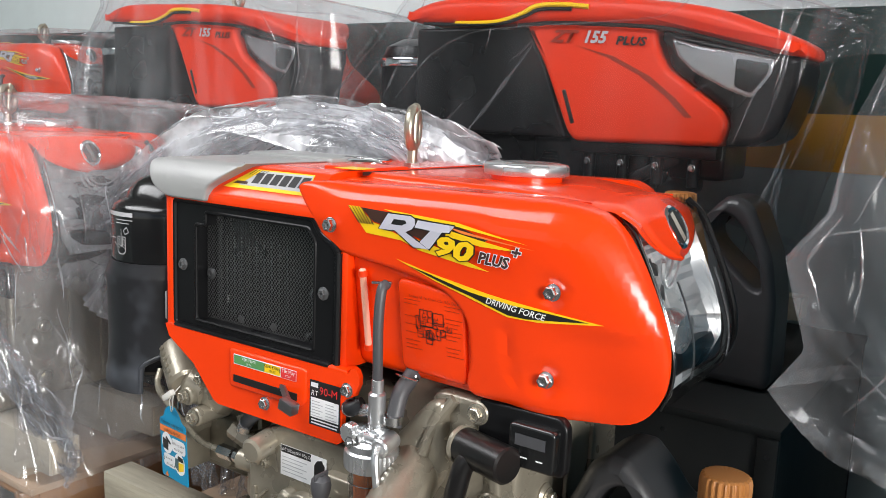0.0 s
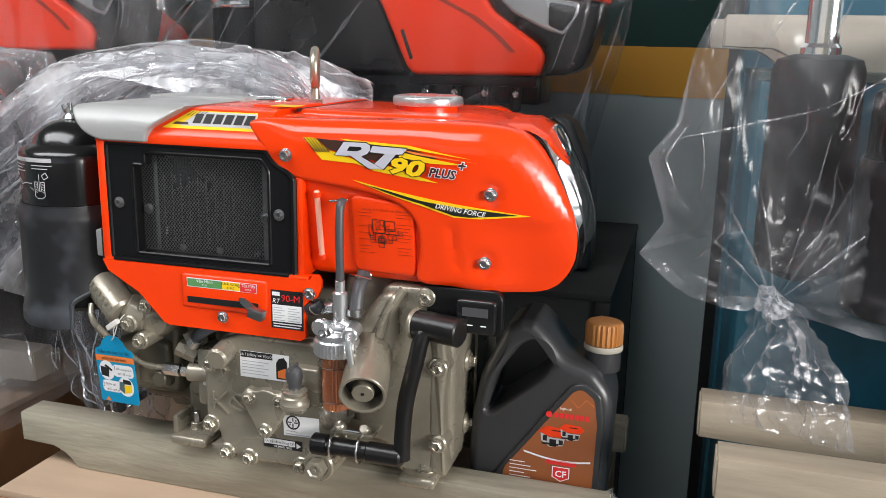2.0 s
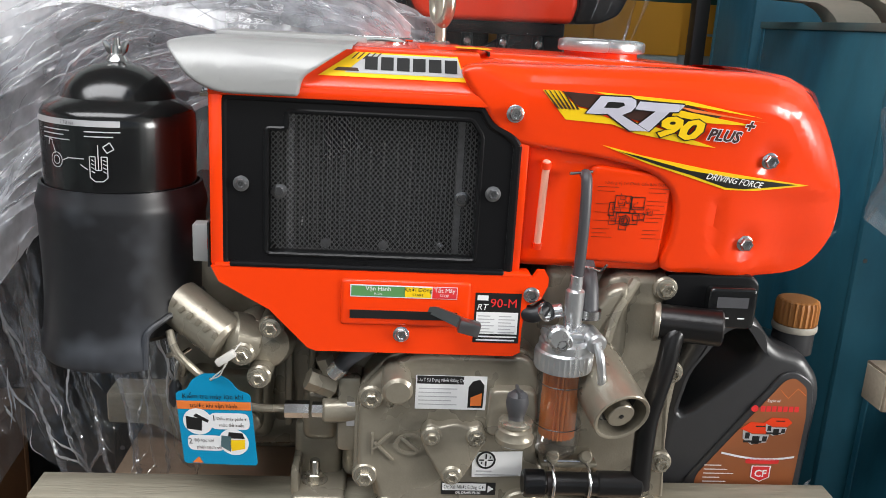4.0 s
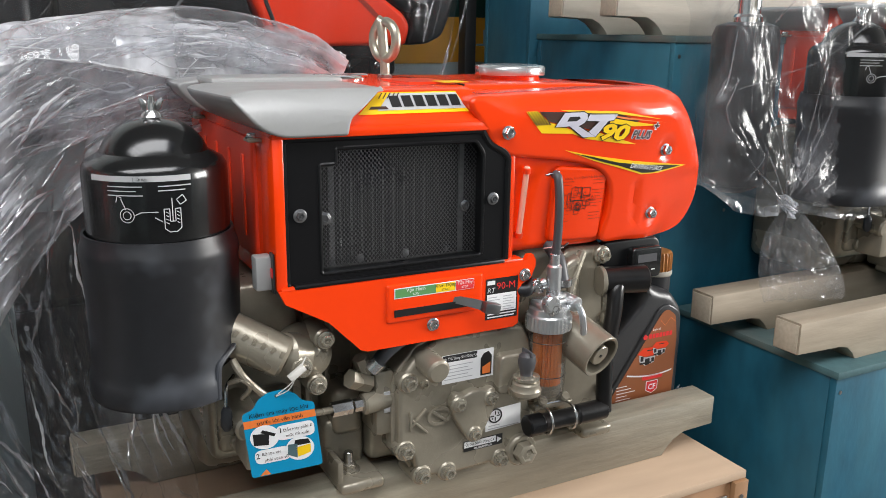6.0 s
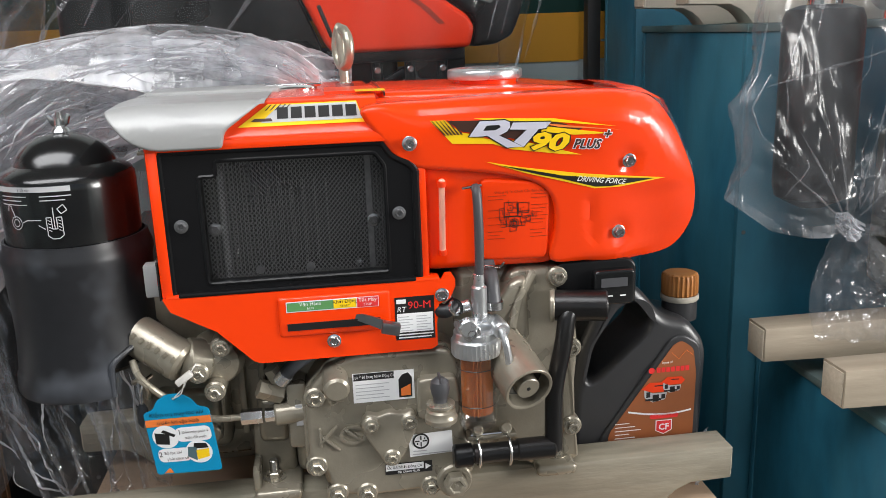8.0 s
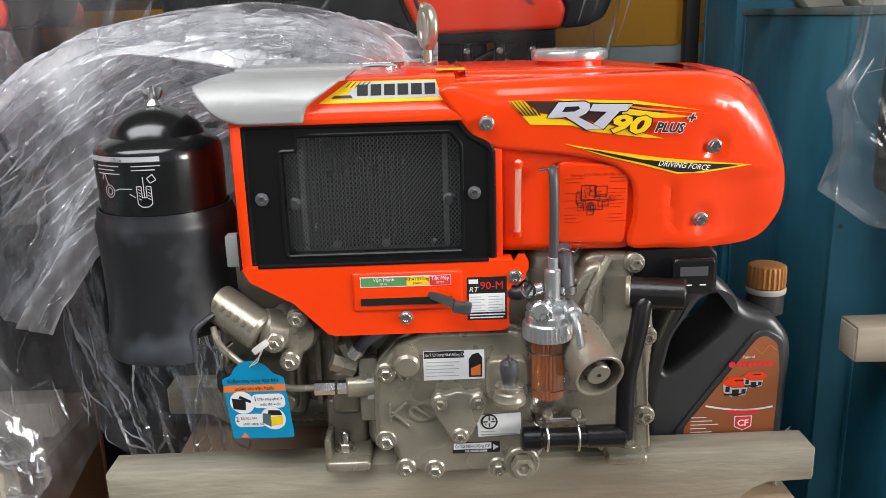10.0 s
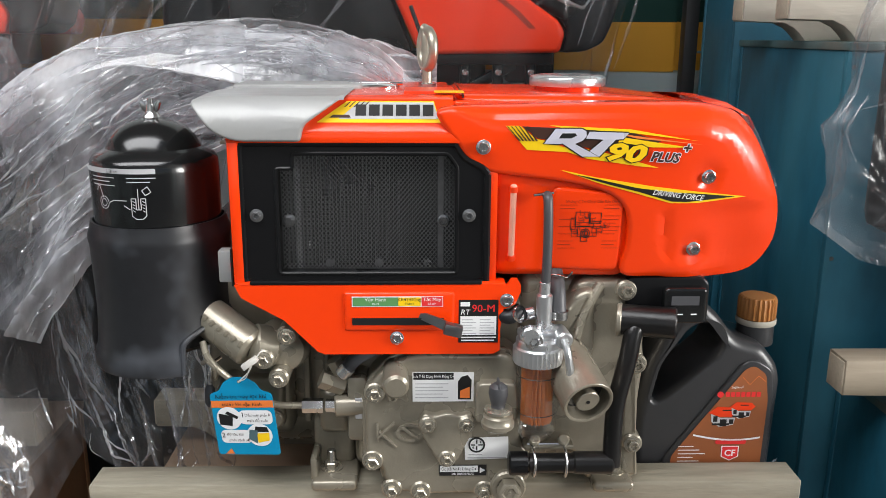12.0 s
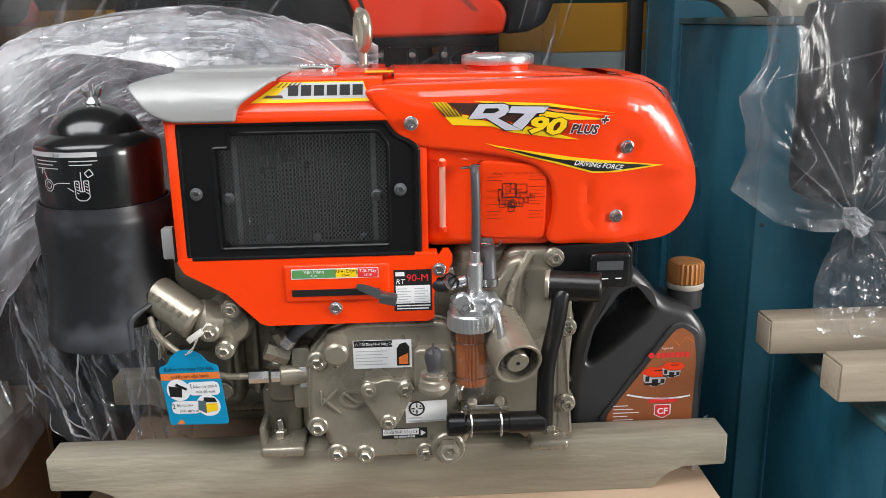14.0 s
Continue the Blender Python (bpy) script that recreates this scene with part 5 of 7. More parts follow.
    part("fuel_line", hose([(-.222, .024, 1.126), (-.214, .014, 1.110), (-.196, .016, 1.088), (-.172, .022, 1.066), (-.145, .026, 1.048), (-.105, .03, 1.044)], .0040, 6, 10), CAST, E, "thin steel injection pipe")
    part("line_clip", hose([(-.225, .03, 1.098), (-.215, .014, 1.106), (-.207, .014, 1.096), (-.212, .03, 1.078)], .003, 4, 8), CAST, E)
    part("pipe_nut", rod((-.112, .03, 1.044), (-.088, .03, 1.044), .0088, 6), ZINC, E)
    part("pipe_nut", rod((-.085, .03, 1.044), (-.071, .03, 1.044), .0078, 6), ZINC, E)
    pump = part("pump_body", join(rod((-.075, .03, 1.044), (-.030, .035, 1.044), .0135, 18, .002), box(-.060, -.036, .024, .08, 1.000, 1.082, .006)), CAST, E, "injection pump housing")
    part("pump_stub", rod((-.090, .030, 1.078), (-.064, .035, 1.066), .0115, 6), CAST, pump)
    part("pump_stub", rod((-.075, .034, 1.100), (-.066, .036, 1.080), .0095, 6), CAST, pump)
    part("pump_window", box(-.050, -.042, .0225, .0265, 1.030, 1.056, .0005), GREY_PRINT, pump)
    part("black_hose", hose([(-.060, .024, 1.092), (-.045, .022, 1.108), (-.020, .024, 1.120), (.02, .03, 1.126), (.06, .04, 1.126)], .0085, 7, 14), RUBBER, E)
    part("hose_ferrule", rod((-.064, .026, 1.086), (-.056, .022, 1.096), .0093, 14), ALU, E)
    part("valve_cover", join(box(-.228, -.135, .070, .27, 1.120, 1.192, .010, 3), rod((-.150, .03, 1.188), (-.150, .09, 1.188), .012, 16, .002)), CAST, E)
    part("support_arm", join(rod((-.205, .03, 1.040), (-.205, .10, 1.050), .016, 16, .003), box(-.212, -.190, .03, .08, .99, 1.05, .005)), CAST, E)
    part("stop_lever", hose([(-.212, .064, 1.092), (-.222, .056, 1.084), (-.225, .052, 1.060)], .0022, 4, 8), ZINC, E)
    part("lever_knob", lathe([(.004, 0), (.0070, .006), (.0062, .022), (.003, .028)], Matrix.Translation((-.225, .052, 1.034)), 14), RUBBER, E, "small black lever knob")
    part("flywheel", join(rod((.10, .345, 1.09), (.10, .415, 1.09), .150, 48, .01), rod((.10, .30, 1.09), (.10, .35, 1.09), .05, 24)), BLACK_SATIN, E, "black flywheel on the far side")
    part("side_switch", box(-.196, -.178, .012, .030, 1.200, 1.236, .002), SILVER, E)
    sw = part("side_sticker", box(-.1805, -.1788, .004, .016, 1.198, 1.240), INK, E)
    part("sticker_mark", box(-.1812, -.1804, .006, .014, 1.214, 1.224), RED, sw)


def air_cleaner(E):
    cx, cy = -.2765, .078
    T = Matrix.Translation((cx, cy, 0))
    can = part("air_cleaner", lathe([(.070, 1.246), (.0705, 1.250), (.0708, 1.320), (.0700, 1.3285), (.0665, 1.3345), (.0560, 1.3405), (.0525, 1.3425), (.0515, 1.345), (.047, 1.354), (.038, 1.364), (.025, 1.3715), (.012, 1.3750), (.004, 1.376)], T, 56), BLACK, E, "black enamelled air cleaner with rubber skirt")
    rows = [(.0725, 1.262), (.0750, 1.262), (.0765, 1.252), (.0785, 1.246), (.0795, 1.238), (.0778, 1.226), (.0765, 1.17), (.0768, 1.145), (.0772, 1.125), (.0782, 1.10), (.0790, 1.088), (.0808, 1.084), (.0815, 1.064), (.0795, 1.059)]
    rows += [(.0745, 1.060), (.0740, 1.10), (.072, 1.17), (.072, 1.25)]
    bm = lathe([(r, 1.262 - (1.262 - z) * .842) for r, z in rows], T, 96, False)
    # the arch cut out of the skirt for the elbow
    for v in bm.verts:
        a = math.degrees(math.atan2(v.co.y - cy, v.co.x - cx))
        if -63 < a < 40:
            low = 1.130 + .024 * min(1, (a + 63) / 45) ** .8 if a > -61 else 1.092 + .038 * (a + 63) / 2
            v.co.z = max(v.co.z, low)
        v.co += 0.0022 * noise.noise(v.co * 18) * Vector((v.co.x - cx, v.co.y - cy, 0)).normalized()
    skirt = part("skirt", bm, RUBBER, can, "dull black rubber skirt")
    edge = [(cx + .079 * math.cos(radians(a)), cy + .079 * math.sin(radians(a)), z) for a, z in ((-63.5, 1.093), (-63, 1.114), (-61, 1.129), (-50, 1.139), (-35, 1.147), (-18, 1.154), (20, 1.154))]
    part("skirt_edge", hose(edge, .0032, 5, 10), RUBBER, can)
    part("inner_bowl", rod((cx, cy, 1.112), (cx, cy, 1.25), .066, 40, .006), BLACK_SATIN, can)
    nut = part("wing_nut", join(lathe([(.011, 1.375), (.0095, 1.378), (.006, 1.382), (.0055, 1.389)], T, 20), rod((cx, cy, 1.385), (cx, cy, 1.396), .0034, 12)), ZINC, can, "zinc wing nut")
    for s in (-1, 1):
        part("wing", turned(pillow(round_outline([(.003, -.004), (.009, -.002), (.0125, .008), (.010, .011), (.0045, .006)], .003), -.0015, .0015, .0008, 2), Matrix.Translation((cx, cy, 1.384)) @ Matrix.Diagonal((s, 1, 1, 1)) @ Matrix.Rotation(radians(-12), 4, "Z")), ZINC, nut)

    def on_can(bm):
        for v in bm.verts:
            a = (v.co.x - cx) / .0711
            r = .0711 + (-v.co.y) * .5
            v.co = Vector((cx + r * math.sin(a), cy - r * math.cos(a), v.co.z))
        return bm

    def grid(x0, x1, z0, z1, lift=0.0):
        b = bmesh.new()
        n = 12
        cols = [[b.verts.new((x0 + (x1 - x0) * k / n, -lift, z)) for z in (z0, z1)] for k in range(n + 1)]
        for p, q in zip(cols, cols[1:]):
            b.faces.new((p[0], q[0], q[1], p[1]))
        return on_can(b)
    wr = lambda x, y, z: (cx + (.0711 - y * .5) * math.sin((x - cx) / .0711), cy - (.0711 - y * .5) * math.cos((x - cx) / .0711), z)
    a0 = cx - .062
    part("label_bar", grid(a0 - .016, a0 + .083, 1.3215, 1.3270, .0010), GREY_PRINT, can, "white printed warning bar", smooth=60)
    lettering("2  T\u1eaft m\u00e1y", .005, INK, can, upright(a0 + .036, -.002, 1.3225), squeeze=.6, wrap=wr)
    for i in range(3):
        part("note_line", grid(a0 + .004, a0 + .038 - .006 * (i % 2), 1.3165 - .0042 * i, 1.3175 - .0042 * i, .0010), GREY_PRINT, can, smooth=60)
        if i < 2:
            part("note_line", grid(a0 + .052, a0 + .083 - .006 * i, 1.3165 - .0042 * i, 1.3176 - .0042 * i, .0010), GREY_PRINT, can, smooth=60)
    sk = bmesh.new()

    def line(x0, z0, x1, z1, w=.0005):
        x0, x1 = (.046 + (x - .046) * .84 for x in (x0, x1))
        z0, z1 = (1.3090 + (z - 1.300) * .86 for z in (z0, z1))
        w *= .8
        d = Vector((x1 - x0, z1 - z0)).normalized()
        nx, nz = -d.y * w, d.x * w
        sk.faces.new([sk.verts.new((a0 + x, -.002, z)) for x, z in ((x0 - nx, z0 - nz), (x1 - nx, z1 - nz), (x1 + nx, z1 + nz), (x0 + nx, z0 + nz))])
    for r, zc in ((.008, 1.2775), (.0045, 1.2775)):
        for k in range(14):
            a, b = 2 * math.pi * k / 14, 2 * math.pi * (k + 1) / 14
            line(.018 + r * math.cos(a), zc + r * math.sin(a), .018 + r * math.cos(b), zc + r * math.sin(b))
    for q in ((.058, 1.262, .058, 1.284), (.058, 1.284, .064, 1.284), (.064, 1.284, .064, 1.270), (.064, 1.270, .070, 1.270), (.070, 1.270, .070, 1.284), (.070, 1.284, .076, 1.284), (.076, 1.284, .076, 1.262),
              (.058, 1.262, .063, 1.258), (.076, 1.262, .071, 1.258), (.063, 1.258, .071, 1.258), (.067, 1.270, .067, 1.296), (.072, 1.294, .079, 1.299), (.079, 1.299, .083, 1.292), (.083, 1.292, .076, 1.288), (.076, 1.288, .072, 1.294),
              (.008, 1.299, .013, 1.297), (.008, 1.299, .006, 1.292), (.012, 1.296, .017, 1.284), (.027, 1.278, .034, 1.281), (.034, 1.281, .052, 1.281), (.048, 1.275, .056, 1.270)):
        line(*q, .0006)
    for i in range(4):
        line(.0595, 1.281 - .004 * i, .063, 1.279 - .004 * i)
        line(.0715, 1.281 - .004 * i, .075, 1.279 - .004 * i)
    part("drawing", on_can(sk), GREY_PRINT, can, "white line drawing", smooth=0)


def beam(x0, x1, y0, y1, z0, z1, mat, name, label, group, lift=.030, notch=.085):
    """A timber skid whose ends are cut away from below in a curve."""
    T = thing(name, ((x0 + x1) / 2, (y0 + y1) / 2, z0), label, "timber skid", group)
    h = z1 - z0
    pts = [(x0 + notch + .05, z0)] + [(x1 - notch - .05, z0)]
    curve = [(0, 0), (.010, .012), (.022, .022), (.040, lift)]
    right = [(x1 - notch + a - .01, z0 + b) for a, b in curve] + [(x1, z0 + lift + .002), (x1, z1)]
    left = [(x0 + notch - a + .01, z0 + b) for a, b in reversed(curve)]
    o = pts + right + [(x0, z1), (x0, z0 + lift + .002)] + left
    bm = pillow(o, y0, y1, .0022, 2, back_r=.0022)
    for v in bm.verts:
        v.co += Vector((0, .0012 * noise.noise(v.co * 9), .0015 * noise.noise(v.co * 7 + Vector((3, 1, 2)))))
    part("timber", bm, mat, T)
    for xe, sg in ((x0, -1), (x1, 1)):
        part("sawn_end", box(min(xe, xe + sg * .002), max(xe, xe + sg * .002), y0 + .003, y1 - .003, z0 + lift + .004, z1 - .003, .0006), END_GRAIN, T, "paler sawn end")
    return T


def crate(name, x0, x1, y0, y1, z0, z1, side, top, label, group, straps=(), frame=True):
    """A boarded box with a lid and corner posts."""
    T = thing(name, ((x0 + x1) / 2, (y0 + y1) / 2, z0), label, "crate", group)
    t = .012
    part("lid", box(x0, x1, y0, y1, z1 - t, z1, .0015), top, T)
    part("front_board", box(x0 + .002, x1 - .002, y0 + .003, y0 + .003 + t, z0, z1 - t, .001), side, T)
    part("back_board", box(x0 + .002, x1 - .002, y1 - .003 - t, y1 - .003, z0, z1 - t, .001), side, T)
    part("side_board", box(x0 + .003, x0 + .003 + t, y0 + .016, y1 - .016, z0, z1 - t, .001), side, T)
    part("side_board", box(x1 - .003 - t, x1 - .003, y0 + .016, y1 - .016, z0, z1 - t, .001), side, T)
    if frame:
        for sx in (x0 + .0005, x1 - .0265):
            part("corner_batten", box(sx, sx + .026, y0 - .006, y0 + .003, z0, z1 - t, .001), side, T)
    for kx in range(int((x1 - x0) / .14) + 1):
        for nz in (z1 - .035, z1 - .32):
            part("nail", rod((x0 + .013 + kx * (x1 - x0 - .026) / max(1, int((x1 - x0) / .14)), y0 + .004, nz), (x0 + .013 + kx * (x1 - x0 - .026) / max(1, int((x1 - x0) / .14)), y0 - .0075 if kx in (0, int((x1 - x0) / .14)) and frame else y0 + .0022, nz), .0035, 8), WIRE, T)
    for sx, z in straps:
        part("metal_clip", box(sx, sx + .045, y0 - .0012, y0 + .0025, z - .011, z + .011, .0004), ZINC, T)
    return T


def jug():
    """A flat oil can of dark plastic; handle towards -x, cap towards +x."""
    J = thing("oil_jug", (.400, .155, .862), "dark grey plastic oil jug with brown label and ochre cap", "jug", "oil jugs")
    o = [(.306, .866), (.478, .866), (.484, .885), (.489, 1.038), (.483, 1.060), (.462, 1.086), (.426, 1.095), (.402, 1.126), (.384, 1.143), (.364, 1.143), (.345, 1.131), (.313, 1.060), (.302, .995), (.300, .880)]
    hole = round_outline([(.324, 1.012), (.336, 1.016), (.402, 1.074), (.408, 1.094), (.398, 1.112), (.382, 1.116), (.366, 1.108), (.334, 1.060)], .012, 3)
    oo = round_outline(o, [.012, .012, .01, .012, .012, .010, .012, .008, .005, .005, .008, .015, .015, .012], 4)
    bm = pierced(oo, hole, .105, .205, .015)
    even(part("body", bm, JUG, J, "dark grey moulded plastic", smooth=40))
    pan = round_outline([(.336, .874), (.476, .874), (.479, 1.018), (.474, 1.056), (.452, 1.070), (.436, 1.066), (.340, .930)], .008)
    part("label_panel", pillow(pan, .1015, .108, .003, 3), JUG, J)
    lb = round_outline([(.345, .878), (.468, .878), (.471, 1.014), (.466, 1.050), (.450, 1.062), (.439, 1.058), (.352, .938)], .006)
    L = part("label", flat([(p.x, p.y) for p in lb], .1008), JUG_LABEL, J, "brown label with a small picture of orange machines")
    part("brand_bar", bars([(.416 + .0066 * k, .4212 + .0066 * k, 1.0195, 1.0265) for k in range(7)], .1004), RED, L, kind="stuff", smooth=0)
    part("brand_dot", lathe([(.0042, 0), (.0042, .0002)], aim((.409, .1005, 1.0230), (.409, -1, 1.0230))[0], 16), RED, L)
    lettering("Engine oil", .0048, WHITE, L, upright(.430, .1004, 1.0315), squeeze=.8)
    part("swoosh", join(*[flat([(.378 + .0125 * k, .968 - .0075 * math.sin((k) / 7 * 2.6)), (.3905 + .0125 * k, .968 - .0075 * math.sin((k + 1) / 7 * 2.6)), (.3905 + .0125 * k, .9655 - .0075 * math.sin((k + 1) / 7 * 2.6)), (.378 + .0125 * k, .9655 - .0075 * math.sin(k / 7 * 2.6))], .1004) for k in range(7)]), WHITE, L, smooth=0)
    for dx, dz, s in ((.0, .0, 1.0), (.026, .008, .8)):
        part("picture_hood", flat([(.398 + dx + a * s * 1.1, .9975 + dz + b * s * 1.1) for a, b in ((-.002, 0), (.008, .008), (.030, .007), (.036, .001), (.030, -.005), (.012, -.005))], .1002 - dx * .01), ORANGE_FLAT, L)
        part("picture_base", flat([(.398 + dx + a * s * 1.1, .9975 + dz + b * s * 1.1) for a, b in ((.001, -.001), (.012, -.006), (.030, -.006), (.028, -.015), (.012, -.018), (.002, -.011))], .1003 - dx * .01), GREY_PRINT, L)
        part("picture_engine", join(*[flat([(.398 + dx + a * s * 1.1, .9975 + dz + b * s * 1.1), (.398 + dx + (a + w) * s * 1.1, .9975 + dz + b * s * 1.1), (.398 + dx + (a + w) * s * 1.1, .9975 + dz + (b - h) * s * 1.1), (.398 + dx + a * s * 1.1, .9975 + dz + (b - h) * s * 1.1)], .10015 - dx * .01)
                                      for a, b, w, h in ((.004, -.004, .005, .007), (.012, -.008, .008, .009), (.023, -.008, .005, .006), (.014, .004, .012, .0015), (.003, -.013, .020, .0025))]), INK, L, smooth=0)
    part("label_line", join(*[flat([(a, c), (b, d), (b, d + .0008), (a, c + .0008)], .1004) for a, c, b, d in ((.436, 1.046, .446, 1.036), (.446, 1.036, .456, 1.048), (.456, 1.048, .466, 1.040))]), TAG_ORANGE, L, smooth=0)
    part("red_oval", flat(round_outline(rect(.408, .448, .9535, .9600), .003), .1004), RED, L)
    part("grade_badge", flat([(.4165, .951), (.4395, .951), (.4395, .936), (.428, .9300), (.4165, .936)], .1004), WHITE, L)
    part("badge_field", flat([(.4178, .950), (.4382, .950), (.4382, .9365), (.428, .9315), (.4178, .9365)], .1002), RED, L)
    lettering("CF", .0125, WHITE, L, upright(.428, .1000, .9370), bold=.0003)
    part("small_print", bars([(.360, .386 + .008 * ((i * 7) % 3) - .006, .950 - .0052 * i, .9512 - .0052 * i) for i in range(10)], .1004), WHITE, L, kind="stuff", smooth=0)
    nk = part("neck", lathe([(.0235, 1.075), (.0235, 1.105), (.0225, 1.110)], Matrix.Translation((.4675, .155, 0)), 28), JUG, J)
    cap = lathe([(.0235, 1.102), (.0235, 1.108), (.0225, 1.109), (.0248, 1.111), (.0248, 1.133), (.0235, 1.1375), (.020, 1.139), (.004, 1.1385)], Matrix.Translation((.4675, .155, 0)), 96)
    for v in cap.verts:
        if 1.1105 < v.co.z < 1.139:
            d = Vector((v.co.x - .4675, v.co.y - .155, 0))
            k = round(math.atan2(d.y, d.x) / (2 * math.pi / 96))
            v.co -= d * (0, .02, .085, .085)[k % 4]
    part("cap", cap, JUG_CAP, J, "ribbed ochre screw cap", smooth=30)
    part("cap_ring", lathe([(.0245, 1.1015), (.0255, 1.103), (.0255, 1.108), (.0245, 1.1095)], Matrix.Translation((.4675, .155, 0)), 48, False), BEAM_PALE, J, "pale tear-off ring")
    return J


# ---- polythene ----
def streaks(grid, n, seed, run, drift, width, around=False):
    """Glints on sharp creases: narrow doubled pale strips of film that follow the sheet's folds."""
    rng = random.Random(seed)
    bm = bmesh.new()
    for _ in range(n):
        L = rng.randint(*run)
        a = rng.randrange(max(1, len(grid) - L))
        b = rng.randrange(len(grid[0]))
        dr, w = rng.uniform(-drift, drift), rng.uniform(*width)
        pts = []
        for k in range(L):
            i, j = a + k, b + dr * k + .6 * math.sin(k * .25 + b)
            row = grid[min(i, len(grid) - 1)]
            j0 = int(math.floor(j))
            pick = (lambda q: row[q % len(row)]) if around else (lambda q: row[max(0, min(len(row) - 1, q))])
            pts.append(pick(j0).lerp(pick(j0 + 1), j - j0))
        pts = [(pts[max(0, k - 1)] + pts[k] * 2 + pts[min(L - 1, k + 1)]) / 4 for k in range(L)]
        last = None
        for k, p in enumerate(pts):
            d = (pts[min(L - 1, k + 1)] - pts[max(0, k - 1)])
            side = d.cross(Vector((0, 1, 0)))
            side = side.normalized() if side.length > 1e-7 else Vector((1, 0, 0))
            h = w * math.sin(math.pi * (k + .3) / (L - .4)) * (.75 + .25 * math.sin(k * 1.3 + a)) + .0002
            c = p + Vector((0, -.0018, .0006))
            tri = [bm.verts.new(c - side * h), bm.verts.new(c + Vector((0, -h * .8, 0))), bm.verts.new(c + side * h)]
            if last:
                bm.faces.new((last[0], last[1], tri[1], tri[0])), bm.faces.new((last[1], last[2], tri[2], tri[1]))
            last = tri
    return bm


def crease(p, q, w, parent, bow=.004, mat=None):
    """One long tension fold of a bag, its highlight laid on as a pale strip."""
    p, q = Vector(p), Vector(q)
    grid = [[p.lerp(q, k / 20) + Vector((bow * math.sin(k / 20 * math.pi), 0, bow * .12 * math.sin(k * .7)))] * 2 for k in range(21)]
    return part("tension_fold_glint", streaks(grid, 1, 1, (21, 21), 0, (w, w)), mat or FILM_FOLD, parent, smooth=60)


def ridged(p, s, seed):
    """Creases: sharp ridges between soft hollows."""
    q = Vector(p) * s + Vector((seed * 3.1, seed * 1.7, seed * 2.3))
    return 1.0 - 2.0 * abs(noise.noise(q))


def bag(name, c, half, z0, z1, mat, label, seed, gather=None, tail=None, flare=None, folds=14, amp=.016, nu=150, nv=70, square=.32, top_sag=.0, open_bottom=True, lean=None, lines=0):
    """A polythene bag pulled over a thing: a rounded box skin with hanging folds, drawn in to a neck at gather=(z, width) if given."""
    T = thing(name, (c[0], c[1], z0), label, "plastic bag", "polythene bags")
    bm = bmesh.new()
    rows = []
    for j in range(nv + 1):
        v = j / nv
        if v < .78:
            w = 1.0
            h = z0 + (z1 - z0) * v / .78
        else:
            a = (v - .78) / .22
            w = max(0.02, math.cos(a * math.pi / 2) ** .55)
            h = z1 + .02 * math.sin(a * math.pi / 2)
        row = []
        for i in range(nu):
            t = 2 * math.pi * i / nu
            ct, st = math.cos(t), math.sin(t)
            x = half[0] * math.copysign(abs(ct) ** square, ct) * w
            y = half[1] * math.copysign(abs(st) ** square, st) * w
            k = 1.0
            if gather:
                gz, gw = gather
                d = (h - gz) / .11
                k = 1 - (1 - gw) * math.exp(-d * d)
                if h < gz:
                    k = max(k * .8, gw)
            f = math.sin(t * folds + 2.2 * math.sin(t * 3 + seed) + seed) * .5 + .5 * math.sin(t * folds * 2.3 + 3 * v + seed * 2)
            r = 1 + amp * .7 * f * (1 - .55 * v) * (1.6 if gather and h < gather[0] + .1 else 1)
            p = Vector((c[0] + x * k * r, c[1] + y * k * r, h))
            dv = amp * (.8 * ridged((t * 1.1 + 1.1 * p.z, p.z * 1.3, p.x), 3.6, seed) + .25 * ridged((p.x, p.y, p.z * .5), 15, seed + 5))
            p += Vector((ct, st, .6 if v > .7 else 0)) * dv
            if flare and v > .55:
                (fx, fy), fs = flare
                g = max(0, ct * fx + st * fy) ** 4 * min(1, (v - .55) / .2) * fs * (1 if v < .86 else .3)
                p += Vector((fx, fy, -.15)) * g
            if lean:
                p = Vector(lean(p.x, p.y, p.z))
            row.append(bm.verts.new(p))
        rows.append(row)
    lower = [[v.co.copy() for v in r] for r in rows[:3]]
    for a, b in zip(rows[2:], rows[3:]):
        for i in range(nu):
            bm.faces.new((a[i], a[(i + 1) % nu], b[(i + 1) % nu], b[i]))
    for r in rows[:2]:
        for v in r:
            bm.verts.remove(v)
    if lines:
        part("crease", streaks([[v.co.copy() for v in r] for r in rows[3:]], lines, int(seed * 7), (14, 44), .5, (.0015, .0050), True), FILM_FOLD, T, kind="stuff", smooth=60)
    part("sheet", bm, mat, T, smooth=60)
    hem = bmesh.new()
    ring = [[hem.verts.new(q) for q in r] for r in lower]
    for a, b in zip(ring, ring[1:]):
        for i in range(nu):
            hem.faces.new((a[i], a[(i + 1) % nu], b[(i + 1) % nu], b[i]))
    part("hem", hem, FILM_FOLD, T, "rolled hem", smooth=60)
    return T


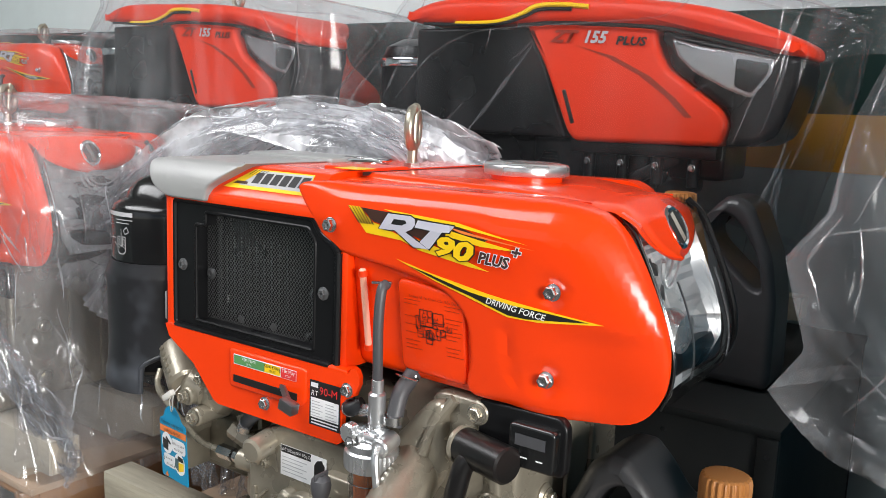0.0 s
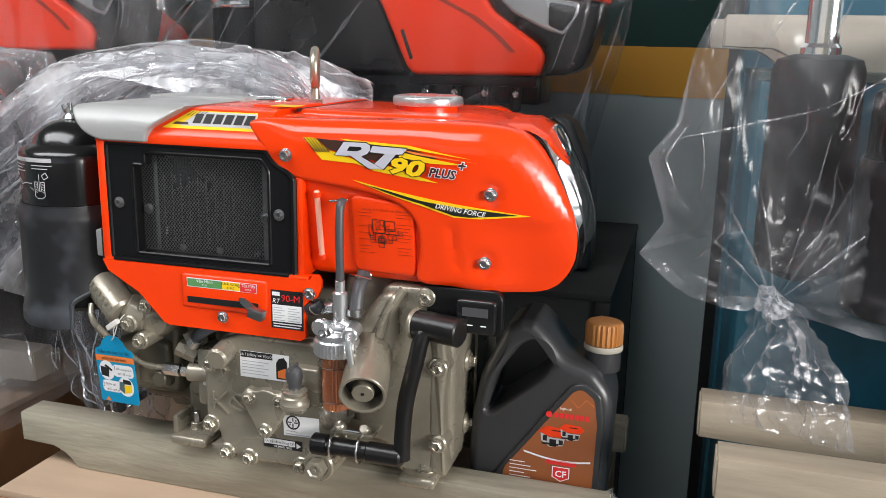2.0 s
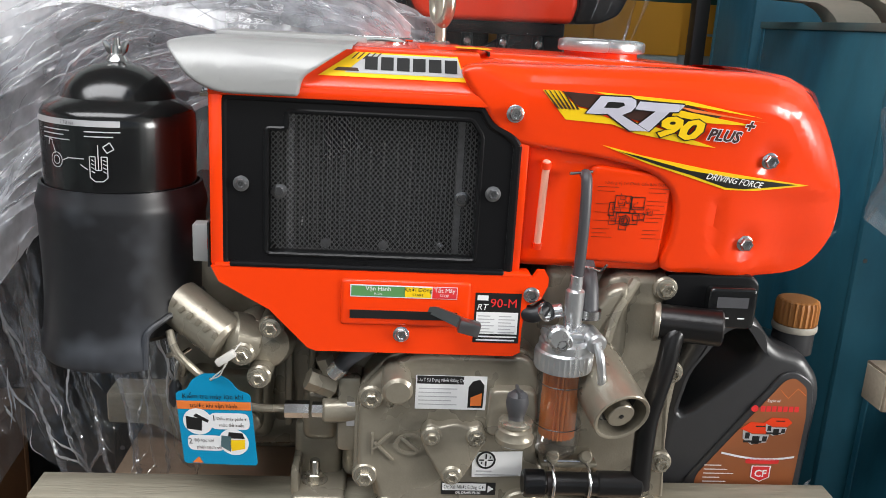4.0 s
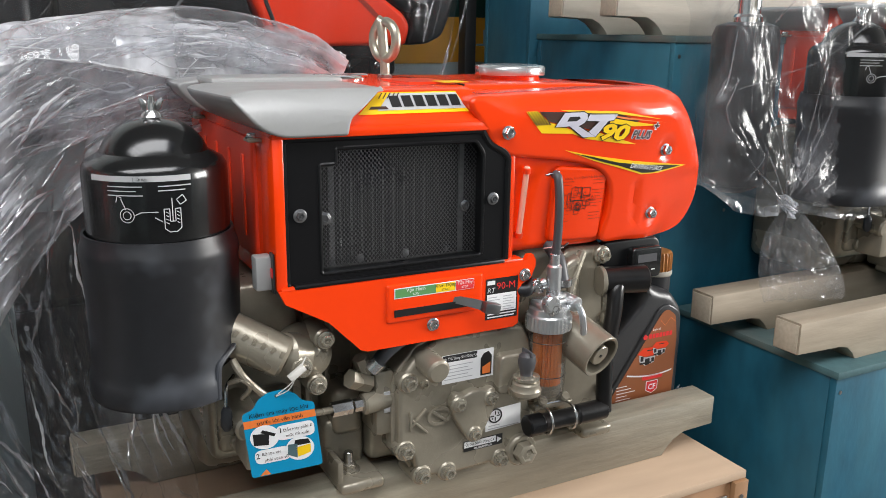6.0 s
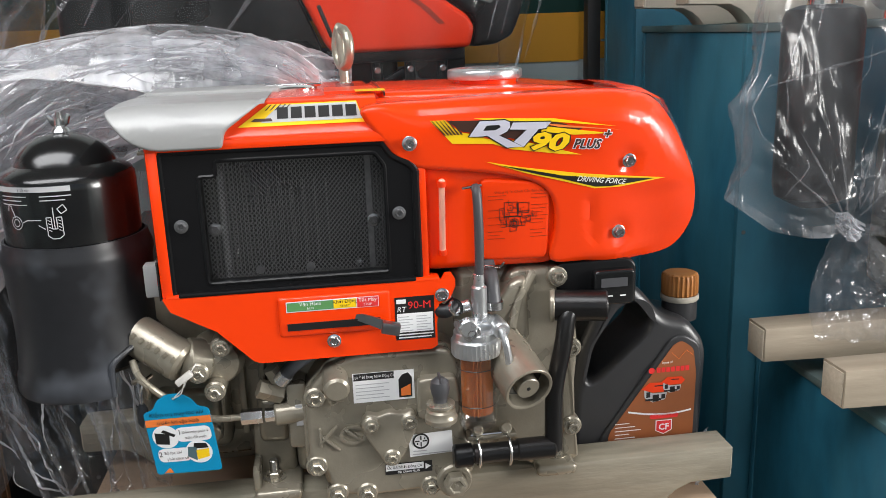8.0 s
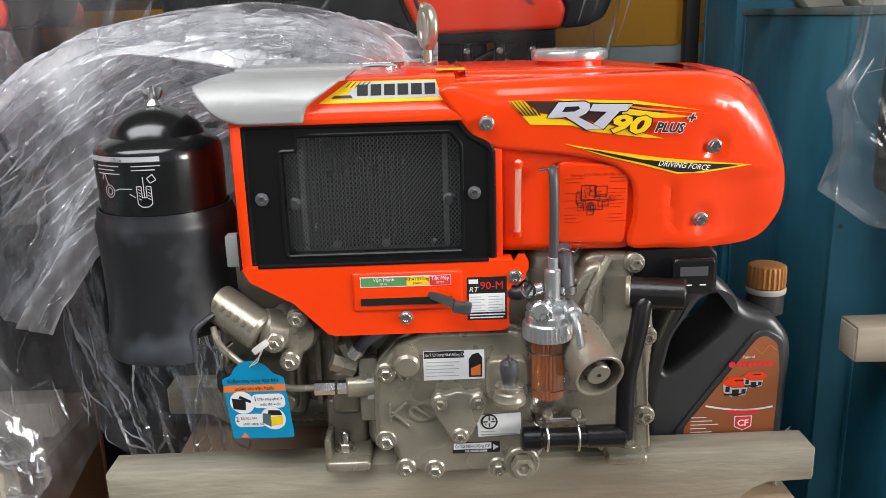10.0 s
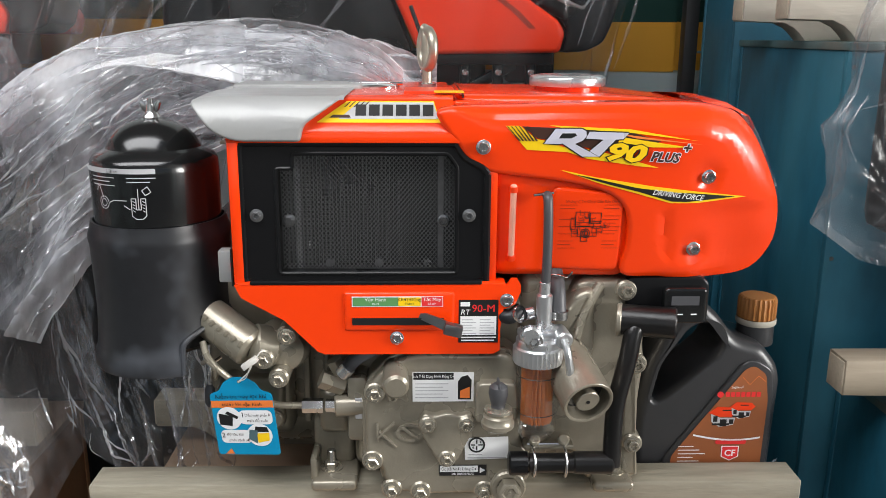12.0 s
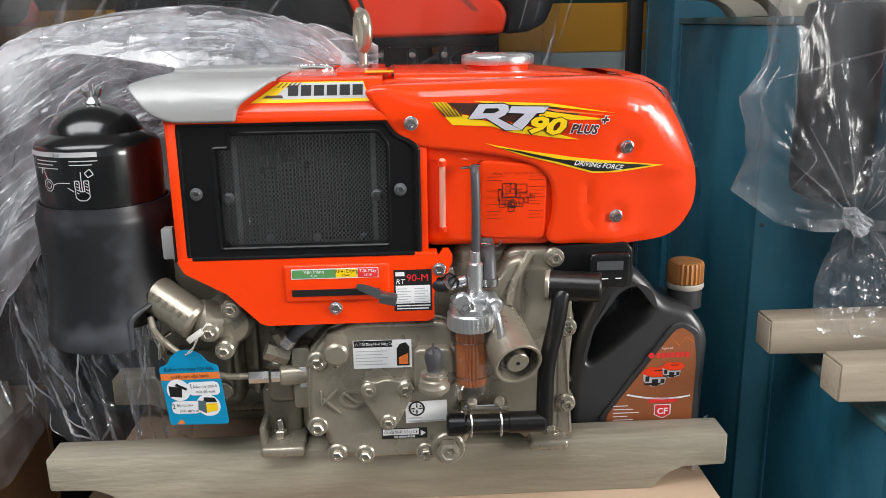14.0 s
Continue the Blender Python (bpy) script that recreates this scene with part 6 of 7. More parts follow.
def sheet(rail_, width, seed, nu, nv, amp, fold, swing, taper, sag=0.0, stretch=1.0):
    """The mesh of a loose crumpled sheet: it runs along the rail and reaches across it, with long folds and small creases."""
    pts = bend(rail_, 16)
    bm = bmesh.new()
    rows = []
    S = Vector(swing) if swing != "across" else None
    for i in range(nu + 1):
        u = i / nu
        f = u * (len(pts) - 1)
        k = min(int(f), len(pts) - 2)
        p = pts[k].lerp(pts[k + 1], f - k)
        d = (pts[k + 1] - pts[k]).normalized()
        if swing == "across":
            S = (d.cross(Vector((0, 1, 0))).normalized() + Vector((0, .12, 0))).normalized()
        up = S.cross(d).normalized()
        row = []
        for j in range(nv + 1):
            v = j / nv * 2 - 1
            w = width * taper(u)
            q = p + S * (v * w) - up * (sag * (1 - math.sqrt(max(0, 1 - .93 * v * v))) * taper(u))
            long_fold = math.sin(v * fold * 3 + 1.7 * math.sin(u * 6 + seed) + 2.5 * noise.noise(Vector((u * 3, v * 2, seed))))
            flow = Vector((u * stretch * 4.0, v * 6.5 + u * 1.5, seed))
            fine = Vector((u * stretch * 11.0, v * 24.0 - u * 7, seed + 4))
            dv = amp * (.45 * long_fold + .9 * (1 - 2 * abs(noise.noise(flow))) + .38 * (1 - 2 * abs(noise.noise(fine))) + .08 * ridged(q, 60, seed + 7))
            row.append(bm.verts.new(q + up * dv + S * dv * .5))
        rows.append(row)
    for a, b in zip(rows, rows[1:]):
        for j in range(nv):
            bm.faces.new((a[j], a[j + 1], b[j + 1], b[j]))
    return bm


def folded(name, parent, mat, label, lines, *args):
    """A crumpled sheet as a part of a bag, with pale strips for the glints on its creases."""
    bm = sheet(*args)
    bm.verts.ensure_lookup_table()
    nu, nv = args[3], args[4]
    grid = [[bm.verts[i * (nv + 1) + j].co.copy() for j in range(nv + 1)] for i in range(nu + 1)]
    part("crease", streaks(grid, lines, int(args[2] * 5), (10, 40), .45, (.0008, .0034)), FILM_GLINT, parent, kind="stuff", smooth=60)
    return part(name, bm, mat, parent, label, smooth=60)


def drape(name, rail_, width, mat, label, seed, nu=160, nv=60, amp=.018, fold=5.0, swing=(0, 1, 0), taper=lambda u: 1.0, sag=.0):
    """A loose crumpled sheet: it runs along the rail and reaches across it, with long folds and small creases."""
    T = thing(name, tuple(rail_[-1]), label, "plastic sheet", "polythene bags")
    part("sheet", sheet(rail_, width, seed, nu, nv, amp, fold, swing, taper, sag), mat, T, smooth=60)
    return T



def back_engine():
    """The larger model of the back row: orange and black hood with long headlights."""
    B = thing("large_diesel_engine", (0.03, .88, 1.21), "large orange and black diesel engine wrapped in clear polythene", "engine", "large engines")
    Y = .70
    top = spline_outline([(-.312, 1.640), (-.300, 1.662), (-.22, 1.678), (-.05, 1.674), (.10, 1.668), (.25, 1.648), (.335, 1.620), (.385, 1.598), (.398, 1.586), (.392, 1.574), (.346, 1.581), (.27, 1.600),
                          (.188, 1.619), (.09, 1.627), (-.06, 1.630), (-.20, 1.632)], 4)
    
    def pointed(x, y, z):
        """The hood narrows from behind towards its tip."""
        return (x, Y + (y - Y) * (1 - .68 * ease((x - .14) / .26)) if y > Y else y, z)
    hood = part("hood", pillow(top, Y - .012, Y + .38, .018, 5, back_r=.018, shape=pointed), RED_HOOD, B, "orange swept hood")
    part("hood_line", hose([(-.20, Y - .012, 1.633), (-.118, Y - .013, 1.633), (-.067, Y - .0135, 1.644), (-.036, Y - .0135, 1.657), (.009, Y - .0135, 1.658), (.060, Y - .013, 1.653)], .0042, 6, 8), YELLOW, hood)
    part("hood_line", hose([(-.27, Y - .0125, 1.634), (-.12, Y - .0145, 1.629), (-.060, Y - .0150, 1.640), (-.028, Y - .0150, 1.651), (.03, Y - .0145, 1.650)], .0030, 6, 8), INK, hood)
    part("hood_edge", hose([(-.07, Y - .012, 1.626), (.0, Y - .0135, 1.6285), (.09, Y - .0135, 1.624), (.188, Y - .0135, 1.616), (.27, Y - .0135, 1.597), (.35, Y - .012, 1.578)], .0036, 6, 8), INK, hood)
    side = round_outline([(-.060, 1.628), (.045, 1.630), (.172, 1.616), (.178, 1.585), (.196, 1.556), (.285, 1.496), (.297, 1.474), (.288, 1.440), (.045, 1.436), (.030, 1.450), (-.02, 1.56)], .010, 4)
    sp = even(part("side_panel", pillow(side, Y - .006, Y + .36, .010, 4), RED_HOOD, B, "orange side panel"))
    part("panel_slot", turned(box(-.0035, .0035, -.001, .001, -.029, .029, .001), Matrix.Translation((.031, Y - .0065, 1.493)) @ Matrix.Rotation(radians(-20), 4, "Y")), INK, sp)
    part("panel_stripe", flat([(.033, 1.594), (.106, 1.575), (.170, 1.544), (.215, 1.510), (.243, 1.482), (.231, 1.482), (.198, 1.513), (.152, 1.545), (.095, 1.573)], Y - .0068), LINE_RED, sp, "dark curved stripe")
    lettering("155", .026, GREY_PRINT, sp, upright(.071, Y - .009, 1.5965, -3), shear=.25, squeeze=1.05, bold=.0010)
    lettering("ZT", .027, LINE_RED, sp, upright(.014, Y - .009, 1.598, -3), shear=.3, squeeze=1.25, bold=.0012)
    lettering("PLUS", .0185, INK, sp, upright(.134, Y - .009, 1.592, -3), shear=.2, squeeze=1.25, bold=.0006)
    rad = round_outline([(-.300, 1.44), (.025, 1.44), (-.022, 1.558), (-.062, 1.626), (-.30, 1.628)], .008, 3)
    even(part("radiator_cover", pillow(rad, Y + .006, Y + .36, .006, 3), BLACK_SATIN, B, "matt black radiator cover"))
    face = round_outline([(.178, 1.616), (.394, 1.572), (.392, 1.535), (.380, 1.490), (.366, 1.458), (.335, 1.443), (.292, 1.440), (.300, 1.476), (.288, 1.496), (.198, 1.558)], .008, 3)
    even(part("front_cowl", pillow(face, Y + .002, Y + .37, .014, 4, back_r=.014, shape=pointed), BLACK_SATIN, B, "black front cowl"))
    hl = round_outline([(.199, 1.602), (.245, 1.590), (.311, 1.580), (.356, 1.571), (.354, 1.550), (.328, 1.513), (.293, 1.524), (.237, 1.551), (.209, 1.576)], .006, 3)
    h = even(part("headlight", pillow(hl, Y - .002, Y + .03, .006, 4), LAMP_GREY, B, "long swept headlight"))
    part("lamp_bowl", pillow(round_outline([(.300, 1.572), (.350, 1.564), (.346, 1.545), (.326, 1.520), (.300, 1.530)], .006, 3), Y - .0035, Y, .002, 3), BLACK, h, "dark lamp bowl")
    part("lens", pillow(hl, Y - .008, Y - .003, .004, 3), LENS, h)
    part("underframe", join(box(-.28, .16, Y + .05, Y + .34, 1.34, 1.442, .012, 3), box(-.14, .06, Y + .06, Y + .32, 1.20, 1.36, .016, 3), box(-.20, .10, Y + .10, Y + .30, 1.166, 1.21, .01, 2)), BLACK_SATIN, B)
    part("black_guard", box(.03, .28, Y + .012, Y + .05, 1.418, 1.442, .004), BLACK_SATIN, B)
    for x in (.06, .12, .18, .24):
        sd = part("stud", rod((x, Y + .03, 1.372), (x, Y + .03, 1.424), .010, 12, .002), BLACK_SATIN, B)
        part("nut", hexbolt((x, Y + .020, 1.404), (0, -1, 0), .005, .006), ZINC, sd)
    part("support_arm", join(turned(box(-.07, .07, -.012, .012, -.010, .010, .004), Matrix.Translation((.150, Y + .045, 1.386)) @ Matrix.Rotation(radians(-28), 4, "Y")), box(.195, .285, Y + .035, Y + .16, 1.385, 1.446, .008, 3)), BLACK_SATIN, B)
    T = Matrix.Translation((-.37, Y + .10, 0))
    part("air_cleaner", lathe([(.075, 1.28), (.082, 1.30), (.082, 1.44), (.078, 1.45), (.070, 1.455), (.068, 1.58), (.060, 1.60), (.03, 1.615), (.005, 1.618)], T, 40), BLACK_SATIN, B, "black air cleaner")
    part("cleaner_band", lathe([(.0705, 1.56), (.0715, 1.562), (.0715, 1.575), (.0705, 1.577)], T, 40, False), CHROME, B)
    part("lifting_eye", hose([(-.05, Y + .2, 1.66), (-.05, Y + .2, 1.69)] + [(-.05 + .018 * math.sin(a), Y + .2, 1.712 - .022 * math.cos(a)) for a in (2 * math.pi * k / 14 for k in range(15))], .006, 2, 10), EYE_STEEL, B)
    B.location = (.018, .84, 1.205)
    return B


# ---- the things ----
main = engine()
beam(-.373, .494, .036, .084, .862, .938, BEAM, "timber_skid", "grey weathered timber skid under the orange engine", "timber skids")
beam(-.371, .497, .285, .332, .862, .936, BEAM, "timber_skid", "grey weathered timber skid under the orange engine", "timber skids")
crate("wooden_crate", -.343, .480, -.050, .42, 0.0, .862, PLY, PLY_TOP, "tan plywood crate carrying the orange engine", "plywood crates", straps=((-.33, .82), (.40, .82)))
oil = jug()

# tag on a string
tagm = Matrix.Translation((-.181, .010, 1.084)) @ Matrix.Rotation(radians(-13), 4, "Z") @ Matrix.Rotation(radians(-6), 4, "Y") @ Matrix.Diagonal((1.0, 1.0, .97, 1))
G = thing("hang_tag", (-.170, .006, .985), "blue card hang tag with orange band on a white string", "tag")


def on_tag(bm):
    return turned(bm, tagm)


to = round_outline([(-.0385, -.094), (.0385, -.094), (.0385, -.016), (.026, -.012), (.020, -.002), (.008, .005), (-.008, .005), (-.020, -.002), (-.026, -.012), (-.0385, -.016)], .004, 3)
hole = [(.002 * math.cos(2 * math.pi * k / 10), .002 * math.sin(2 * math.pi * k / 10) - .001) for k in range(10)]
card = part("card", on_tag(plate([(p.x, p.y) for p in to], [hole], -.0003, .0003)), TAG_BLUE, G)
part("band", on_tag(flat(rect(-.0383, .0383, -.0335, -.0245), -.0006)), TAG_ORANGE, card)
part("bubble", on_tag(flat(round_outline(rect(-.006, .035, -.055, -.037), .007), -.0005)), WHITE, card)
part("bubble", on_tag(flat(round_outline(rect(-.032, .006, -.079, -.062), .007), -.0005)), WHITE, card)
for nm, cx_, cz_, mt in (("photo", -.0185, -.047, WHITE), ("photo", .0165, -.0685, WHITE)):
    ph = part(nm, on_tag(flat([(cx_ + .0155 * math.cos(a), cz_ + .0145 * math.sin(a)) for a in (2 * math.pi * k / 24 for k in range(24))], -.0007)), mt, card)
    if cx_ < 0:
        part("photo_dark", on_tag(flat([(cx_ - .0125, cz_ - .008), (cx_ + .003, cz_ - .010), (cx_ + .005, cz_ + .003), (cx_ - .012, cz_ + .006)], -.0009)), INK, ph)
        part("photo_dark", on_tag(flat([(cx_ - .001, cz_ + .009), (cx_ + .012, cz_ + .002), (cx_ + .010, cz_ - .001), (cx_ - .004, cz_ + .006)], -.0009)), INK, ph)
    else:
        part("photo_yellow", on_tag(flat([(cx_ - .003, cz_ - .010), (cx_ + .011, cz_ - .007), (cx_ + .012, cz_ + .003), (cx_ - .004, cz_ + .002)], -.0009)), YELLOW, ph)
        part("photo_blue", on_tag(flat([(cx_ - .014, cz_ - .005), (cx_ - .004, cz_ - .011), (cx_ - .002, cz_ + .006), (cx_ - .012, cz_ + .007)], -.0009)), RAIL, ph)
        part("photo_dark", on_tag(flat([(cx_ - .006, cz_ + .004), (cx_ + .012, cz_ + .004), (cx_ + .010, cz_ + .010), (cx_ - .004, cz_ + .011)], -.0009)), INK, ph)
for txt, sz, x, z, mt, al in (("Ki\u1ec3m tra m\u00e1y l\u1ecdc kh\u00ed", .0074, 0, -.0215, INK, "CENTER"), ("tr\u01b0\u1edbc khi v\u1eadn h\u00e0nh", .0063, 0, -.0312, DARK_BROWN, "CENTER"),
                              ("1", .009, -.0035, -.0455, INK, "LEFT"), ("D\u1ea7u m\u00e1y ph\u1ea3i \u1edf", .0047, .0015, -.0445, DARK_BROWN, "LEFT"), ("m\u1ee9c \u0111\u1ec1 xu\u1ea5t", .0047, .0035, -.0515, DARK_BROWN, "LEFT"),
                              ("2", .009, -.031, -.0715, INK, "LEFT"), ("B\u1ed9 l\u1ecdc kh\u00ed", .0050, -.0245, -.0690, DARK_BROWN, "LEFT"), ("ph\u1ea3i s\u1ea1ch s\u1ebd", .0050, -.0225, -.0765, DARK_BROWN, "LEFT")):
    lettering(txt, sz, mt, card, tagm @ upright(x, -.0011, z), align=al)
part("tag_corner", on_tag(flat([(-.030, -.093), (-.018, -.093), (-.022, -.086)], -.0006)), TAG_ORANGE, card)
part("string", join(hose([tagm @ Vector((0, -.001, -.001)), (-.170, .000, 1.092), (-.163, -.006, 1.108), (-.150, .000, 1.126)], .0007, 5, 6), hose([tagm @ Vector((0, .001, -.001)), (-.166, .000, 1.100), (-.158, -.004, 1.118)], .0007, 5, 6)), NYLON, G, "white string")
part("string_clip", turned(box(-.010, .010, -.0035, .0035, -.0035, .0035, .001), Matrix.Translation((-.163, -.008, 1.113)) @ Matrix.Rotation(radians(-35), 4, "Y")), NYLON, G, "white plastic clip")

# neighbours to the left, right and behind
PITCH = .963
left = copy_thing(main, Matrix.Translation((-PITCH, .190, .947)))
left["label"] = "orange diesel engine under clear polythene on pale timber skids"
for y, xe in ((.027, -.501), (.224, -.522)):
    beam(-1.36, xe, y, y + .05, .862, .947, BEAM_PALE, "timber_skid", "pale sawn timber skid under the wrapped engine", "timber skids")
crate("wooden_crate", -1.36, -.545, .02, .45, 0.0, .862, PLY, PLY_TOP, "tan plywood crate carrying the wrapped engine", "plywood crates", straps=((-.64, .83),))
right = copy_thing(main, Matrix.Translation((1.09, .225, 1.046)))
right["label"] = "orange diesel engine under clear polythene on the blue crate"
mf = part("muffler", join(lathe([(.02, 1.20), (.050, 1.215), (.054, 1.23), (.054, 1.462), (.049, 1.476), (.03, 1.482)], Matrix.Translation((.698, .235, 0)), 36)), STEEL_DARK, right, "dark grey muffler")
mf.matrix_parent_inverse = Matrix.Translation((-1.09, -.225, -1.046))
nk = part("tail_pipe", lathe([(.024, 1.47), (.024, 1.49), (.020, 1.495), (.020, 1.60)], Matrix.Translation((.698, .235, 0)), 28), CHROME, right, "chrome tail pipe")
nk.matrix_parent_inverse = mf.matrix_parent_inverse.copy()
for y, xe in ((-.006, .614), (.153, .596)):
    beam(xe, 1.49, y, y + .048, .968, 1.046, BEAM_TAN_SHADED, "timber_skid", "tan sawn timber skid on the blue crate, darkened for shade", "timber skids", lift=.026, notch=.125)
crate("blue_crate", .674, 1.52, -.035, .322, 0.0, .968, BLUE, BLUE_TOP, "blue painted plywood crate with worn edges", "blue crates", frame=False)
crate("blue_crate", .638, 1.52, .334, .765, 0.0, 1.459, BLUE, BLUE_TOP, "tall blue painted plywood crate", "blue crates", frame=False)
crate("blue_crate", .634, 2.35, .785, .985, 0.0, 1.90, BLUE, BLUE_TOP, "tallest blue painted plywood crate close to the wall", "blue crates", frame=False)
for y, xe in ((.437, .590), (.577, .572)):
    beam(xe, 1.49, y, y + .05, 1.459, 1.537, BEAM_PALE, "timber_skid", "pale sawn timber skid on the tall blue crate", "timber skids", lift=.030, notch=.10)

big = back_engine()
copy_thing(big, Matrix.Translation((.018 - .99, .86, 1.233)))
for dx in (0, -1.0):
    for y in (.76, .98):
        beam(-.29 + dx, .35 + dx, y, y + .05, 1.087, 1.162, BEAM, "timber_skid", "pale timber skid under the back row", "timber skids")
    # boards take the shade of the gaps as their colour
    crate("wooden_crate", -.42 + dx, .45 + dx, .455, 1.10, 0.0, 1.087, SHADE_BOARD, SHADE_BOARD, "boarded crate of the back row, coloured near-black for shade", "dark crates")
far = copy_thing(main, Matrix.Translation((-2.09, .19 + .72, 1.16)))
far["label"] = "orange diesel engine at the far end of the back row"
crate("wooden_crate", -2.40, -1.44, .47, 1.10, 0.0, 1.086, PLY, PLY_TOP, "tan plywood crate of the back row", "plywood crates")
for y in (.755, 1.005):
    beam(-2.30, -1.43, y, y + .047, 1.086, 1.16, BEAM_PALE, "timber_skid", "pale timber skid under the back row", "timber skids")
copy_thing(oil, Matrix.Translation((.296, .64, 1.087)) @ Matrix.Rotation(radians(180), 4, "Z"))

# polythene over the neighbours, and the bag pushed back off the engine
def shaped(cx, hx, zs, lows, highs):
    """Draws a bag's two ends in or out by height."""
    def f(x, y, z):
        lo_, hi_ = float(np.interp(z, zs, lows)), float(np.interp(z, zs, highs))
        return (cx + (x - cx) * ((cx - lo_) / hx if x < cx else (hi_ - cx) / hx), y, z)
    return f


lb = bag("polythene_bag", (-.985, .20), (.44, .25), .875, 1.44, FILM_MILKY, "clear polythene bag over the wrapped engine", 2.0, folds=9, amp=.026, nu=200, nv=90, lines=110,
    lean=shaped(-.985, .44, (.87, .95, 1.1, 1.3, 1.45), (-1.43,) * 5, (-.475, -.49, -.525, -.53, -.58)))
folded("loose_skirt", lb, FILM_CRISP, "crumpled loose skirt of the bag", 18, [(-.68, .02, 1.09), (-.60, .015, 1.04), (-.53, .02, .98), (-.48, .03, .925), (-.465, .035, .90)], .062, 17.0, 110, 60, .013, 2.0, (.62, -.15, .77), lambda u: .75 + .35 * math.sin(math.pi * u), 0.0, .3)
folded("crumpled_side", lb, FILM_MID, "crumpled near side of the bag", 22, [(-.548, .08, 1.37), (-.532, .10, 1.25), (-.520, .11, 1.12), (-.506, .11, 1.0), (-.492, .10, .92)], .14, 14.0, 150, 90, .014, 3.0, (.35, .93, 0), lambda u: 1.0 - .15 * u, 0.0, .35)
KNOT = Vector((.661, .086, 1.203))
rb = thing("polythene_bag", (1.03, .22, 1.19), "clear polythene bag tied under the wrapped engine", "plastic bag", "polythene bags")


def tied_bag(nf=170, nl=50, nv=110, seed=5.0):
    """The skin of the tied bag: a creased front that is drawn in to a knot, a sharp forward corner, a slack side."""
    zs, lows = (1.243, 1.285, 1.360, 1.400, 1.480, 1.600, 1.780), (.506, .533, .508, .537, .550, .600, .640)
    grid = []
    for j in range(nv + 1):
        v = j / nv
        row = []
        for i in range(-nl, nf + 1):
            s_ = max(0, i) / nf
            s_ = s_ ** 1.35
            low = float(np.interp(.506 + .994 * s_, (.506, .56, .605, .66, .80, 1.5), (1.243, 1.203, 1.193, 1.196, 1.172, 1.16)))
            z = low + (1.78 - low) * v
            lo_ = float(np.interp(max(z, 1.243), zs, lows)) if i > 0 else float(np.interp(1.243 + (1.78 - 1.243) * v, zs, lows))
            if i >= 0:
                p = Vector((lo_ + (1.5 - lo_) * s_, .102 - .018 * ease(s_ / .2), z))
                edge_ = ease(i / 10)
                r = math.hypot(p.x - KNOT.x, p.z - KNOT.z)
                a = math.atan2(p.z - KNOT.z, p.x - KNOT.x)
                pleat = 1 - 2 * abs(noise.noise(Vector((a * 4.2, r * 1.2, seed)))) + .5 * (1 - 2 * abs(noise.noise(Vector((a * 10, r * 2.5, seed + 3)))))
                d = .020 * pleat * math.exp(-r / .16) * ease(r / .05)
                d += edge_ * (.016 * ridged((p.x, p.z * .8, p.x * .5 + p.z), 6.5, seed) + .0060 * ridged((p.x, p.z, 0), 19, seed + 2) + .0011 * ridged((p.x, p.z, 1), 40, seed + 4))
                p.y += .016 - d
            else:
                b = -i / nl
                p = Vector((lo_ + (.66 - lo_) * b, .118 + .207 * b, 1.243 + (1.78 - 1.243) * v))
                p.x -= .012 * ridged((p.y * 1.5, p.z, 0), 9, seed + 1) * ease(b / .2) + .004 * ridged((p.y, p.z, 0), 26, seed + 6) * ease(b / .1)
            row.append(p)
        grid.append(row)
    return grid


def skin(grid, a, b):
    bm = bmesh.new()
    rows = [[bm.verts.new(p) for p in r] for r in grid[a:b + 1]]
    for r, q in zip(rows, rows[1:]):
        for i in range(len(r) - 1):
            bm.faces.new((r[i], r[i + 1], q[i + 1], q[i]))
    return bm


tied = tied_bag()
part("sheet", skin(tied, 3, len(tied) - 1), FILM_BAG, rb, smooth=60)
part("hem", skin(tied, 0, 3), FILM_FOLD, rb, "gathered lower edge", smooth=60)
part("top_sheet", skin([tied[-1], [Vector((p.x, .33, p.z + .005)) for p in tied[-1]]], 0, 1), FILM_BAG, rb, smooth=60)
part("crease", streaks([r[40:] for r in tied[4:-4]], 46, 35, (7, 26), .5, (.0006, .0022)), FILM_FOLD, rb, kind="stuff", smooth=60)
part("knot", sheet([(.640, .080, 1.215), (.652, .070, 1.206), (.664, .068, 1.200), (.684, .078, 1.196)], .016, 8.0, 30, 24, .009, 3.0, (.2, .3, .93), lambda u: .5 + .6 * math.sin(math.pi * u)), FILM_THICK, rb, "bunched knot of the bag", smooth=60)
part("tail", sheet([(.660, .078, 1.205), (.664, .066, 1.16), (.674, .056, 1.105), (.686, .050, 1.054)], .068, 9.0, 60, 40, .013, 3.0, (.95, -.3, 0), lambda u: .22 + .85 * math.sin(u * 1.9)), FILM_MID, rb, "gathered tail of the bag")
for p, w in (((.590, .098, 1.330), .0020), ((.565, .098, 1.290), .0016), ((.700, .080, 1.400), .0022), ((.745, .080, 1.385), .0026), ((.800, .078, 1.350), .0024), ((.63, .088, 1.345), .0015)):
    crease(p, KNOT, w, rb, .004)
for p, q, w in (((.537, .095, 1.383), (.69, .075, 1.425), .0026), ((.69, .075, 1.425), (.79, .070, 1.49), .0022), ((.566, .094, 1.395), (.570, .094, 1.315), .0014)):
    crease(p, q, w, rb, .004)
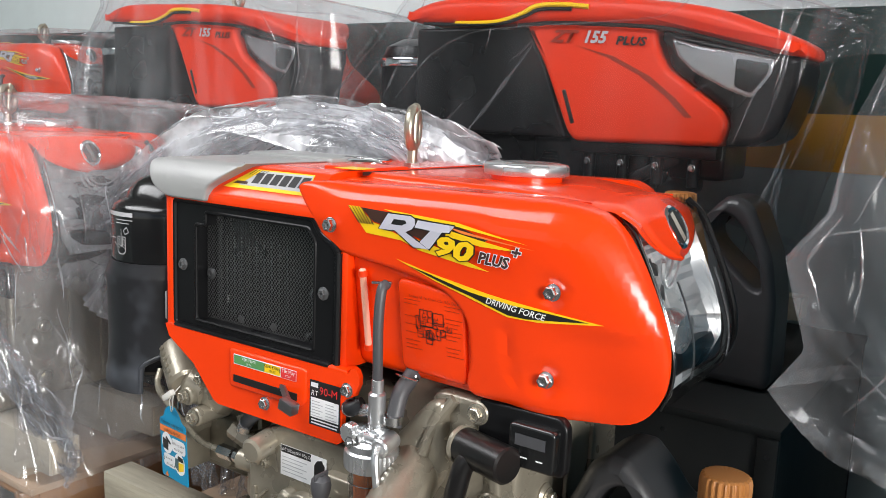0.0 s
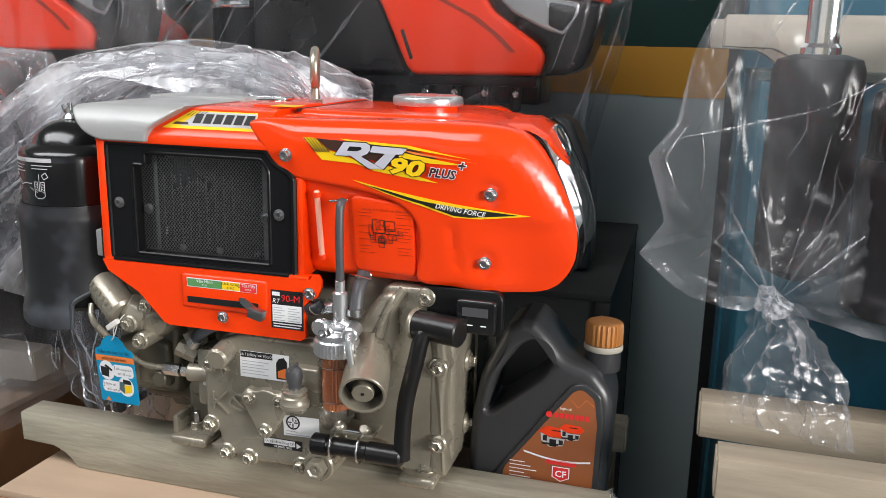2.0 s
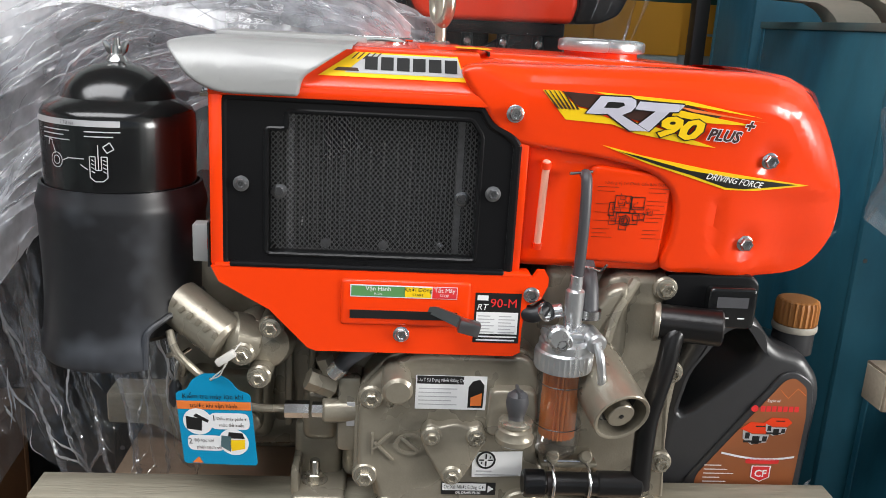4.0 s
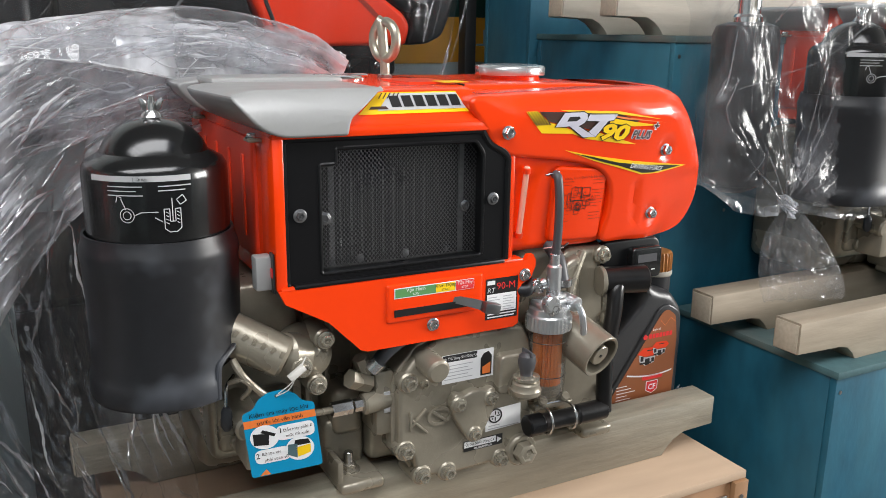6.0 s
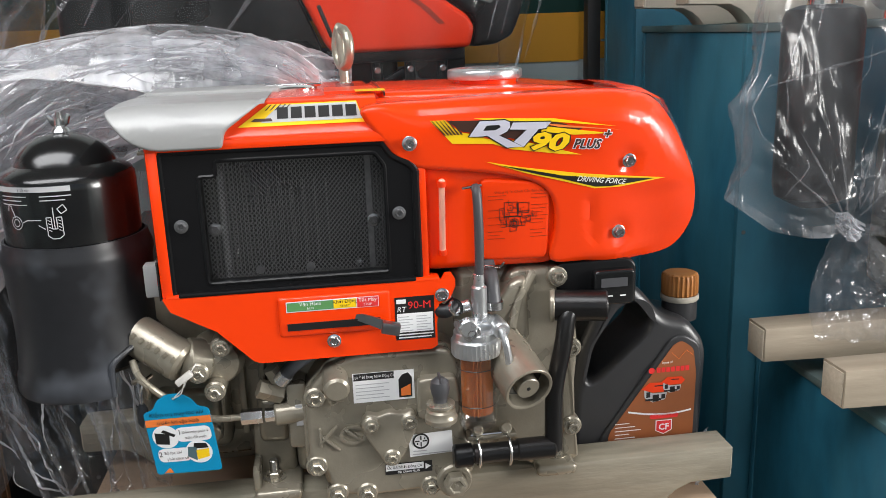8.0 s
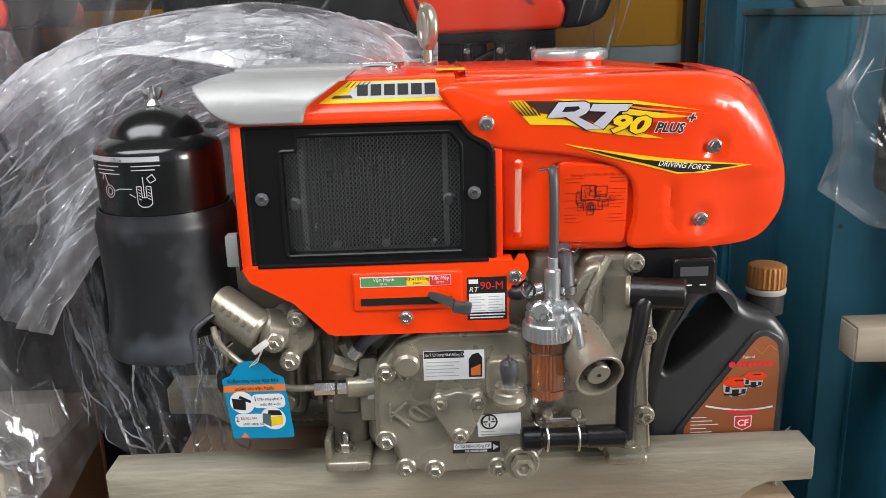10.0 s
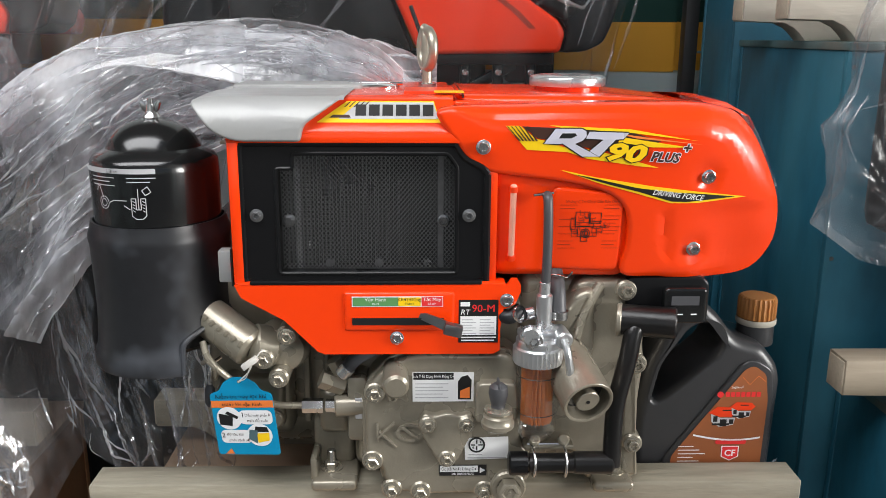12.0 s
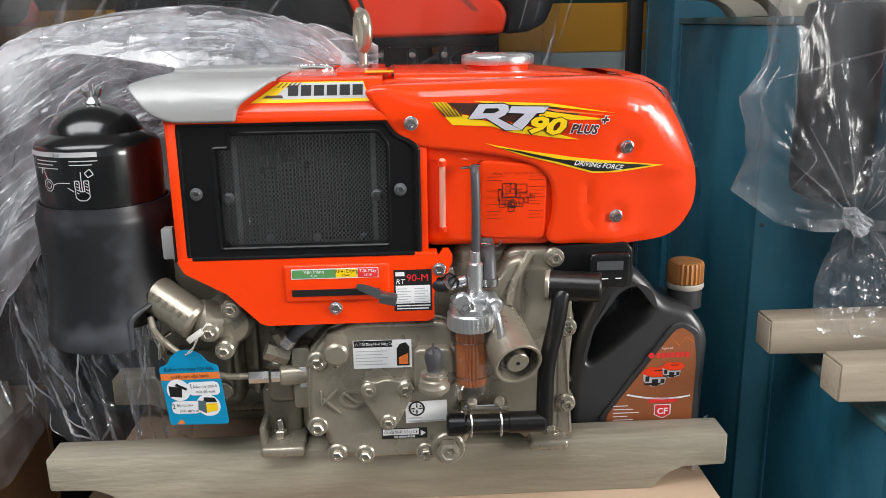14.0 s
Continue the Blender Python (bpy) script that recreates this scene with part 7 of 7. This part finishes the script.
bb = bag("polythene_bag", (.02, .85), (.45, .215), 1.30, 1.69, FILM, "clear polythene bag over the large engine", 8.0, folds=8, amp=.010, square=.25, lines=14,
         lean=lambda x, y, z: (shaped(.02, .45, (1.3, 1.4, 1.5, 1.6, 1.7), (-.58, -.57, -.53, -.42, -.33), (.33, .355, .38, .40, .42))(x, y, z)[0], y, z - .17 * max(0, x - .10)))
for p, q, w in (((-.289, .660, 1.676), (-.389, .660, 1.486), .0026), ((-.393, .662, 1.632), (-.511, .662, 1.516), .0022), ((-.205, .660, 1.414), (-.040, .660, 1.614), .0026), ((-.273, .66, 1.418), (-.19, .66, 1.496), .0018),
                ((-.104, .66, 1.561), (-.056, .66, 1.600), .0016), ((.083, .66, 1.44), (.277, .66, 1.544), .0022), ((.365, .66, 1.593), (.331, .66, 1.45), .0018), ((.42, .67, 1.563), (.373, .67, 1.396), .0020), ((-.144, .66, 1.641), (-.154, .66, 1.583), .0014)):
    crease(p, q, w * 1.8, bb)
part("flap", sheet([(.37, .72, 1.60), (.44, .71, 1.615), (.50, .71, 1.612), (.545, .72, 1.605)], .055, 6.0, 50, 30, .006, 2.0, (.1, .3, .95), lambda u: .9 - .25 * u), FILM_MID, bb, "loose corner of the bag")
bc = bag("polythene_bag", (-.97, .87), (.45, .215), 1.30, 1.72, FILM_VEIL, "clear polythene bag over the large engine", 11.0, folds=8, amp=.010, square=.25, lines=30,
         lean=lambda x, y, z: (shaped(-.97, .45, (1.3, 1.4, 1.5, 1.6, 1.7), (-1.55, -1.53, -1.50, -1.45, -1.35), (-.61, -.59, -.57, -.55, -.55))(x, y, z)[0], y, z - .15 * max(0, x + .90)))
bag("polythene_bag", (-1.97, .91), (.46, .22), 1.2, 1.64, FILM_VEIL, "clear polythene bag over the far engine", 13.0, folds=8, amp=.010)
pushed = thing("polythene_bag", (-.45, .2, .95), "bunched clear polythene bag pushed back off the engine", "plastic bag", "polythene bags")
folded("crown", pushed, FILM_THICK, "", 80, [(.01, .36, 1.375), (-.04, .36, 1.405), (-.14, .36, 1.442), (-.28, .34, 1.450), (-.42, .31, 1.432), (-.52, .28, 1.37), (-.60, .25, 1.28)], .10, 3.0, 170, 70, .017, 4.0, (.25, .97, 0), lambda u: .7 + .3 * u, .07, .35)
folded("front_fold", pushed, FILM_THICK, "crumpled front fold of the bag", 75, [(-.01, .25, 1.392), (-.07, .27, 1.412), (-.18, .28, 1.415), (-.31, .26, 1.385), (-.40, .22, 1.335), (-.47, .18, 1.275), (-.53, .15, 1.20), (-.57, .13, 1.13)], .092, 12.0, 200, 90, .021, 3.0, "across", lambda u: .45 + .65 * min(1, u * 2), 0.0, .28)
folded("back_fold", pushed, FILM_THICK, "crumpled back of the bag", 60, [(.05, .40, 1.375), (-.08, .41, 1.385), (-.22, .42, 1.385), (-.36, .40, 1.36), (-.47, .36, 1.30)], .065, 21.0, 120, 60, .018, 3.0, (.05, .25, .97), lambda u: .6 + .5 * math.sin(math.pi * u), 0.0)
folded("hanging_side", pushed, FILM_CRISP, "thin clear side hanging behind the air cleaner", 55, [(-.39, .30, 1.30), (-.40, .28, 1.15), (-.38, .24, 1.0), (-.35, .21, .90), (-.33, .20, .845)], .17, 7.0, 150, 110, .013, 6.0, (.97, -.2, 0), lambda u: 1.0 - .45 * u, 0.0, .22)
drape("polythene_scrap", [(.475, .10, .862), (.482, .10, .88), (.486, .10, .905), (.480, .10, .925)], .03, FILM_THICK, "scrap of clear polythene on the crate corner", 4.0, swing=(.5, .85, 0), amp=.006, nu=30, nv=24, taper=lambda u: 1 - .5 * u)
